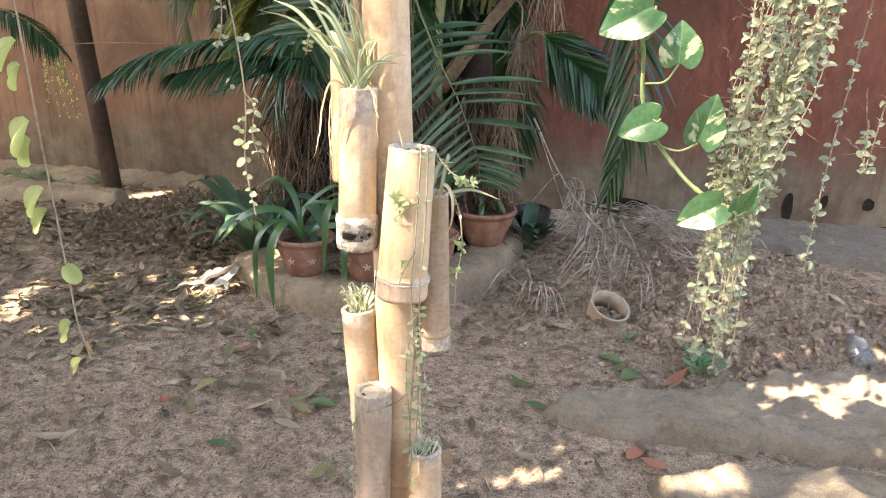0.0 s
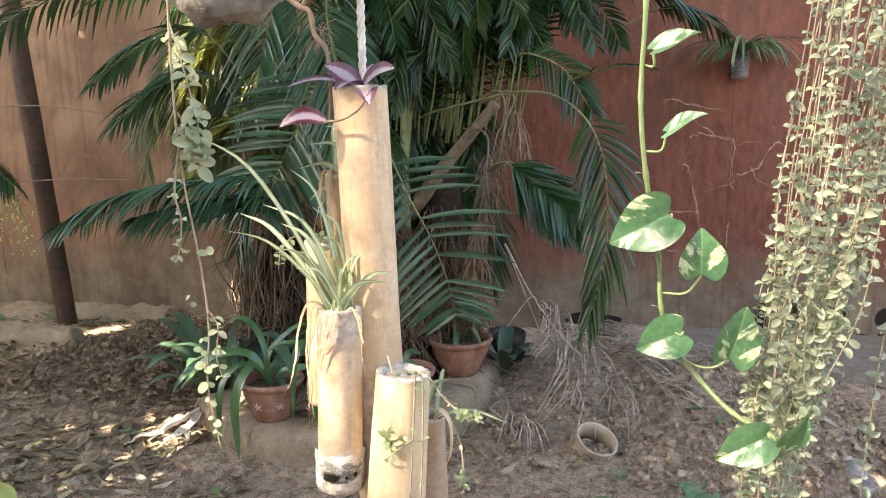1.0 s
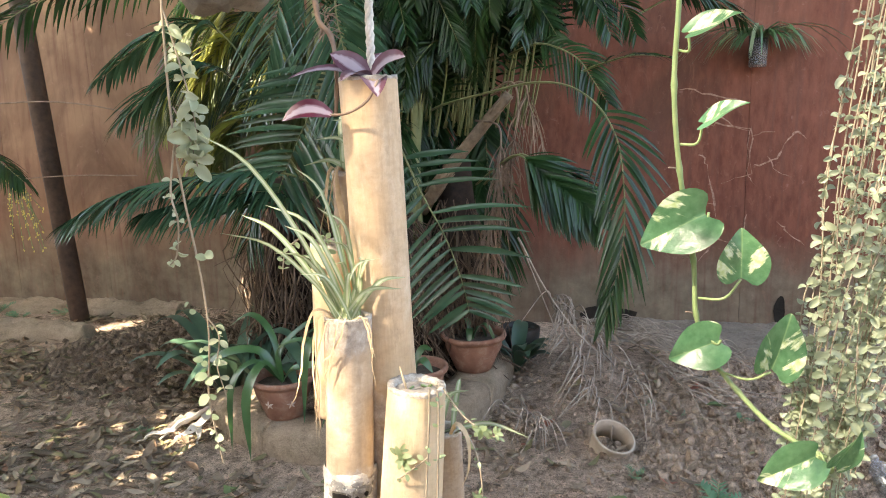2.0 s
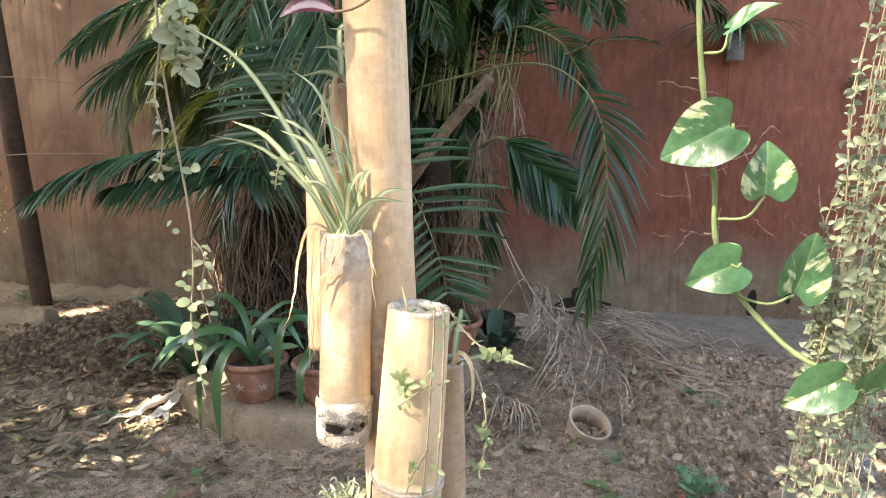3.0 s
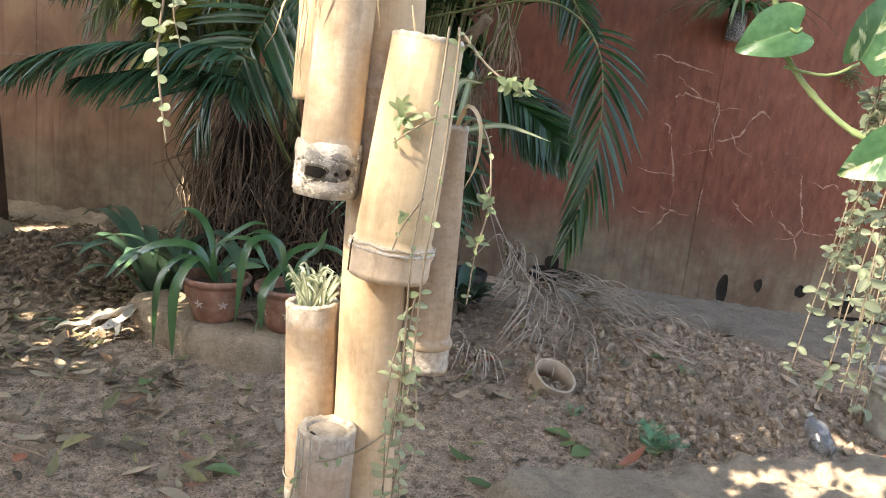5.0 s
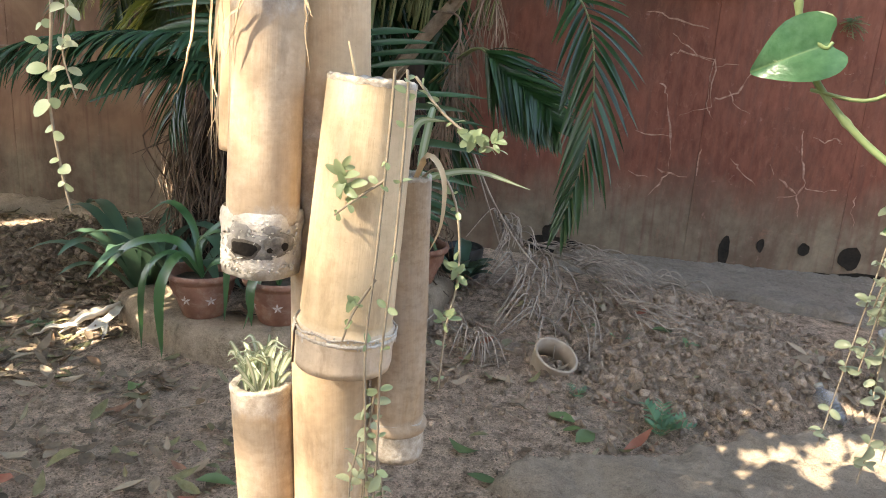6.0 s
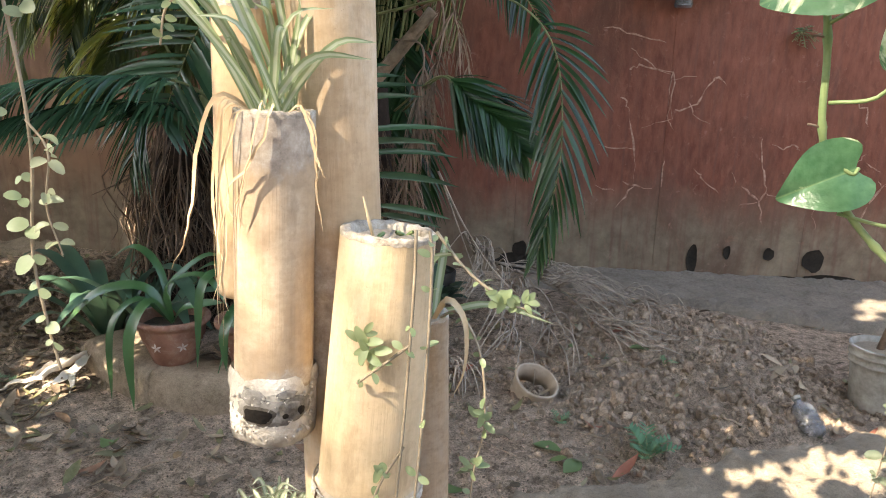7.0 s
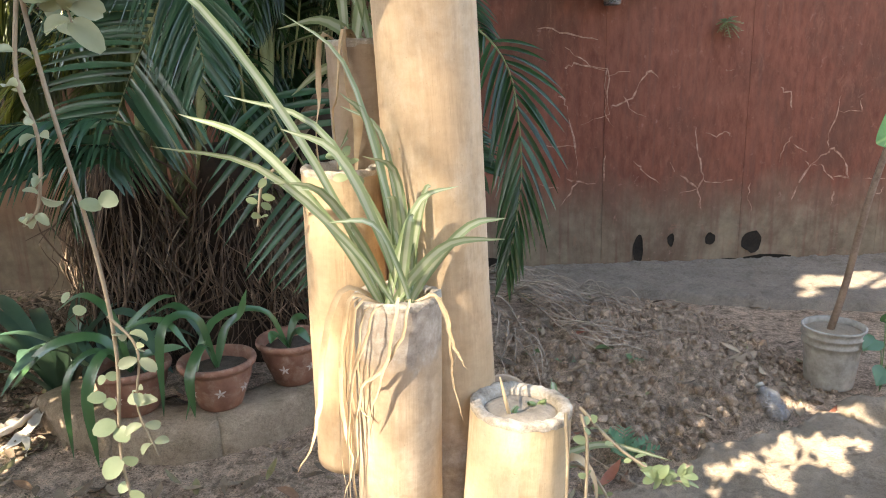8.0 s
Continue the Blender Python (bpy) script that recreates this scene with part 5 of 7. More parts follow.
def weed(at, n, size, seed, label, name="weed", flat=False):
    r = random.Random(seed)
    ob = thing(name, label, "plant", at=Matrix.Translation(at))
    sh, st = Shape(), Shape()
    for i in range(n):
        a = r.uniform(0, 2 * math.pi)
        L = size * r.uniform(0.5, 1.0)
        out = Vector((math.cos(a), math.sin(a), (r.uniform(1.0, 3.0) if name == "herb" else r.uniform(0.5, 1.4)) if not flat else r.uniform(-0.8, 0.9))).normalized()
        if flat:
            out.y = -abs(out.y)
        stem = [out * L * t + Vector((0, 0, -0.35 * L * t * t)) for t in (0, 0.35, 0.7, 1)]
        tube(st, stem, 0.0018, 4, False)
        for j in range(9):
            t = 0.3 + 0.7 * j / 8
            p = stem[min(2, int(t * 3))].lerp(stem[min(3, int(t * 3) + 1)], t * 3 - min(2, int(t * 3)))
            s = out.cross(Vector((0, 0, 1))).normalized() * (1 if j % 2 else -1)
            way = (s + out * 0.5 + Vector((0, 0, r.uniform(-0.2, 0.3)))).normalized()
            q = 0.32 * L * (1.1 - 0.5 * t)
            blade(sh, [p + way * q * u for u in (0, 0.3, 0.65, 1)], [0.08 * q, 0.17 * q, 0.14 * q, 0.02 * q], 0.15)
    part("leaves", sh, HERB, ob)
    part("stems", st, POTHOS_STEM, ob)
    return ob


weed((1.34, 3.0, ground_z(1.34, 3.0)), 15, 0.23, 4, "bushy bluish green herb growing in bare soil", "herb")
weed((0.98, 3.28, ground_z(0.98, 3.28)), 7, 0.10, 6, "small low green weed in the soil", "weed")
weed((2.83, 5.985, 2.0), 22, 0.13, 5, "small green weed rooted in the wall", "weed", True)
weed((-1.85, 3.3, 0.0), 8, 0.12, 7, "small low green weed in the soil", "weed")
weed((1.22, 3.9, ground_z(1.22, 3.9)), 5, 0.09, 12, "small low green weed in the soil", "weed")
weed((1.55, 3.75, ground_z(1.55, 3.75)), 5, 0.09, 13, "small low green weed in the soil", "weed")


frond([(-5.2, 4.9, 1.5), (-4.6, 4.85, 1.68), (-4.2, 4.8, 1.6), (-3.85, 4.75, 1.38)], 0.32, 34, 0.012, None, 0.7, seed=91)


def panicle():
    ob = thing("flower_spray", "drooping spray of small yellow palm flowers before the wall", "flowers", at=Matrix.Translation((-4.1, 4.8, 1.5)))
    r = random.Random(77)
    st, fl = Shape(), Shape()
    for i in range(14):
        d = r.uniform(-0.05, 0.32)
        pts = bezier([(0, 0, 0), (d * 0.6, r.uniform(-0.05, 0.05), -0.12), (d, r.uniform(-0.08, 0.08), -0.35 - r.uniform(0, 0.4))], 12)
        tube(st, pts, 0.0025, 4, False)
        for j in range(26):
            p = pts[r.randrange(2, 13)] + Vector((r.uniform(-0.012, 0.012), r.uniform(-0.012, 0.012), r.uniform(-0.02, 0.02)))
            blade(fl, [p, p + Vector((r.uniform(-0.008, 0.008), -0.004, -0.012))], [0.006, 0.004], 0.3, (0, -1, 0.3))
    part("stalk", st, POTHOS_STEM, ob)
    part("florets", fl, mat_leaf("yellow_florets", (0.32, 0.26, 0.05), (0.62, 0.52, 0.14), 0.6, 0.3, 40), ob)["kind"] = "stuff"


panicle()
for k, (x, y) in enumerate(((-4.6, 5.3), (-4.9, 5.2), (-5.3, 5.3), (-4.3, 5.5), (-5.0, 5.45))):
    weed((x, y, 0.02), 9, 0.22 + 0.03 * (k % 3), 90 + k, "low dark weed at the wall foot among rubble", "weed")
sh = Shape()
blade(sh, bezier([(-1.5, 3.3, 1.22), (-1.25, 3.35, 1.33), (-0.95, 3.45, 1.45), (-0.8, 3.6, 1.5)], 10), swell(10, 0.03, 0.05, 0.4, 0.5), 0.3, (0, -0.6, 1))
part("young_leaf", sh, PALM, palm, "unsplit dark young palm leaf")


# ---- loose things on the ground ----
def ring_pot():
    m = Matrix.Translation((0.862, 3.59, 0.04)) @ Euler((radians(24), radians(14), 0.3)).to_matrix().to_4x4()
    prof = [(0.105, -0.055), (0.112, 0.0), (0.118, 0.045), (0.122, 0.055), (0.118, 0.062), (0.108, 0.058), (0.103, 0.0), (0.096, -0.055), (0.105, -0.055)]
    solid("broken_pot_ring", lathe(Shape(), prof, 40, 0.03), mat_plain("pale_dusty_clay", (0.26, 0.20, 0.145), (0.44, 0.36, 0.28), 18, 0.9, 0.4),
          "broken clay pot rim, a dusty ring lying tilted on soil", "pot", at=m)


ring_pot()


def bucket():
    ob = thing("bucket", "old pale plastic bucket crusted with cement, filled with soil", "bucket", at=Matrix.Translation((2.62, 3.72, ground_z(2.62, 3.72))))
    prof = [(0, 0), (0.118, 0), (0.122, 0.01), (0.138, 0.2), (0.142, 0.235), (0.152, 0.238), (0.153, 0.25), (0.144, 0.254), (0.146, 0.278), (0.156, 0.281), (0.157, 0.293),
            (0.148, 0.297), (0.149, 0.318), (0.158, 0.322), (0.158, 0.332), (0.148, 0.334), (0.143, 0.30)]
    part("body", lathe(Shape(), prof, 40, 0.012), BUCKET, ob)
    part("soil", lathe(Shape(), [(0, 0.315), (0.07, 0.312), (0.145, 0.30)], 24, 0.05), CEMENT, ob, "dried cement and soil filling")
    sh = Shape()
    a, b = Vector((-0.02, 0, 0.3)), Vector((0.30, -0.1, 2.3))
    tube(sh, [a.lerp(b, k / 14) + Vector((0.008 * math.sin(k), 0, 0)) for k in range(15)], [0.019 - 0.006 * k / 14 for k in range(15)], 8)
    part("stake", sh, TWIG, ob, "weathered wooden stake")


bucket()


def bucket_plant():
    ob = thing("round_leaf_plant", "low plant with round dark green leaves beside a bucket", "plant", at=Matrix.Translation((2.84, 3.62, ground_z(2.84, 3.62))))
    for x, y, z, way, up, size in ((-0.06, -0.02, 0.30, (-0.7, -0.4, -0.2), (0, -0.7, 1), 0.11), (0.05, -0.06, 0.26, (0.5, -0.6, -0.2), (0, -0.7, 1), 0.12), (-0.05, -0.1, 0.17, (-0.6, -0.6, -0.3), (-0.1, -0.8, 1), 0.12),
                                   (0.02, 0.05, 0.36, (0.2, -0.3, 0.3), (0, -1, 0.6), 0.10), (0.10, 0.0, 0.16, (0.8, -0.3, -0.2), (0.2, -0.7, 1), 0.11)):
        part("leaf_stalk", tube(Shape(), bezier([(0, 0, 0), (x * 0.3, y * 0.3, z * 0.7), (x, y, z)], 8), 0.003, 5), POTHOS_STEM, ob)
        part("leaf", heart(size, size * 0.92, 0.1, 0.12), STRAP, ob, at=aim((x, y, z), way, up))


bucket_plant()


def stone():
    bm = bmesh.new()
    bmesh.ops.create_icosphere(bm, subdivisions=4, radius=1.0)
    for v in bm.verts:
        k = 1 + 0.25 * noise.noise(v.co * 1.3) + 0.07 * noise.noise(v.co * 5)
        v.co = Vector((v.co.x * 0.15 * k, v.co.y * 0.12 * k, v.co.z * 0.10 * k))
    me = bpy.data.meshes.new("stone")
    bm.to_mesh(me)
    bm.free()
    me.polygons.foreach_set("use_smooth", [True] * len(me.polygons))
    me.materials.append(CEMENT)
    solid("stone", me, CEMENT, "rounded grey stone lying at the edging", "stone", at=Matrix.Translation((2.56, 3.22, 0.06)))


stone()


def bottle():
    m = Matrix.Translation((2.15, 3.26, 0.03)) @ Euler((radians(-48), 0, radians(22))).to_matrix().to_4x4()
    ob = thing("plastic_bottle", "discarded clear plastic bottle lying half in soil", "bottle", at=m)
    part("body", lathe(Shape(), [(0, 0.008), (0.035, 0.0), (0.054, 0.012), (0.058, 0.03), (0.053, 0.045), (0.058, 0.06), (0.053, 0.075), (0.058, 0.09), (0.053, 0.105), (0.058, 0.12), (0.055, 0.14), (0.036, 0.165), (0.018, 0.18), (0.018, 0.195)], 24), PLASTIC, ob)
    part("cap", lathe(Shape(), [(0.0, 0.208), (0.020, 0.208), (0.021, 0.19), (0.0, 0.19)], 16), BUCKET, ob)


bottle()


def sheath():
    ob = thing("dry_sheath", "pale papery dry palm sheath, torn and curled, on leaf litter", "dry sheath")
    q = random.Random(44)
    for path, wide in (([(-1.50, 3.60, 0.13), (-1.55, 3.48, 0.08), (-1.60, 3.36, 0.07), (-1.67, 3.20, 0.03)], 0.030), ([(-1.53, 3.56, 0.10), (-1.50, 3.44, 0.09), (-1.53, 3.32, 0.05), (-1.60, 3.22, 0.03)], 0.024),
                       ([(-1.58, 3.50, 0.07), (-1.66, 3.42, 0.06), (-1.72, 3.32, 0.03)], 0.026), ([(-1.55, 3.38, 0.06), (-1.48, 3.30, 0.05), (-1.45, 3.22, 0.02)], 0.016), ([(-1.62, 3.28, 0.05), (-1.72, 3.20, 0.05), (-1.80, 3.16, 0.02)], 0.018)):
        line = [p + Vector((q.uniform(-0.006, 0.006), q.uniform(-0.006, 0.006), q.uniform(-0.006, 0.008))) for p in bezier(path, 12)]
        wide = [w * q.uniform(0.7, 1.2) for w in swell(12, wide, 0.15, 0.5, 0.5)]
        piece = part("torn_strip", blade(Shape(), line, wide, q.uniform(0.5, 1.0), (q.uniform(-0.4, 0.4), -0.4, 1), q.uniform(-1.6, 1.6)), SHEATH, ob)
        piece.modifiers.new("thickness", "SOLIDIFY").thickness = 0.003


sheath()


def clods():
    """Lumps of dug earth: uneven little blocks strewn over the mounds."""
    r = random.Random(17)
    damp = Shape()
    ico = bmesh.new()
    bmesh.ops.create_icosphere(ico, subdivisions=1, radius=1)
    base = [v.co.copy() for v in ico.verts]
    faces = [tuple(v.index for v in f.verts) for f in ico.faces]
    ico.free()
    ico = bmesh.new()
    bmesh.ops.create_icosphere(ico, subdivisions=2, radius=1)
    fine = [v.co.copy() for v in ico.verts], [tuple(v.index for v in f.verts) for f in ico.faces]
    ico.free()
    sh = Shape()

    def block(pts):
        """A broken lump: a ball cut by a few random planes."""
        out = [v * (1 + 0.25 * noise.noise(v * 1.7 + Vector((r.uniform(0, 9), 0, 0)))) for v in pts]
        for k in range(6):
            n = Vector((r.gauss(0, 1), r.gauss(0, 1), r.gauss(0, 1))).normalized()
            c = r.uniform(0.6, 0.88)
            out = [v - n * max(0.0, v.dot(n) - c) for v in out]
        return [v * (1 + 0.06 * noise.noise(v * 6)) for v in out]

    small = [block(base) for k in range(24)]
    large = [block(fine[0]) for k in range(24)]

    def lump(x, y, s):
        if x > 0.8 and 2.2 < y < 2.45 + 0.45 * (x - 0.4) + 0.1 * min(1, max(0, x - 1.4)):
            return
        sx, sy, sz = s * r.uniform(0.8, 1.3), s * r.uniform(0.8, 1.3), s * r.uniform(0.65, 1.05)
        q = Euler((r.uniform(-3, 3), r.uniform(-3, 3), r.uniform(0, 6.28))).to_matrix() @ Matrix.Diagonal((sx, sy, sz))
        o = Vector((x, y, ground_z(x, y) + s * 0.1))
        pts, tri = (r.choice(large), fine[1]) if s > 0.015 else (r.choice(small), faces)
        (damp if x < -1.2 and y > 3.75 else sh).add([q @ v + o for v in pts], tri)

    for cx, cy, rx, ry, n, big in ((1.75, 3.95, 0.9, 1.2, 5200, 0.020), (-2.5, 4.6, 1.0, 0.95, 5600, 0.032), (1.0, 3.1, 0.8, 0.5, 700, 0.022), (0.6, 4.2, 0.6, 0.7, 900, 0.028), (0.0, 2.2, 3.0, 1.6, 5000, 0.010)):
        for i in range(n):
            a, q = r.uniform(0, 2 * math.pi), math.sqrt(r.random())
            lump(cx + rx * q * math.cos(a), cy + ry * q * math.sin(a), big * r.random() ** 5 + 0.0034)
    for i in range(750):
        a, q = r.uniform(0, 2 * math.pi), math.sqrt(r.random())
        lump(1.85 + 0.75 * q * math.cos(a), 3.75 + 0.9 * q * math.sin(a), 0.007 + 0.026 * r.random() ** 2.5)
    for i in range(130):
        lump(r.gauss(1.2, 0.22), r.gauss(3.7, 0.28), r.uniform(0.012, 0.03))
    for i in range(320):
        lump(r.gauss(-2.5, 0.45), r.gauss(4.7, 0.4), r.uniform(0.014, 0.036))
    for i in range(15000):
        lump(r.uniform(-2.4, 1.8), r.uniform(1.2, 3.5), 0.0024 + 0.007 * r.random() ** 4)
    solid("soil_clods", damp, CLOD_DAMP, "lumps of dark damp freshly dug earth", "soil", kind="stuff", smooth=False)
    solid("soil_clods", sh, CLOD, "lumps of dug grey-brown earth over the mounds", "soil", kind="stuff", smooth=False)


clods()


def fallen(sh, x, y, L, w, r, lift=0.004):
    """One curled dead leaf on the ground."""
    a, curl = r.uniform(0, 2 * math.pi), r.uniform(-0.5, 1.0)
    d = Vector((math.cos(a), math.sin(a), 0))
    tilt = r.uniform(-0.45, 0.45)
    z = ground_z(x, y) + lift + abs(tilt) * L * 0.4
    pts = [Vector((x, y, z)) + d * L * (t - 0.5) + Vector((0, 0, tilt * L * (t - 0.5) + curl * L * (t - 0.5) ** 2)) for t in (0, 0.25, 0.5, 0.75, 1)]
    blade(sh, pts, [0.08 * w, 0.75 * w, w, 0.7 * w, 0.05 * w], r.uniform(-0.1, 0.6), (r.uniform(-0.3, 0.3), r.uniform(-0.3, 0.3), 1))


def litter():
    r = random.Random(23)
    sh = Shape()
    for x0, x1, y0, y1, n in ((-4.6, -1.3, 2.7, 4.5, 3000), (-4.6, -1.3, 3.8, 5.95, 2600), (-3.4, -1.6, 2.2, 3.2, 700), (-2.6, -0.3, 1.2, 3.0, 190), (-0.4, 1.2, 1.4, 3.4, 130), (0.1, 1.3, 3.2, 4.4, 220), (1.0, 3.2, 1.6, 3.2, 110), (-2.2, -0.8, 2.6, 3.5, 220),
                              (-0.8, 0.9, 0.6, 1.6, 60), (2.2, 3.4, 3.0, 4.4, 90), (0.9, 3.6, 4.9, 5.95, 230), (1.2, 2.6, 3.0, 4.8, 70), (-1.3, 0.2, 3.4, 4.6, 160)):
        for i in range(n):
            x, y = r.uniform(x0, x1), r.uniform(y0, y1)
            if fbm(x + 3, y, 1.4, 3) < -0.25 and r.random() < 0.7:
                continue
            if hump(x, y, -2.45, 4.75, 1.15, 0.95, 1) > 0.12 and r.random() < 0.88:
                continue
            L = r.uniform(0.02, 0.13) if r.random() < 0.7 else r.uniform(0.012, 0.035)
            fallen(sh, x, y, L, L * r.uniform(0.10, 0.22), r)
    for i in range(80):
        x, y = r.uniform(-2.6, 1.3), r.uniform(1.2, 3.1)
        if fbm(x * 2, y * 2 + 7, 1.4, 3) < 0.05:
            continue
        L = r.uniform(0.06, 0.13)
        fallen(sh, x, y, L, L * r.uniform(0.12, 0.2), r, 0.01)
    for cx, cy in ((-0.87, 2.36), (-0.39, 2.21), (-1.51, 1.68), (0.24, 3.10), (0.44, 3.87), (-0.37, 2.63), (-1.00, 2.40), (-0.70, 2.39), (-1.44, 2.75), (-1.5, 3.28), (-1.14, 2.77), (-0.94, 2.32), (-0.32, 2.24), (-0.38, 2.92), (0.1, 3.05), (-1.7, 2.5),
                   (-1.05, 2.75), (-0.72, 2.62), (-0.66, 2.28), (-0.40, 2.38), (-0.52, 2.1), (-1.35, 2.45), (-0.85, 2.1)):
        for i in range(6):
            L = r.uniform(0.05, 0.12)
            fallen(sh, cx + r.gauss(0, 0.15), cy + r.gauss(0, 0.11), L, L * r.uniform(0.14, 0.26), r, 0.008 + 0.012 * r.random())
    solid("leaf_litter", sh, LITTER, "dry brown fallen leaves strewn over the soil", "leaf litter", kind="stuff")


litter()


def twigs():
    """Thin dry sticks lying among the leaves."""
    q = random.Random(67)
    sh = Shape()
    for i in range(190):
        x, y = (q.uniform(-4.2, -1.5), q.uniform(3.2, 5.6)) if i < 130 else (q.uniform(-2.4, 2.4), q.uniform(1.5, 4.6))
        a, L, bend = q.uniform(0, 6.283), q.uniform(0.06, 0.34), q.uniform(-0.3, 0.3)
        d, e = Vector((math.cos(a), math.sin(a), 0)), Vector((-math.sin(a), math.cos(a), 0))
        pts = []
        for t in (-0.5, -0.2, 0.1, 0.3, 0.5):
            p = Vector((x, y, 0)) + d * L * t + e * bend * L * t * t
            pts.append((p.x, p.y, ground_z(p.x, p.y) + 0.012 + q.uniform(0, 0.012)))
        w = q.uniform(0.0015, 0.0042)
        tube(sh, pts, [w, w, w * 0.9, w * 0.8, w * 0.5], 5)
    solid("twigs", sh, STUMP, "thin dry twigs scattered over soil and leaves", "twigs", kind="stuff")


twigs()
r = random.Random(29)
for x, y, L, w, m, lab in ((0.62, 2.42, 0.13, 0.022, GREENLEAF, "green"), (-0.95, 2.72, 0.15, 0.028, GREENLEAF, "green"), (-0.6, 1.78, 0.12, 0.02, GREENLEAF, "green"), (0.02, 1.83, 0.1, 0.02, GREENLEAF, "green"),
                           (1.05, 2.2, 0.13, 0.03, REDLEAF, "red"), (1.12, 2.12, 0.11, 0.026, REDLEAF, "red"), (1.22, 2.83, 0.16, 0.02, REDLEAF, "red"), (0.42, 3.5, 0.12, 0.03, REDLEAF, "red"),
                           (1.14, 3.25, 0.09, 0.018, REDLEAF, "red"), (-0.35, 2.05, 0.1, 0.02, REDLEAF, "red"), (-1.35, 1.85, 0.1, 0.02, REDLEAF, "red"), (-1.0, 2.0, 0.08, 0.02, REDLEAF, "red"),
                           (-1.75, 1.75, 0.11, 0.02, GREENLEAF, "green"), (0.95, 2.9, 0.08, 0.016, GREENLEAF, "green"), (-0.3, 2.15, 0.14, 0.022, GREENLEAF, "green"), (2.45, 3.3, 0.16, 0.04, REDLEAF, "brown-red")):
    sh = Shape()
    fallen(sh, x, y, L, w * 1.2, r, 0.012)
    solid("fallen_leaf", sh, m, lab + " fallen leaf lying on bare soil", "leaf", "coloured fallen leaves")
for x, y, L, w, m, lab in ((1.06, 4.08, 0.14, 0.032, GREENLEAF, "green"), (1.46, 3.94, 0.14, 0.032, GREENLEAF, "green"), (0.91, 3.02, 0.14, 0.032, GREENLEAF, "green"), (1.01, 2.87, 0.14, 0.032, GREENLEAF, "green"), (0.52, 2.62, 0.14, 0.032, GREENLEAF, "green"), (1.36, 4.17, 0.1, 0.026, REDLEAF, "red"), (0.49, 3.81, 0.1, 0.026, REDLEAF, "red")):
    sh = Shape()
    fallen(sh, x, y, L, w * 1.2, r, 0.012)
    solid("fallen_leaf", sh, m, lab + " fallen leaf lying on bare soil", "leaf", "coloured fallen leaves")


# ---- hanging bamboo planter ----
bamboo = thing("bamboo_planter", "hanging planter of bamboo cups tied round a long bamboo pole", "planter", at=Matrix.Translation((0.54, 0.70, 1.4)))


def upright(bottom, top):
    """A pose at bottom whose z points to top, and the length."""
    b, t = Vector(bottom), Vector(top)
    z = (t - b).normalized()
    x = Vector((1, 0, 0))
    x = (x - z * x.dot(z)).normalized()
    m = Matrix((x, z.cross(x), z)).transposed().to_4x4()
    m.translation = b
    return m, (t - b).length


def cup(name, bottom, top, r0, r1, material, nodes=(), collar=0.0, soil=0.02, seed=0.0, label="", collar_skin=None, filling=None):
    """A hollow length of bamboo, with node ridges at the heights given and, at the foot, a broken collar."""
    m, L = upright(bottom, top)
    m = bamboo.matrix_basis.inverted() @ m
    prof = []
    steps = 40
    zs = sorted(set([L * k / steps for k in range(steps)] + [L] + [round(n + d, 5) for n in nodes for d in (-0.012, -0.006, -0.003, 0, 0.003, 0.006, 0.014)]))
    for z in zs:
        if not 0 <= z <= L:
            continue
        q = r0 + (r1 - r0) * z / L
        for n in nodes:
            d = abs(z - n)
            q += 0.0035 * max(0, 1 - d / 0.012) - 0.002 * max(0, 1 - abs(z - n - 0.010) / 0.006)
        prof.append((q, z))
    body = part(name, lathe(Shape(), [(0.0, 0.0)] + prof, 40, 0.022, seed), material, bamboo, label, at=m)
    rim = lathe(Shape(), [(r1 * 1.008, L - 0.002), (r1 * 1.010, L - 0.0005), (r1 * 1.006, L + 0.0016), (r1 - 0.002, L + 0.0024), (r1 - 0.007, L + 0.002), (r1 - 0.0092, L), (r1 - 0.010, L - soil - 0.01)], 64, 0.022, seed)
    for k in range(64 * 5):  # a frayed, chipped cut
        x, y, z = rim.v[k]
        n = noise.noise(Vector((x * 160 + seed, y * 160, 0))) + 0.6 * noise.noise(Vector((x * 420, y * 420, seed)))
        rim.v[k] = (x, y, z - (0.0028 * max(0.0, n + 0.1) if k < 64 else 0.0) + (0.0022 * n if k >= 128 else 0.0))
    part("rim", rim, CUT, body, "mouldy grey cut rim")
    part("soil", lathe(Shape(), [(r1 - 0.0098, L - soil), ((r1 - 0.01) * 0.6, L - soil + 0.004), (0.0, L - soil)], 24, 0.05), filling or POTTING, body, "dry grey soil" if filling else "dark damp soil")
    if collar:
        ring = [(r0 * 0.6, -collar), (r0 * 1.0, -collar), (r0 * 1.03, -collar * 0.75), (r0 * 1.02, -collar * 0.2), (r0 * 1.07, 0.0), (r0 * 1.05, 0.008), (r0, 0.012)]
        part("collar", lathe(Shape(), ring, 72, 0.05 if collar_skin else 0.13, seed + 3), collar_skin or CRUST, body, "weathered node collar")
    return body


def twine(centre, radius, parent, turns=2):
    sh = Shape()
    for k in range(turns):
        pts = [Vector((radius * math.cos(a), radius * math.sin(a), 0.004 * k + 0.0012 * math.sin(9 * a + k))) for a in [2 * math.pi * j / 40 for j in range(41)]]
        tube(sh, pts, 0.0010, 5, False)
    return part("wire_tie", sh, FRAY, parent, "twisted wire and twine tie", at=Matrix.Translation(centre))


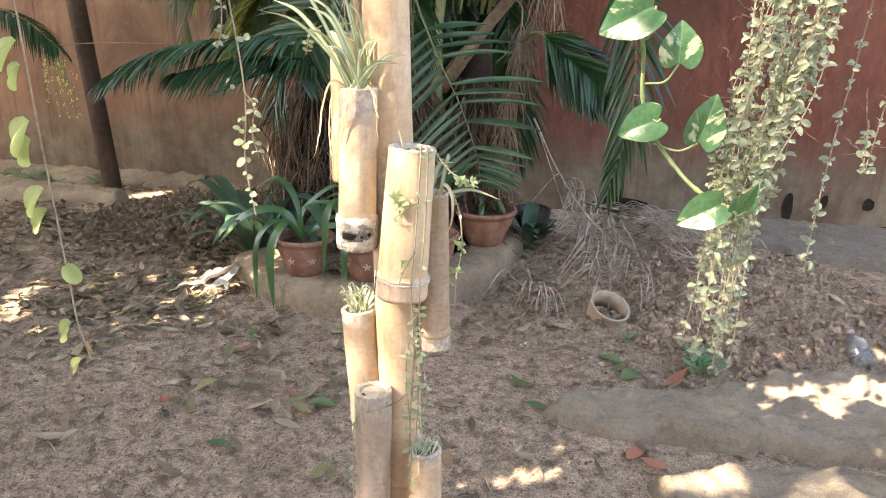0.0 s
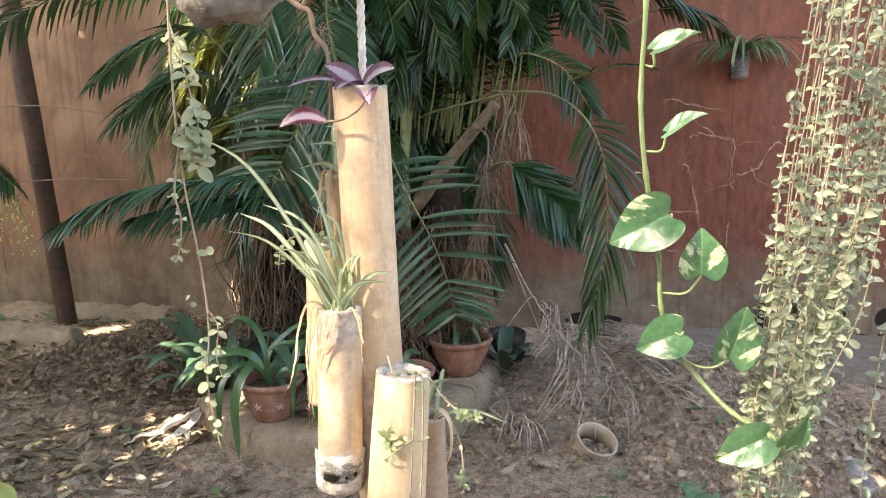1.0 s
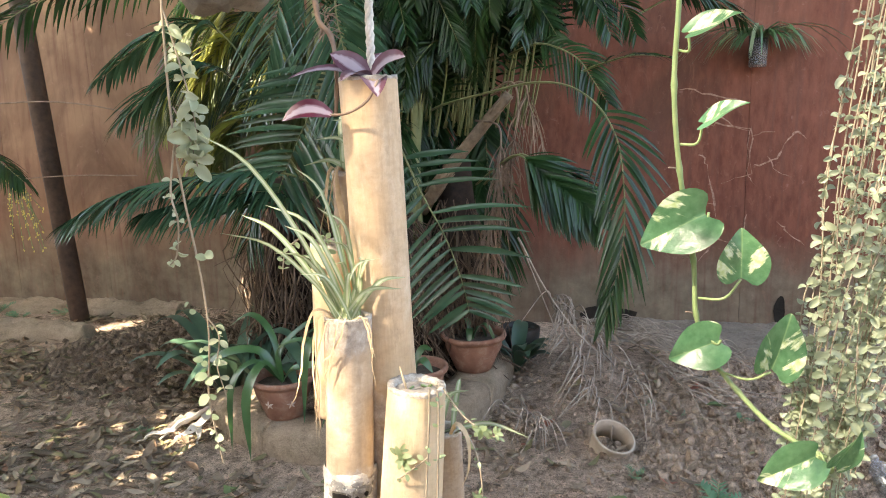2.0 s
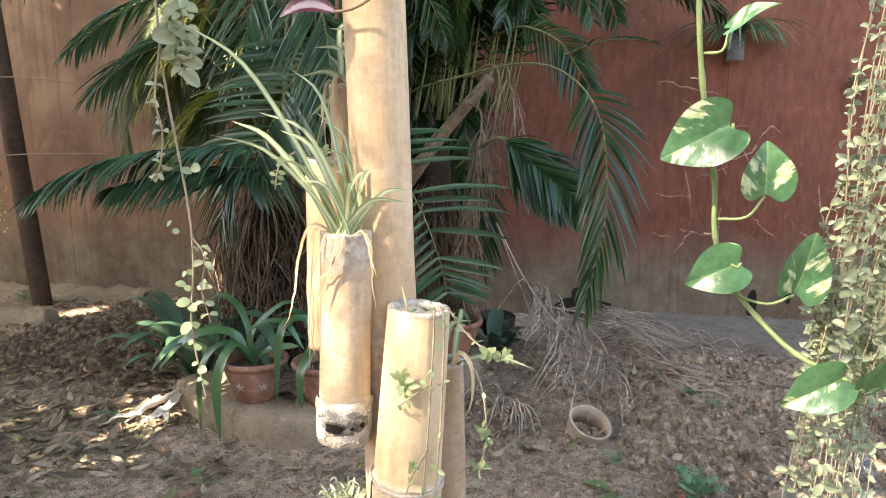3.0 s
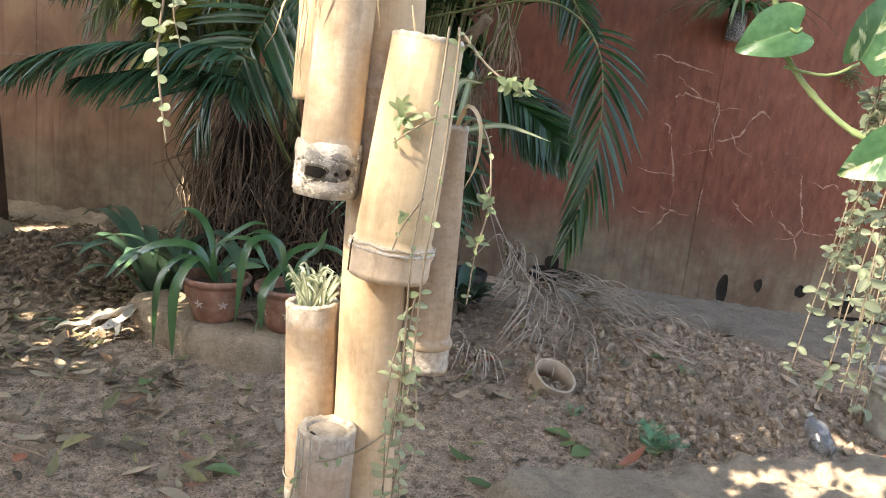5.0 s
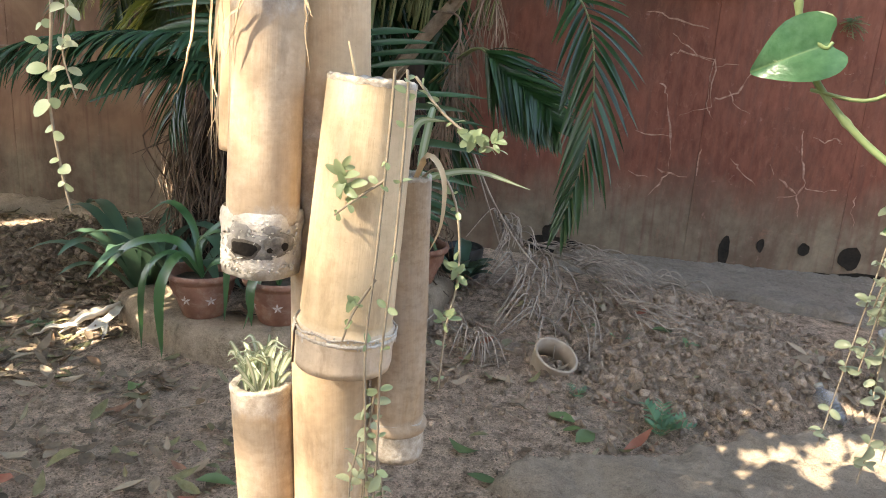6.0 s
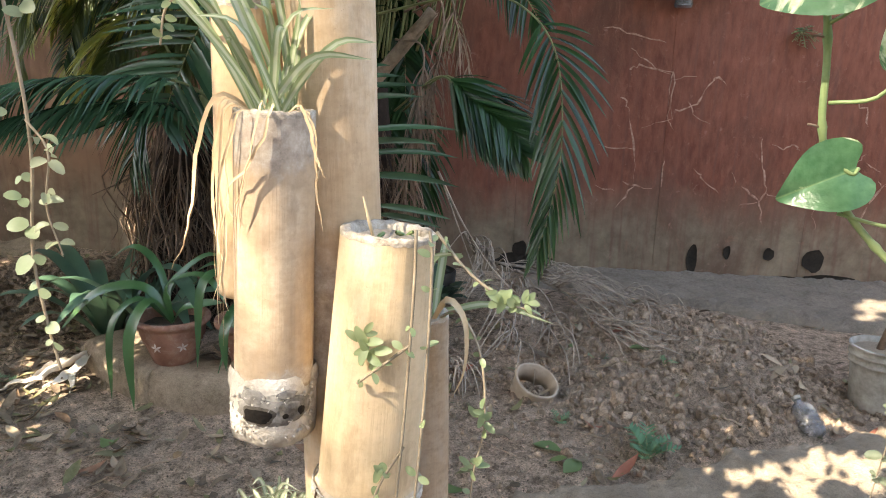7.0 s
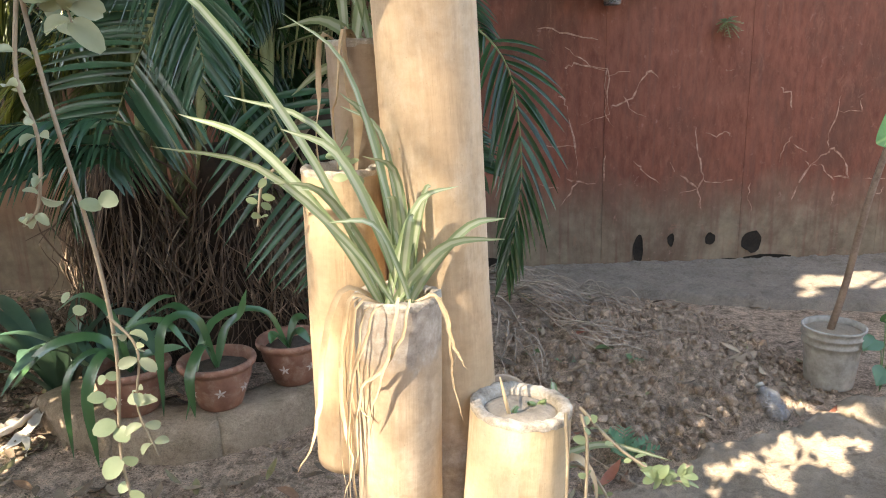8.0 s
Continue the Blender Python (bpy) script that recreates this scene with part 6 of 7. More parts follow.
pole = cup("pole", (0.572, 0.688, 0.55), (0.531, 0.686, 1.878), 0.0380, 0.0370, BAMBOO_POLE, (0.30, 0.89), 0.0, 0.03, 1.0, "smooth tan bamboo pole")
b1 = cup("cup", (0.5025, 0.634, 1.369), (0.509, 0.634, 1.583), 0.0316, 0.0304, BAMBOO_CUP, (), 0.046, 0.012, 2.0, "weathered tan bamboo cup with a broken foot")
b2 = cup("cup", (0.580, 0.634, 1.273), (0.5955, 0.638, 1.494), 0.0425, 0.0372, BAMBOO_PALE, (0.004,), 0.028, 0.005, 3.0, "pale yellow bamboo cup", BAMBOO_FOOT, DUSTY)
b3 = cup("cup", (0.495, 0.69, 0.94), (0.478, 0.69, 1.184), 0.032, 0.0315, BAMBOO_RIM, (), 0.02, 0.010, 4.0, "weathered tan bamboo cup")
b4 = cup("cup", (0.526, 0.62, 0.78), (0.530, 0.622, 1.062), 0.033, 0.0325, BAMBOO_GREY, (), 0.0, 0.003, 5.0, "grey weathered bamboo cup", None, DUSTY)
b5 = cup("cup", (0.619, 0.70, 1.152), (0.614, 0.70, 1.408), 0.0272, 0.0255, BAMBOO_BROWN, (0.004,), 0.03, 0.012, 6.0, "narrow brown-stained bamboo cup", CUT)
b6 = cup("cup", (0.462, 0.705, 1.42), (0.468, 0.70, 1.664), 0.031, 0.031, BAMBOO, (), 0.0, 0.012, 7.0, "tan bamboo cup with a slanted foot")
b7 = cup("cup", (0.490, 0.745, 1.56), (0.488, 0.745, 1.757), 0.033, 0.033, BAMBOO_OLD, (), 0.0, 0.012, 8.0, "grey-tan bamboo cup")
b8 = cup("cup", (0.626, 0.63, 0.72), (0.623, 0.63, 0.955), 0.03, 0.03, BAMBOO_RIM, (), 0.0, 0.010, 9.0, "tan bamboo cup with a mouldy rim")
twine((0, 0, 0.0095), 0.0458, b2, 1)
sh = Shape()
tube(sh, [(0.0448 * math.cos(a) * (1 + 0.02 * noise.noise(Vector((a * 9, 0, 0)))), 0.0448 * math.sin(a) * (1 + 0.02 * noise.noise(Vector((a * 9, 2, 0)))), 0.004 + 0.0012 * noise.noise(Vector((a * 14, 5, 0)))) for a in [2 * math.pi * k / 120 for k in range(121)]],
     [0.0019 + 0.0010 * noise.noise(Vector((k * 0.9, 9, 0))) for k in range(121)], 7, False)
rf = random.Random(8)
for k in range(150):
    a = 2 * math.pi * k / 150 + rf.uniform(-0.02, 0.02)
    p = Vector((0.0444 * math.cos(a), 0.0444 * math.sin(a), 0.005 + rf.uniform(-0.003, 0.003)))
    q = p * rf.uniform(1.0, 1.05) + Vector((0, 0, rf.uniform(-0.006, 0.004)))
    tube(sh, [p, p.lerp(q, 0.5) + Vector((0, 0, 0.001)), q], [0.0011, 0.0009, 0.0004], 4, False)
part("node_fringe", sh, FRAY, b2, "frayed whitish fringe at the node")
twine((0, 0, 0.03), 0.0345, b3, 1)
part("wire_end", tube(Shape(), [(0.0455 * math.cos(-2.5), 0.0455 * math.sin(-2.5), 0.011), (0.0475 * math.cos(-2.46), 0.0475 * math.sin(-2.46), 0.004), (0.0470 * math.cos(-2.44), 0.0470 * math.sin(-2.44), -0.024)], 0.0010, 5), POSTWOOD, b2, "dark end of the wire tie")

# pale streaks of mould run down from the rim of the grey cup
rs = random.Random(31)
for k in range(13):
    a = rs.uniform(-2.75, -1.75) if k < 9 else rs.uniform(-1.7, -0.6)
    top, long = 0.2815, rs.uniform(0.02, 0.085) if k < 9 else rs.uniform(0.01, 0.025)
    line = []
    for j in range(9):
        t = j / 8
        b, z = a + 0.05 * noise.noise(Vector((t * 3, k, 0))), top - long * t
        q = (0.033 - 0.0005 * z / 0.282) * 1.006 + 0.0004
        line.append(Vector((q * math.cos(b), q * math.sin(b), z)))
    part("mould_streak", tube(Shape(), line, [rs.uniform(0.0006, 0.0015) * (1 - 0.6 * j / 8) for j in range(9)], 5, False), CRUST, b4, "pale streak of dried mould")
# raised discs; the holes' inner shade is only their colour
part("hole", lathe(Shape(), [(0.0, 0.0016), (0.005, 0.0012), (0.0072, 0.0)], 14, 0.3, 2.0), HOLE, b4, "hole in the soil drawn as a near-black disc", at=Matrix.Translation((-0.009, -0.012, 0.2800)))
part("hole", lathe(Shape(), [(0.0, 0.0016), (0.003, 0.0012), (0.0042, 0.0)], 12, 0.3, 3.0), HOLE, b4, "hole in the soil drawn as a near-black disc", at=Matrix.Translation((0.010, -0.010, 0.2800)))

# the rotted hollow in the upper cup's broken foot, its shade painted as patches
def rot(a0, z0, wide, high, lift, material, label):
    sh = Shape()
    verts, faces = [], []
    for q, d in ((1.0, 0.0), (0.8, 0.0018), (0.4, 0.002), (0.0, 0.002)):
        for k in range(20):
            t = 2 * math.pi * k / 20
            e = q * (1 + 0.3 * noise.noise(Vector((math.cos(t) * 2.2 + a0 * 5, math.sin(t) * 2.2, a0))))
            aa = a0 + e * wide / 0.036 * math.cos(t)
            verts.append(((0.0332 + d + lift) * math.cos(aa), (0.0332 + d + lift) * math.sin(aa), z0 + e * high * math.sin(t)))
    for ring in range(3):
        for k in range(20):
            i, j = ring * 20 + k, ring * 20 + (k + 1) % 20
            faces.append((i, j, j + 20, i + 20))
    part("hollow", sh.add(verts, faces), material, b1, label)


# black that stands in for the shade of a recess
PIT = mat_plain("painted_pit_shade", (0.004, 0.0035, 0.003), (0.030, 0.026, 0.022), 120, 0.95, 0.6, 0.1)
GREYROT = mat_plain("pale_grey_rotten_wood", (0.03, 0.027, 0.023), (0.28, 0.255, 0.225), 170, 0.95, 0.9)
ROT = mat_plain("grey_rotten_wood", (0.018, 0.015, 0.012), (0.17, 0.15, 0.125), 150, 0.95, 0.9)
rot(-1.25, -0.0160, 0.0350, 0.0125, 0.0003, MOULD, "grey mouldy rotted patch")
rot(-1.78, -0.0040, 0.0120, 0.0075, 0.0001, MOULD, "grey mouldy rotted patch")
rot(-0.98, -0.0010, 0.0100, 0.0045, 0.0001, MOULD, "grey mouldy rotted patch")
rot(-1.64, -0.0175, 0.0178, 0.0094, 0.0007, ROT, "rotted hole drawn as a dark patch")
rot(-1.66, -0.0182, 0.0146, 0.0072, 0.0012, PIT, "rotted hole drawn as a dark patch")
rot(-0.78, -0.0135, 0.0170, 0.0108, 0.0007, GREYROT, "grey rotted hollow")
rot(-0.62, -0.0160, 0.0040, 0.0046, 0.0011, PIT, "rotted hole drawn as a dark patch")
rot(-1.00, -0.0185, 0.0030, 0.0026, 0.0011, PIT, "rotted hole drawn as a dark patch")
rot(-0.84, -0.0100, 0.0075, 0.0042, 0.0012, MOULD, "grey mouldy rotted patch")
for k in range(100):  # flakes of white crust
    a, z = rf.uniform(-2.9, -0.2), rf.uniform(-0.040, 0.004)
    c = Vector((0.0338 * math.cos(a), 0.0338 * math.sin(a), z))
    e = Vector((-math.sin(a), math.cos(a), 0)) * rf.uniform(-1, 1) + Vector((0, 0, rf.uniform(-1, 1)))
    L = rf.uniform(0.002, 0.006)
    part("crust", tube(Shape(), [c, c + e * L * 0.5 + c.normalized() * 0.0006, c + e * L], [0.0006, rf.uniform(0.001, 0.002), 0.0005], 5), CRUST, b1)

# rope that carries it
sh = Shape()
for k in range(3):
    tube(sh, [(0.536 + 0.0032 * math.cos(z * 150 + k * 2.1), 0.686 + 0.0032 * math.sin(z * 150 + k * 2.1), z) for z in [1.86 + 1.9 * j / 240 for j in range(241)]], 0.0029, 6)
solid("hanging_rope", sh, ROPE, "twisted white rope from which the bamboo hangs", "rope")


# ---- plants in the bamboo cups ----
def spider_plant(at, ends, label="variegated spider plant with arching cream-striped leaves", dead=0, seed=1, drop=0.2, width=0.0038, rich=SPIDER):
    """Leaves run from the heart to ends, given as metres to the right, towards the viewer and up."""
    r = random.Random(seed)
    ob = thing("spider_plant", label, "plant", "spider plants", at=Matrix.Translation(at))
    right, near = Vector((0.957, 0.29, 0)), Vector((0.29, -0.957, 0))
    for k, (x, y, z) in enumerate(ends):
        end = right * x + near * y + Vector((0, 0, z))
        root = Vector((r.uniform(-0.016, 0.016), r.uniform(-0.014, 0.014), 0))
        side = Vector((end.x, end.y, 0))
        pts = bezier([root, root + side * 0.24 + Vector((0, 0, z * 0.40 + 0.006)), root + side * 0.6 + Vector((0, 0, z * 0.78 + 0.012)), end], 12)
        w = width * r.uniform(0.8, 1.15)
        part("leaf", blade(Shape(), pts, swell(12, w, 0.05, 0.45, 0.4), 0.45, near - side.normalized() * 0.5, r.uniform(-1.1, 1.1)), rich, ob)
    for i in range(dead):
        a = radians(r.uniform(165, 255) if r.random() < 0.78 else r.uniform(0, 30))
        d = Vector((math.cos(a), math.sin(a), 0))
        s = d.cross(Vector((0, 0, 1)))
        L = drop * r.uniform(0.35, 1.0)
        k = r.uniform(-0.025, 0.018)
        w = lambda: s * r.uniform(-0.012, 0.012) + d * r.uniform(-0.002, 0.008)
        pts = bezier([d * 0.012, d * 0.034 + Vector((0, 0, 0.016)), d * 0.041 + s * k * 0.5 + Vector((0, 0, -0.02)), d * 0.041 + w() + s * k * 0.7 + Vector((0, 0, -L * 0.4)), d * 0.041 + w() + s * k + Vector((0, 0, -L * 0.7)), d * 0.044 + w() * 1.5 + s * k * 2.2 + Vector((0, 0, -L))], 16)
        if i % 4 == 0 and d.x < 0:  # a few broad papery ones stand off the cup
            f = d * r.uniform(0.002, 0.02)
            pts = bezier([d * 0.012, d * 0.04 + Vector((0, 0, 0.018)), d * 0.05 + f + Vector((0, 0, -0.03)), d * 0.05 + f + s * k - Vector((0, 0, L * 0.5)), d * 0.046 + f * 0.8 + s * k * 1.6 - Vector((0, 0, L))], 16)
            part("withered_leaf", blade(Shape(), pts, swell(16, r.uniform(0.0024, 0.0042), 0.15, 0.45, 0.1), 0.6, d, r.uniform(-3, 3)), SPIDER_DRY, ob, "dry curled straw-coloured leaf")
            continue
        part("withered_leaf", blade(Shape(), pts, swell(16, r.uniform(0.001, 0.0028) if r.random() < 0.85 else 0.0045, 0.1, 0.6), 0.5, d, r.uniform(-5, 5)), SPIDER_DRY, ob, "dry curled straw-coloured leaf")
    return ob


def tuft(n, reach, high, seed):
    r = random.Random(seed)
    return [(reach * math.cos(a) * r.uniform(0.5, 1), reach * math.sin(a) * r.uniform(0.5, 1), high * r.uniform(0.35, 1)) for a in [k * 2.4 for k in range(n)]]


main_spider = spider_plant((0.508, 0.634, 1.573), [(-0.17, 0.0, 0.245), (-0.145, 0.02, 0.125), (-0.13, -0.03, 0.14), (-0.06, -0.02, 0.20), (-0.03, 0.0, 0.15), (0.075, 0.02, 0.062), (0.07, 0.03, 0.05), (0.02, 0.03, 0.09),
                                     (-0.08, 0.03, 0.10), (-0.05, 0.04, 0.075), (-0.10, -0.04, 0.15), (0.05, -0.02, 0.09), (-0.01, 0.03, 0.085), (-0.025, -0.03, 0.14), (0.012, -0.02, 0.11), (-0.07, 0.01, 0.13), (0.045, 0.01, 0.085), (-0.03, 0.02, 0.06),
                                     (-0.06, 0.0, 0.09), (0.01, 0.02, 0.07), (-0.02, 0.01, 0.11)],
             seed=3, width=0.0033)


def withered(paths, parent):
    """Dry strands that hang over the rim, each along its own path from the cup's mouth."""
    q = random.Random(19)
    for wide, *pts in paths:
        line = bezier(pts, 18)
        line = [p + Vector((q.uniform(-0.001, 0.001), q.uniform(-0.001, 0.001), 0)) for p in line]
        part("withered_leaf", blade(Shape(), line, swell(18, wide * 0.62, 0.15, 0.35, 0.5), 0.55, (q.uniform(-0.4, 0.4), -1, 0.3), q.uniform(-1.6, 1.6)), SPIDER_DRY, parent, "dry curled straw-coloured leaf")


withered([
    (0.0046, (-0.012, -0.005, 0.01), (-0.033, -0.02, 0.022), (-0.046, -0.026, -0.012), (-0.052, -0.03, -0.055), (-0.060, -0.032, -0.085), (-0.073, -0.03, -0.108)),
    (0.0030, (-0.01, -0.015, 0.01), (-0.028, -0.026, 0.018), (-0.036, -0.024, -0.02), (-0.038, -0.026, -0.07), (-0.034, -0.024, -0.105), (-0.042, -0.026, -0.132)),
    (0.0022, (-0.008, -0.018, 0.01), (-0.022, -0.034, 0.016), (-0.032, -0.028, -0.03), (-0.030, -0.027, -0.08), (-0.035, -0.026, -0.12), (-0.031, -0.026, -0.14)),
    (0.0018, (-0.004, -0.02, 0.01), (-0.012, -0.036, 0.012), (-0.020, -0.037, -0.01), (-0.030, -0.033, -0.04), (-0.036, -0.03, -0.09), (-0.038, -0.03, -0.15)),
    (0.0024, (0.002, -0.02, 0.012), (0.004, -0.036, 0.018), (-0.002, -0.040, -0.012), (-0.012, -0.039, -0.045), (-0.022, -0.036, -0.07)),
    (0.0020, (0.006, -0.02, 0.012), (0.010, -0.034, 0.016), (0.004, -0.038, -0.008), (-0.010, -0.038, -0.03), (-0.024, -0.034, -0.045), (-0.030, -0.032, -0.08)),
    (0.0014, (-0.012, -0.012, 0.01), (-0.030, -0.016, 0.016), (-0.038, -0.014, -0.03), (-0.042, -0.02, -0.09), (-0.040, -0.016, -0.16)),
    (0.0012, (-0.012, -0.016, 0.01), (-0.028, -0.020, 0.012), (-0.035, -0.022, -0.04), (-0.034, -0.028, -0.10), (-0.037, -0.024, -0.17)),
    (0.0014, (-0.010, -0.02, 0.008), (-0.020, -0.030, 0.008), (-0.026, -0.030, -0.03), (-0.025, -0.030, -0.06), (-0.018, -0.035, -0.065)),
    (0.0022, (0.014, -0.012, 0.01), (0.028, -0.022, 0.016), (0.035, -0.022, -0.004), (0.040, -0.026, -0.022), (0.047, -0.03, -0.034)),
    (0.0014, (0.014, -0.010, 0.01), (0.032, -0.014, 0.010), (0.037, -0.016, -0.02), (0.038, -0.02, -0.05), (0.044, -0.024, -0.075)),
    (0.0012, (0.012, -0.014, 0.01), (0.030, -0.018, 0.012), (0.036, -0.018, -0.015), (0.040, -0.02, -0.03), (0.037, -0.02, -0.045))], main_spider)
spider_plant((0.488, 0.745, 1.748), [(-0.07, 0.01, 0.02), (-0.05, 0.02, 0.055), (-0.03, 0.0, 0.08), (-0.06, -0.02, -0.03), (0.0, -0.03, 0.09), (-0.03, 0.02, -0.07), (-0.02, 0.0, 0.06), (0.02, 0.01, 0.05)], dead=4, seed=5, drop=0.12, width=0.0045)
spider_plant((0.478, 0.69, 1.176), tuft(40, 0.040, 0.050, 6), "tuft of pale young spider plants filling a bamboo cup", 0, 6, 0.05, 0.0023, SPIDER_PALE)
low_spider = spider_plant((0.623, 0.63, 0.946), tuft(22, 0.038, 0.026, 7), "low tuft of pale young spider plants in a bamboo cup", 0, 7, 0.06, 0.0024, SPIDER_PALE)
withered([(0.0026, (0.0, -0.014, 0.008), (-0.002, -0.030, 0.014), (0.0, -0.034, -0.008), (-0.002, -0.034, -0.022), (-0.014, -0.033, -0.034)), (0.0022, (-0.012, -0.01, 0.008), (-0.026, -0.014, 0.014), (-0.036, -0.016, 0.004))], low_spider)
spider_plant((0.622, 0.70, 1.40), [(0.105, 0.03, 0.005), (0.03, -0.01, 0.06), (0.02, -0.03, 0.07)], "thin spider plant shoots in a bamboo cup", 2, 8, 0.1, 0.004)


def trad_plant():
    ob = thing("purple_wandering_plant", "purple and silver striped trailing plant at the pole top", "plant", at=Matrix.Translation((0.536, 0.686, 1.87)))
    for tip, w, up, sag in (((0.054, -0.034, 0.030), 0.0150, (0.2, -0.8, 0.9), 0.10), ((-0.100, -0.030, 0.010), 0.0075, (0.1, -0.5, 1), 0.12), ((0.024, -0.052, -0.016), 0.0135, (0.5, -0.9, 0.4), 0.16),
                            ((-0.050, -0.010, 0.040), 0.0120, (0.5, -0.9, 0.3), 0.06), ((-0.022, -0.050, 0.004), 0.0130, (-0.2, -0.5, 1), 0.14), ((0.006, 0.030, 0.042), 0.0120, (0, -1, 0.5), 0.05)):
        tip = Vector(tip)
        pts = [Vector((0, -0.008, 0.006)).lerp(tip, t) + Vector((0, 0, sag * tip.length * math.sin(math.pi * t))) for t in [j / 8 for j in range(9)]]
        part("leaf", blade(Shape(), pts, swell(8, w * 1.3, 0.03, 0.35, 0.4), 0.3, up), TRAD, ob)
    low = Vector((-0.036, -0.05, -0.036))
    pts = [low + Vector((-0.060, -0.012, -0.006)) * t + Vector((0, 0, 0.010 * math.sin(t * math.pi))) for t in [j / 8 for j in range(9)]]
    part("leaf", blade(Shape(), pts, swell(8, 0.015, 0.03, 0.3, 0.45), 0.25, (0, -1, 0.9)), TRAD, ob)
    sh = Shape()
    tube(sh, bezier([(0.02, -0.035, 0.004), (0.01, -0.05, -0.02), (-0.015, -0.052, -0.034), (-0.045, -0.048, -0.036)], 12), 0.0018, 6)
    part("stem", sh, TWIG, ob)


trad_plant()


def coir_ball():
    """A lumpy hanging ball of coir with its crooked root."""
    ob = thing("coir_planter", "lumpy grey hanging planter of moulded coir", "planter", at=Matrix.Translation((0.296, 0.75, 2.070)))
    bm = bmesh.new()
    bmesh.ops.create_icosphere(bm, subdivisions=4, radius=0.1)
    for v in bm.verts:
        c = v.co
        flat = 0.9 if c.z < -0.05 else 1.0
        k = 1 + 0.26 * noise.fractal(c * 16, 0.8, 2.0, 4) + 0.07 * noise.noise(c * 70)
        v.co = Vector((c.x * k, c.y * k, c.z * k * flat * 0.95))
    me = bpy.data.meshes.new("ball")
    bm.to_mesh(me)
    bm.free()
    me.polygons.foreach_set("use_smooth", [True] * len(me.polygons))
    me.materials.append(ROCK)
    part("ball", me, ROCK, ob)
    sh = Shape()
    for k in range(2):
        tube(sh, [(0.02 + 0.006 * math.cos(k * 3.1 + z * 90), 0.006 * math.sin(k * 3.1 + z * 90), z) for z in [0.08 + 1.6 * j / 120 for j in range(121)]], 0.004, 5)
    part("cord", sh, ROPE, ob)
    sh = Shape()
    tube(sh, bezier([(0.07, -0.05, -0.03), (0.108, -0.05, -0.05), (0.146, -0.05, -0.078), (0.162, -0.05, -0.088), (0.168, -0.05, -0.118), (0.186, -0.055, -0.14), (0.192, -0.06, -0.19), (0.190, -0.065, -0.237)], 30),
         [0.0046 + 0.0018 * noise.noise(Vector((k * 0.8, 0, 0))) - 0.0018 * k / 30 for k in range(31)], 8)
    tube(sh, bezier([(0.150, -0.05, -0.082), (0.160, -0.05, -0.06), (0.158, -0.05, -0.045)], 6), 0.003, 6)
    r = random.Random(4)
    for k in range(26):
        p = Vector((0.178 + r.uniform(-0.004, 0.004), -0.05, -0.115 + r.uniform(-0.02, 0.01)))
        q = p + Vector((r.uniform(-0.016, 0.02), r.uniform(-0.012, 0.012), r.uniform(-0.014, 0.012)))
        tube(sh, [p, p.lerp(q, 0.5) + Vector((0, 0, 0.003)), q], 0.0006, 4, False)
    part("root", sh, TWIG, ob, "crooked brown root")


coir_ball()


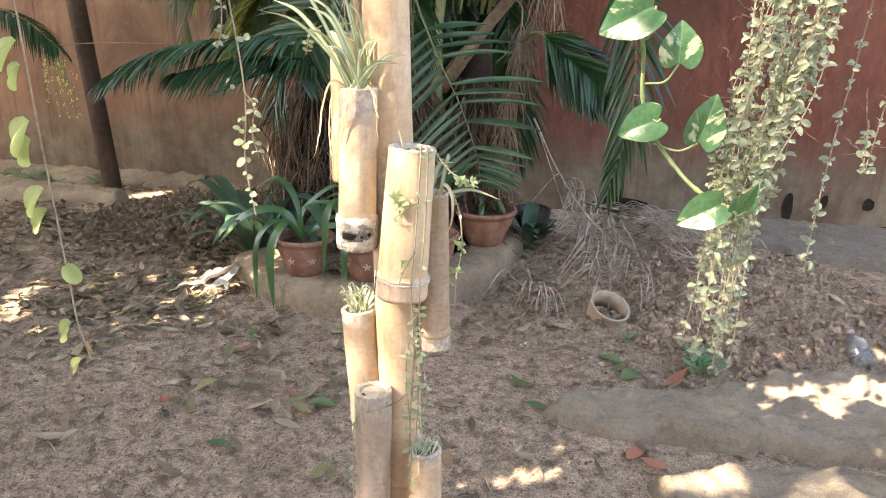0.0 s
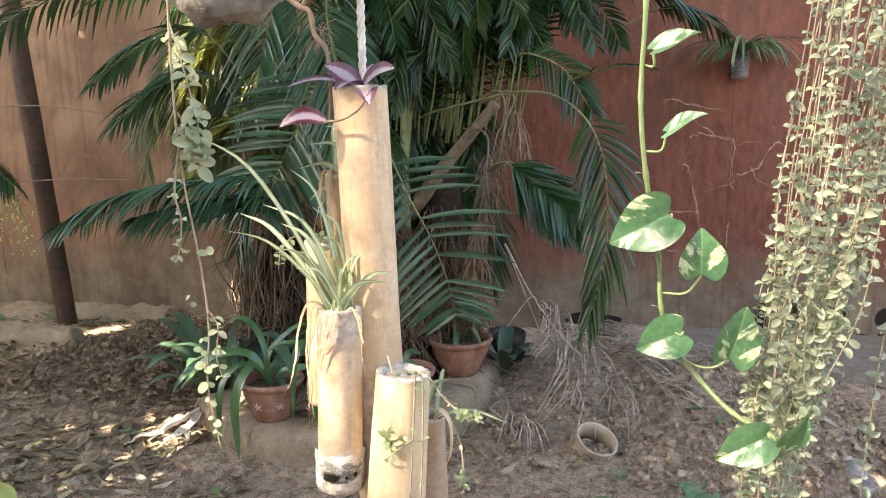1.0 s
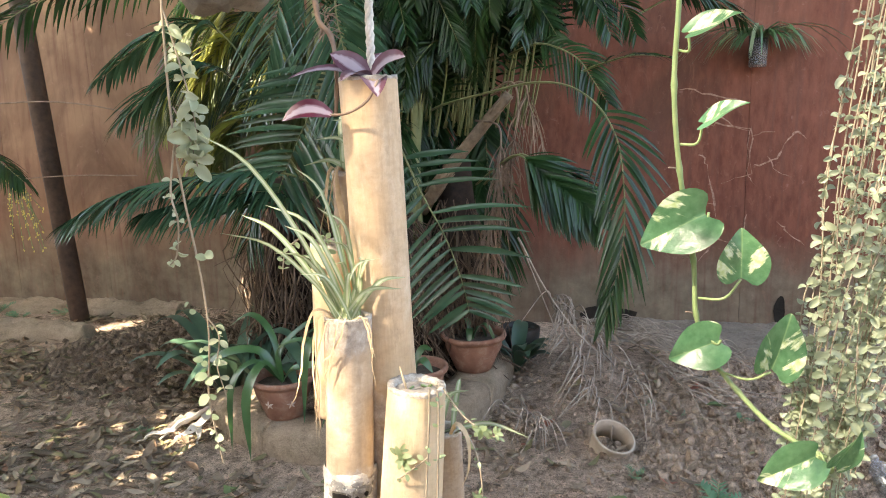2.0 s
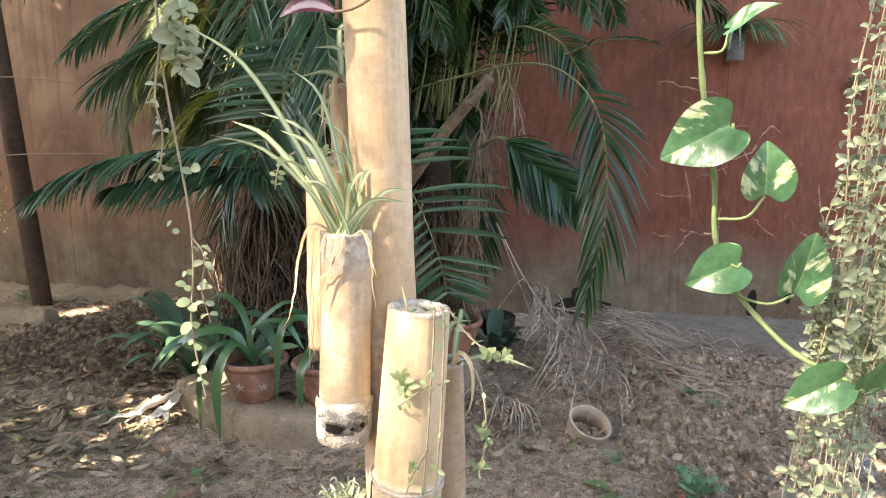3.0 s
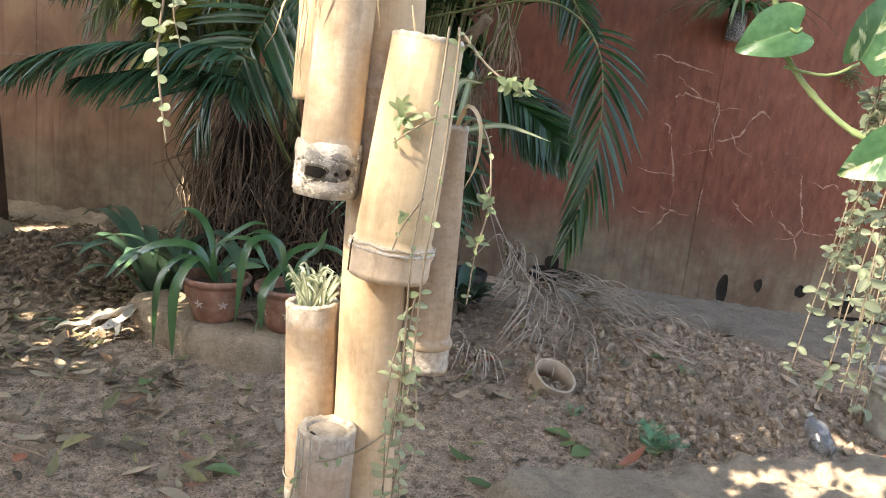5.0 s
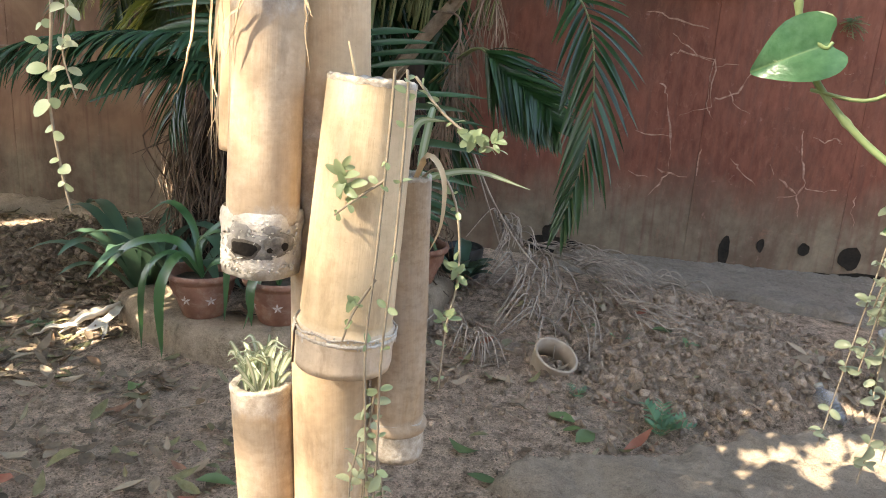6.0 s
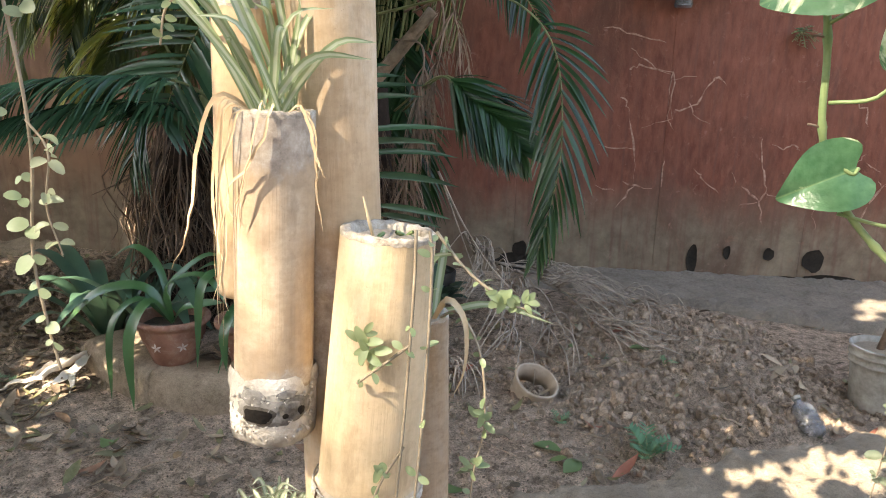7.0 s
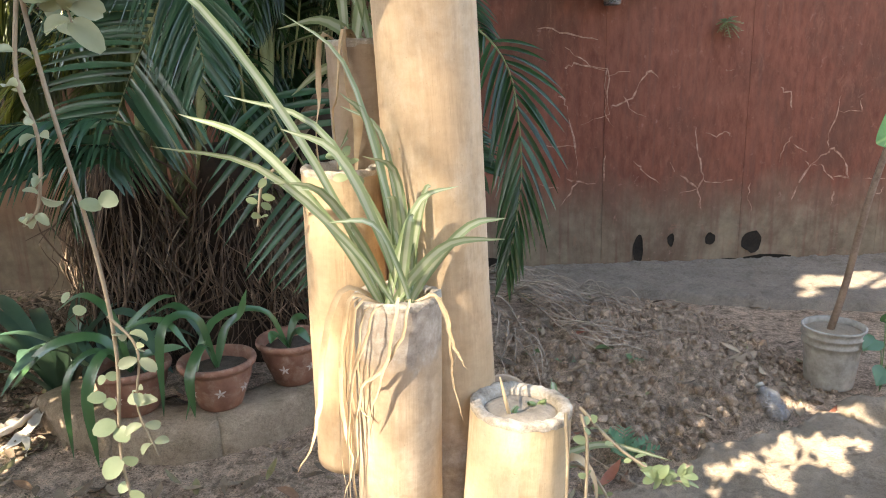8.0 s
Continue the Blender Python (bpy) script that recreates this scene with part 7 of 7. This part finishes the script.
# ---- hanging vines ----
def pothos():
    ob = thing("pothos_vine", "hanging pothos vine with large cream-variegated heart leaves", "vine")
    line = [(0.905, 0.72, 2.9), (0.905, 0.72, 2.3), (0.905, 0.72, 1.985), (0.902, 0.715, 1.86), (0.912, 0.72, 1.76), (0.932, 0.72, 1.65), (0.938, 0.72, 1.58), (0.955, 0.72, 1.53), (0.99, 0.71, 1.485), (1.03, 0.685, 1.45), (1.08, 0.655, 1.43)]
    sh = Shape()
    pts = bezier(line, 90)
    tube(sh, pts, [0.0031 + (0.0010 if k % 9 == 0 else 0) for k in range(91)], 8)
    part("stem", sh, POTHOS_STEM, ob)
    def leaf(root, tip, way, up, L, w):
        base = Vector(tip) - Vector(way).normalized() * L * 0.96
        sh = Shape()
        mid = (Vector(root) + base) / 2 + Vector((0.006, -0.006, -0.01))
        tube(sh, bezier([root, mid, base], 8), 0.0017, 6)
        part("leaf_stalk", sh, POTHOS_STEM, ob)
        part("leaf", heart(L, w, 0.22, 0.14), POTHOS, ob, at=aim(base, way, up))

    leaf((0.906, 0.72, 1.90), (0.967, 0.69, 1.942), (0.78, -0.1, 0.40), (-0.45, -0.60, 0.75), 0.062, 0.036)
    leaf((0.912, 0.72, 1.79), (0.975, 0.68, 1.842), (0.55, -0.35, 0.40), (-0.4, -0.5, 0.8), 0.058, 0.034)
    leaf((0.930, 0.72, 1.66), (0.869, 0.682, 1.674), (-0.85, -0.12, -0.42), (-0.05, -0.96, 0.25), 0.088, 0.074)
    leaf((0.940, 0.72, 1.60), (0.984, 0.69, 1.690), (0.0, -0.1, 0.99), (0.10, -0.98, -0.05), 0.062, 0.062)
    leaf((0.943, 0.72, 1.56), (0.908, 0.705, 1.525), (-0.90, -0.12, -0.36), (-0.05, -0.94, 0.33), 0.068, 0.060)
    leaf((0.960, 0.72, 1.51), (1.044, 0.69, 1.588), (0.28, -0.05, 0.96), (0.18, -0.97, 0.05), 0.076, 0.060)
    leaf((1.075, 0.66, 1.435), (1.003, 0.62, 1.412), (-0.84, -0.12, -0.46), (0.12, -0.90, 0.30), 0.072, 0.052)
    leaf((1.068, 0.66, 1.428), (1.107, 0.62, 1.475), (0.58, -0.1, 0.80), (0.45, -0.85, -0.1), 0.050, 0.036)
    r = random.Random(3)
    for k in (2, 4, 5, 6):
        p = Vector(line[k])
        sh = tube(Shape(), [p, p + Vector((-0.008, -0.002, 0.002)), p + Vector((-0.013, -0.004, r.uniform(-0.002, 0.006)))], 0.0011, 5)
        part("aerial_root", sh, TWIG, ob)


pothos()

BUTTON_LEAF = disc_leaf(0.0150, 0.0108, 5, 0.95, 0.45).mesh("button_leaf", BUTTON)
BUTTON_SMALL = disc_leaf(0.0120, 0.0080, 4, 0.85, 0.35).mesh("button_leaf", BUTTON)
POD_LEAF = disc_leaf(0.062, 0.05, 6, 0.75, 0.2).mesh("pod_leaf", POD)
CREEP_LEAF = disc_leaf(0.0135, 0.0085, 5, 0.2, 0.2).mesh("creeper_leaf", CREEPER)


def strand(ob, pts, radius, n, mesh, r, start=0.0, n_curve=36, size=(0.7, 1.2), joined=None, out=0.75, stem_parent=None, pair=True):
    """A hanging stem with pairs of small leaves along it."""
    line = bezier(pts, n_curve)
    sh = Shape()
    tube(sh, line, [radius * (1 - 0.35 * k / n_curve) for k in range(n_curve + 1)], 5, False)
    stem = part("stem", sh, VINE, ob)
    for i in range(n):
        t = start + (1 - start) * (i + r.uniform(0.2, 0.8)) / n
        k = min(n_curve - 1, int(t * n_curve))
        p = line[k].lerp(line[k + 1], t * n_curve - k)
        a0 = r.uniform(0, 2 * math.pi)
        for side in ((0, math.pi) if joined is None or r.random() < 0.6 else (0, 1.6, 3.1, 4.7)) if pair else (0,):
            a = a0 + side + r.uniform(-0.5, 0.5)
            way = Vector((math.cos(a) * out, math.sin(a) * out, r.uniform(-0.6, 0.55)))
            up = Vector((r.uniform(-0.8, 0.8), r.uniform(-1.2, 0.0), r.uniform(-0.2, 0.9)))
            m = aim(p + way.normalized() * radius, way, up, r.uniform(*size))
            if joined is None:
                part("leaf", mesh, None, stem, at=m)
            else:
                me = mesh
                joined.add([m @ v.co for v in me.vertices], [tuple(f.vertices) for f in me.polygons])
    return stem


def left_vine():
    ob = thing("button_vine", "thin hanging vine with pale round paired leaves", "vine", "hanging button vines")
    r = random.Random(12)
    strand(ob, [(0.285, 0.65, 2.9), (0.282, 0.65, 2.2), (0.272, 0.65, 1.95), (0.275, 0.65, 1.78), (0.296, 0.65, 1.62), (0.300, 0.65, 1.54), (0.292, 0.65, 1.46), (0.298, 0.65, 1.40), (0.306, 0.65, 1.355)], 0.0019, 0, BUTTON_LEAF, r, 0.1, 60)
    big = disc_leaf(0.021, 0.0175, 5, 0.12, 0.2).mesh("leaf", BUTTON_DULL)
    for x, z, s in ((0.290, 1.52, 0.8), (0.288, 1.50, 1.1), (0.292, 1.478, 1.2), (0.293, 1.455, 1.2), (0.294, 1.43, 0.9), (0.298, 1.40, 0.9), (0.302, 1.375, 0.8), (0.274, 1.58, 0.6), (0.306, 1.655, 1.1), (0.278, 1.90, 0.8)):
        for side in (-1, 1):
            if r.random() < 0.15:
                continue
            part("leaf", big, None, ob, at=aim((x, 0.649, z + r.uniform(-0.008, 0.008)), (side, r.uniform(-0.9, 0.5), r.uniform(-0.7, 0.7)), (r.uniform(-0.8, 0.8), -0.8, r.uniform(-0.2, 0.9)), s * r.uniform(0.42, 0.78)))
    strand(ob, [(0.298, 0.65, 1.57), (0.318, 0.645, 1.545), (0.312, 0.645, 1.50), (0.322, 0.645, 1.46)], 0.0012, 7, BUTTON_SMALL, r, 0.1, 16, (0.7, 1.3))
    strand(ob, [(0.276, 0.645, 1.80), (0.268, 0.64, 1.74), (0.275, 0.64, 1.70), (0.268, 0.64, 1.655), (0.255, 0.64, 1.64)], 0.0016, 8, BUTTON_SMALL, r, 0.15, 24)
    strand(ob, [(0.274, 0.65, 1.97), (0.292, 0.65, 1.90), (0.306, 0.65, 1.83), (0.300, 0.65, 1.78)], 0.0013, 15, BUTTON_LEAF, r, 0.05, 24, (0.9, 1.5))
    strand(ob, [(0.276, 0.65, 1.85), (0.296, 0.65, 1.81), (0.305, 0.65, 1.77)], 0.0012, 10, BUTTON_LEAF, r, 0.2, 16, (1.0, 1.6))


left_vine()


def pod_vine():
    ob = thing("pod_vine", "thin hanging vine with large sunlit yellow-green leaves", "vine")
    r = random.Random(14)
    line = [(-0.345, 0.85, 2.9), (-0.342, 0.85, 2.0), (-0.338, 0.85, 1.70), (-0.330, 0.85, 1.45), (-0.322, 0.85, 1.30), (-0.312, 0.85, 1.1), (-0.305, 0.85, 0.98), (-0.285, 0.85, 0.90), (-0.30, 0.85, 0.88)]
    sh = Shape()
    tube(sh, bezier(line, 60), 0.0022, 6)
    stem = part("stem", sh, VINE, ob)
    for z, x, side, s in ((1.63, -0.345, -1, 1.2), (1.58, -0.345, -1, 1.0), (1.46, -0.345, -1, 1.5), (1.42, -0.35, -1, 1.2), (1.31, -0.335, -1, 1.2), (1.26, -0.335, -1, 1.0), (1.13, -0.318, 1, 0.8), (0.985, -0.318, -1, 1.0), (0.89, -0.305, -1, 0.7)):
        way = Vector((side * 0.55, r.uniform(-0.4, 0.2), -0.75))
        part("leaf", POD_LEAF, None, stem, at=aim((x + side * 0.004, 0.848, z), way, (side * 0.5, -0.8, 0.5), s))
    part("leaf", disc_leaf(0.03, 0.012, 5, 0.4).mesh("leaf", SPIDER_DRY), None, stem, "withered orange leaf", at=aim((-0.285, 0.85, 0.94), (0.1, 0, -1), (0, -1, 0)))


pod_vine()


def curtain():
    ob = thing("button_curtain", "dense hanging curtain of pale button-leaved trailing vines", "vine", "hanging button vines")
    r = random.Random(33)
    joined = Shape()
    for i in range(34):
        u = i / 33
        x = 1.10 + 0.105 * u + r.uniform(-0.012, 0.012)
        y = 0.70 + r.uniform(-0.06, 0.06)
        foot = r.choice((1.16, 1.2, 1.3, 1.18, 1.4, 1.25, 1.5))
        low = 1.045 + 0.065 * u + r.uniform(-0.012, 0.012)
        wob = lambda: r.uniform(-0.016, 0.016)
        pts = [(x + 0.05, y, 2.7), (x + 0.035 + wob(), y, 2.3), (x + 0.012 + wob(), y, 2.0), (x + (low - x) * 0.22 + wob(), y + wob(), 1.75), (x + (low - x) * 0.5 + wob(), y, 1.6), (x + (low - x) * 0.8 + wob(), y + wob(), 1.45), (low, y, foot)]
        strand(ob, pts, 0.0011, int((2.1 - foot) * 40), BUTTON_LEAF if u > 0.5 or r.random() < 0.35 else BUTTON_SMALL, r, 0.32, 36, (0.35, 0.92), None if i % 9 == 0 else joined)
    for x, y, foot in ((1.225, 0.72, 1.33), (1.27, 0.70, 1.55), (1.37, 0.72, 1.34)):
        strand(ob, [(x + 0.03, y, 2.7), (x + 0.02, y, 2.1), (x + 0.005, y, 1.75), (x - 0.015, y, 1.5), (x - 0.022, y, foot)], 0.0015, 22, BUTTON_LEAF, r, 0.35, 36, (0.4, 1.0), joined)
    lv = part("leaves", joined, BUTTON_MESH, ob, "small pale rounded leaves")
    lv["kind"] = "stuff"


curtain()


def cup_vines():
    ob = thing("cup_creeper", "fine creeper with small green leaves trailing over bamboo cups", "vine")
    r = random.Random(41)
    strand(ob, [(0.632, 0.60, 1.505), (0.635, 0.592, 1.48), (0.632, 0.590, 1.38), (0.625, 0.586, 1.27), (0.622, 0.60, 1.18), (0.617, 0.61, 1.08), (0.612, 0.61, 0.98)], 0.0014, 14, CREEP_LEAF, r, 0.05, 24, (0.4, 0.85))
    strand(ob, [(0.622, 0.602, 1.505), (0.622, 0.594, 1.46), (0.617, 0.588, 1.36), (0.612, 0.584, 1.28), (0.612, 0.60, 1.16), (0.606, 0.61, 1.06)], 0.0014, 3, CREEP_LEAF, r, 0.05, 24, (0.4, 0.85))
    strand(ob, [(0.635, 0.62, 1.50), (0.66, 0.605, 1.475), (0.69, 0.60, 1.455), (0.705, 0.60, 1.45)], 0.0014, 9, CREEP_LEAF, r, 0.05, 24, (0.4, 0.85))
    strand(ob, [(0.630, 0.69, 1.408), (0.650, 0.672, 1.420), (0.670, 0.658, 1.39), (0.676, 0.655, 1.33), (0.668, 0.655, 1.28), (0.665, 0.655, 1.22)], 0.0014, 9, CREEP_LEAF, r, 0.05, 24, (0.4, 0.85))
    strand(ob, [(0.62, 0.592, 1.42), (0.60, 0.586, 1.405), (0.582, 0.586, 1.39)], 0.0014, 4, CREEP_LEAF, r, 0.05, 24, (0.4, 0.85))
    strand(ob, [(0.617, 0.588, 1.34), (0.60, 0.584, 1.31), (0.592, 0.584, 1.285)], 0.0014, 2, CREEP_LEAF, r, 0.05, 24, (0.4, 0.85))
    strand(ob, [(0.612, 0.61, 1.09), (0.58, 0.6, 1.06), (0.55, 0.59, 1.045), (0.53, 0.585, 1.04)], 0.0014, 4, CREEP_LEAF, r, 0.05, 24, (0.4, 0.85))
    strand(ob, [(0.52, 0.60, 1.04), (0.505, 0.588, 1.0), (0.503, 0.586, 0.9), (0.50, 0.586, 0.8)], 0.0014, 12, CREEP_LEAF, r, 0.05, 24, (0.4, 0.85))
    strand(ob, [(0.43, 0.68, 1.675), (0.415, 0.665, 1.66), (0.41, 0.66, 1.63)], 0.0014, 6, CREEP_LEAF, r, 0.05, 24, (0.4, 0.85))
    strand(ob, [(0.47, 0.67, 1.675), (0.475, 0.655, 1.68), (0.48, 0.65, 1.66)], 0.0014, 5, CREEP_LEAF, r, 0.05, 24, (0.4, 0.85))
    pale = disc_leaf(0.015, 0.0085, 5, 0.35, 0.3).mesh("leaf", BUTTON)
    for pts, n in (([(0.618, 0.600, 1.24), (0.612, 0.602, 1.18), (0.606, 0.604, 1.08), (0.602, 0.606, 0.98), (0.600, 0.606, 0.84)], 20), ([(0.610, 0.602, 1.20), (0.615, 0.605, 1.12), (0.618, 0.606, 1.05), (0.622, 0.606, 1.0)], 9),
                   ([(0.606, 0.600, 1.19), (0.598, 0.600, 1.13), (0.604, 0.602, 1.02), (0.608, 0.606, 0.90)], 11), ([(0.622, 0.604, 1.17), (0.630, 0.604, 1.12), (0.634, 0.606, 1.05)], 5)):
        strand(ob, pts, 0.0011, n, pale, r, 0.05, 24, (0.5, 1.1))
    sprig = disc_leaf(0.017, 0.0085, 5, 0.3, 0.25).mesh("leaf", CREEPER)
    for x, y, z, n, size in ((0.590, 0.590, 1.416, 9, 1.1), (0.586, 0.590, 1.428, 4, 0.8), (0.599, 0.588, 1.322, 3, 0.8), (0.700, 0.60, 1.453, 7, 0.9), (0.684, 0.60, 1.458, 6, 0.9), (0.672, 0.655, 1.335, 6, 0.9), (0.667, 0.655, 1.29, 5, 0.8)):
        for m in range(n):
            a = m * 2.4 + r.uniform(-0.4, 0.4)
            way = Vector((math.cos(a), r.uniform(-0.8, 0.1), math.sin(a) + r.uniform(-0.2, 0.3)))
            part("leaf", sprig, None, ob, at=aim((x + r.uniform(-0.004, 0.004), y, z + r.uniform(-0.006, 0.006)), way, (r.uniform(-0.6, 0.6), -0.9, r.uniform(-0.1, 0.8)), size * r.uniform(0.45, 0.95)))


cup_vines()
stick = Shape()
tube(stick, [(0.587, 0.628, 1.487), (0.583, 0.625, 1.505), (0.579, 0.622, 1.524)], [0.0013, 0.0016, 0.0006], 6)
solid("dry_stick", stick, SPIDER_DRY, "short straw-coloured stick standing in a cup", "stick")
curl = blade(Shape(), bezier([(0.625, 0.685, 1.405), (0.640, 0.668, 1.432), (0.655, 0.662, 1.415), (0.656, 0.660, 1.375), (0.646, 0.662, 1.345)], 16), swell(16, 0.0036, 0.08, 0.5, 0.4), 0.5, (0.5, -0.8, 0.4), 0.8)
solid("curled_leaf", curl, SPIDER_DRY, "withered yellow leaf curling over a cup's mouth", "leaf")
weed((0.588, 0.628, 1.489), 4, 0.015, 21, "tiny green seedlings in the dry soil of a cup", "seedling")
weed((0.608, 0.645, 1.489), 3, 0.013, 22, "tiny green seedlings in the dry soil of a cup", "seedling")


# ---- unseen tree added to shade the garden ----
THIN = [  # where unseen fine leaflets are added to dim the sun: places and radii
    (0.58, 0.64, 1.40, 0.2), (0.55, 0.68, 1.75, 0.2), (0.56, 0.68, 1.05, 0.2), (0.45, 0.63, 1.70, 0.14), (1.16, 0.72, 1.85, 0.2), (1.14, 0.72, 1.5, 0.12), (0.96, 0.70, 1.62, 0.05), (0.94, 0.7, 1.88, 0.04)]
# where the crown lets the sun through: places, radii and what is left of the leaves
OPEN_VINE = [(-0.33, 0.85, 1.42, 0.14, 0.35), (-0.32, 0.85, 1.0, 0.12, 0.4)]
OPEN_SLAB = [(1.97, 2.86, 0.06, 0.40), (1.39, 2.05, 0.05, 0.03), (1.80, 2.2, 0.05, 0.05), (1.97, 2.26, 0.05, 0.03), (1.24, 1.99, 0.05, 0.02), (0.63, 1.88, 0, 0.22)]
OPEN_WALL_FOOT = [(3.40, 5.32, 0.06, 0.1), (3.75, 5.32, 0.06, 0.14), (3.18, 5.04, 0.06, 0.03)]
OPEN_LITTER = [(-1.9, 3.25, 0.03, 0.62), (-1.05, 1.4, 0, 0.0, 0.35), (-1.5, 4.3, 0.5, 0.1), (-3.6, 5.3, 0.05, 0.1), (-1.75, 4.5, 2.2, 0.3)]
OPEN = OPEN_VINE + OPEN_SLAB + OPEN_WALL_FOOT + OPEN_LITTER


def shade_tree():
    ob = thing("shade_tree", "broad leafy tree added unseen behind the viewer to shade the garden", "tree")
    sh = Shape()
    foot, fork = Vector((-7.2, -4.4, 0)), Vector((-6.9, -4.0, 5.2))
    tube(sh, bezier([foot, foot.lerp(fork, 0.5) + Vector((0.15, 0, 0)), fork], 16), [0.26 - 0.006 * k for k in range(17)], 14)
    part("trunk", sh, BARK, ob)
    r = random.Random(61)
    for k in range(12):
        a = k * 0.53 + 0.2
        end = Vector((-5.2 + 6.0 * math.cos(a) * r.uniform(0.6, 1), -1.8 + 4.0 * math.sin(a) * r.uniform(0.6, 1), r.uniform(7.6, 8.6)))
        sh = Shape()
        tube(sh, bezier([fork - Vector((0, 0, 0.2)), fork.lerp(end, 0.4) + Vector((0, 0, 0.7)), end], 14), [0.11 - 0.0068 * j for j in range(15)], 8)
        part("limb", sh, BARK, ob)
    sh = Shape()
    for i in range(96000):
        p = Vector((r.uniform(-12.2, 2.2), r.uniform(-6.6, 3.0), r.uniform(7.2, 8.8))) if i < 84000 else Vector((r.uniform(-5.5, 1.5), r.uniform(-0.8, 3.0), r.uniform(7.2, 8.8)))
        a, L = r.uniform(0, 2 * math.pi), r.uniform(0.14, 0.24)
        way = Vector((math.cos(a), math.sin(a), r.uniform(-0.5, 0.2))).normalized()
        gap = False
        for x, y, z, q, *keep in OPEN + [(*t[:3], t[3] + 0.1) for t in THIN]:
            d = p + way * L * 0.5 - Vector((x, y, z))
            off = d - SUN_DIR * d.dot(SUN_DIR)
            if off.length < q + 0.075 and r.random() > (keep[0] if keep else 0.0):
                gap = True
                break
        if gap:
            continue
        d = way
        blade(sh, [p, p + d * L * 0.45, p + d * L], [0.014, 0.065, 0.006], 0.15, (r.uniform(-0.5, 0.5), r.uniform(-0.5, 0.5), 1))
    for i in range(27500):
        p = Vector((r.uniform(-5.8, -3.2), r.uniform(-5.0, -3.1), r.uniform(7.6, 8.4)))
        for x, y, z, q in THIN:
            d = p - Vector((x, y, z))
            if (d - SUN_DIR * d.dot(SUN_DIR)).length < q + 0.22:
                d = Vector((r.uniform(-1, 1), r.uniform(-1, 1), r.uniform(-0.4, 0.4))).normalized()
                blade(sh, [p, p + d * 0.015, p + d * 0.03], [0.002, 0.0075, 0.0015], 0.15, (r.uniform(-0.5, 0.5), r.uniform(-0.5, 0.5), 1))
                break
    for i in range(7000):  # the added crown goes on over the palms, to the north-west, cutting sky light
        p = Vector((r.uniform(-10.0, 0.6), r.uniform(3.0, 7.5), r.uniform(6.4, 8.6)))
        a, L = r.uniform(0, 2 * math.pi), r.uniform(0.16, 0.26)
        d = Vector((math.cos(a), math.sin(a), r.uniform(-0.5, 0.2))).normalized()
        blade(sh, [p, p + d * L * 0.45, p + d * L], [0.014, 0.07, 0.006], 0.15, (r.uniform(-0.5, 0.5), r.uniform(-0.5, 0.5), 1))
    # unseen low boughs whose gaps shape the patches of sun: place, radius, gaps (x, y, radius)
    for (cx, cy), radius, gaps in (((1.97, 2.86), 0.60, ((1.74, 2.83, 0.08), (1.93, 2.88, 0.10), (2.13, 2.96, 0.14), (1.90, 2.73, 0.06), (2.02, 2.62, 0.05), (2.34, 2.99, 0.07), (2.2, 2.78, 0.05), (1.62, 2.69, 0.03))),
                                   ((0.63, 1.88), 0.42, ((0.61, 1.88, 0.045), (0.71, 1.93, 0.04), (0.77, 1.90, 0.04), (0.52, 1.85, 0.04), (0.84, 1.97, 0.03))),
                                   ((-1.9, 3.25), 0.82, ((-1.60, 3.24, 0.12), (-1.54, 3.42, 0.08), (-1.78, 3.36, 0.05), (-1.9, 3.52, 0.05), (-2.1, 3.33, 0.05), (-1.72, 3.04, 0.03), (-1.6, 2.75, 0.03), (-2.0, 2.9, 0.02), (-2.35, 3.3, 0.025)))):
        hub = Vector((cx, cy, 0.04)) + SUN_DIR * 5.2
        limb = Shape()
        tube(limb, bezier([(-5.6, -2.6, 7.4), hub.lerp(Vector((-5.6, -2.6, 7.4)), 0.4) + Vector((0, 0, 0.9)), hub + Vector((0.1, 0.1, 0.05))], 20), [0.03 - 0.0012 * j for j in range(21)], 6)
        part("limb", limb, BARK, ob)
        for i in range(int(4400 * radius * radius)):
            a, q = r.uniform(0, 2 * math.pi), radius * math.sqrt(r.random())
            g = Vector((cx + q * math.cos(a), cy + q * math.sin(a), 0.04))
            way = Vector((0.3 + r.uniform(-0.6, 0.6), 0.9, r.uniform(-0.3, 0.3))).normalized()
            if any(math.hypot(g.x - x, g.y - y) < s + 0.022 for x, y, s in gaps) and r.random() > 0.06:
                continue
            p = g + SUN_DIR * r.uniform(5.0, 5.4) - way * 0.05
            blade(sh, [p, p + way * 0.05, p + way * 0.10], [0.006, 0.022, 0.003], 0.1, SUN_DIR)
    part("crown", sh, CROWN, ob, "crown of many small green leaves")["kind"] = "stuff"


shade_tree()
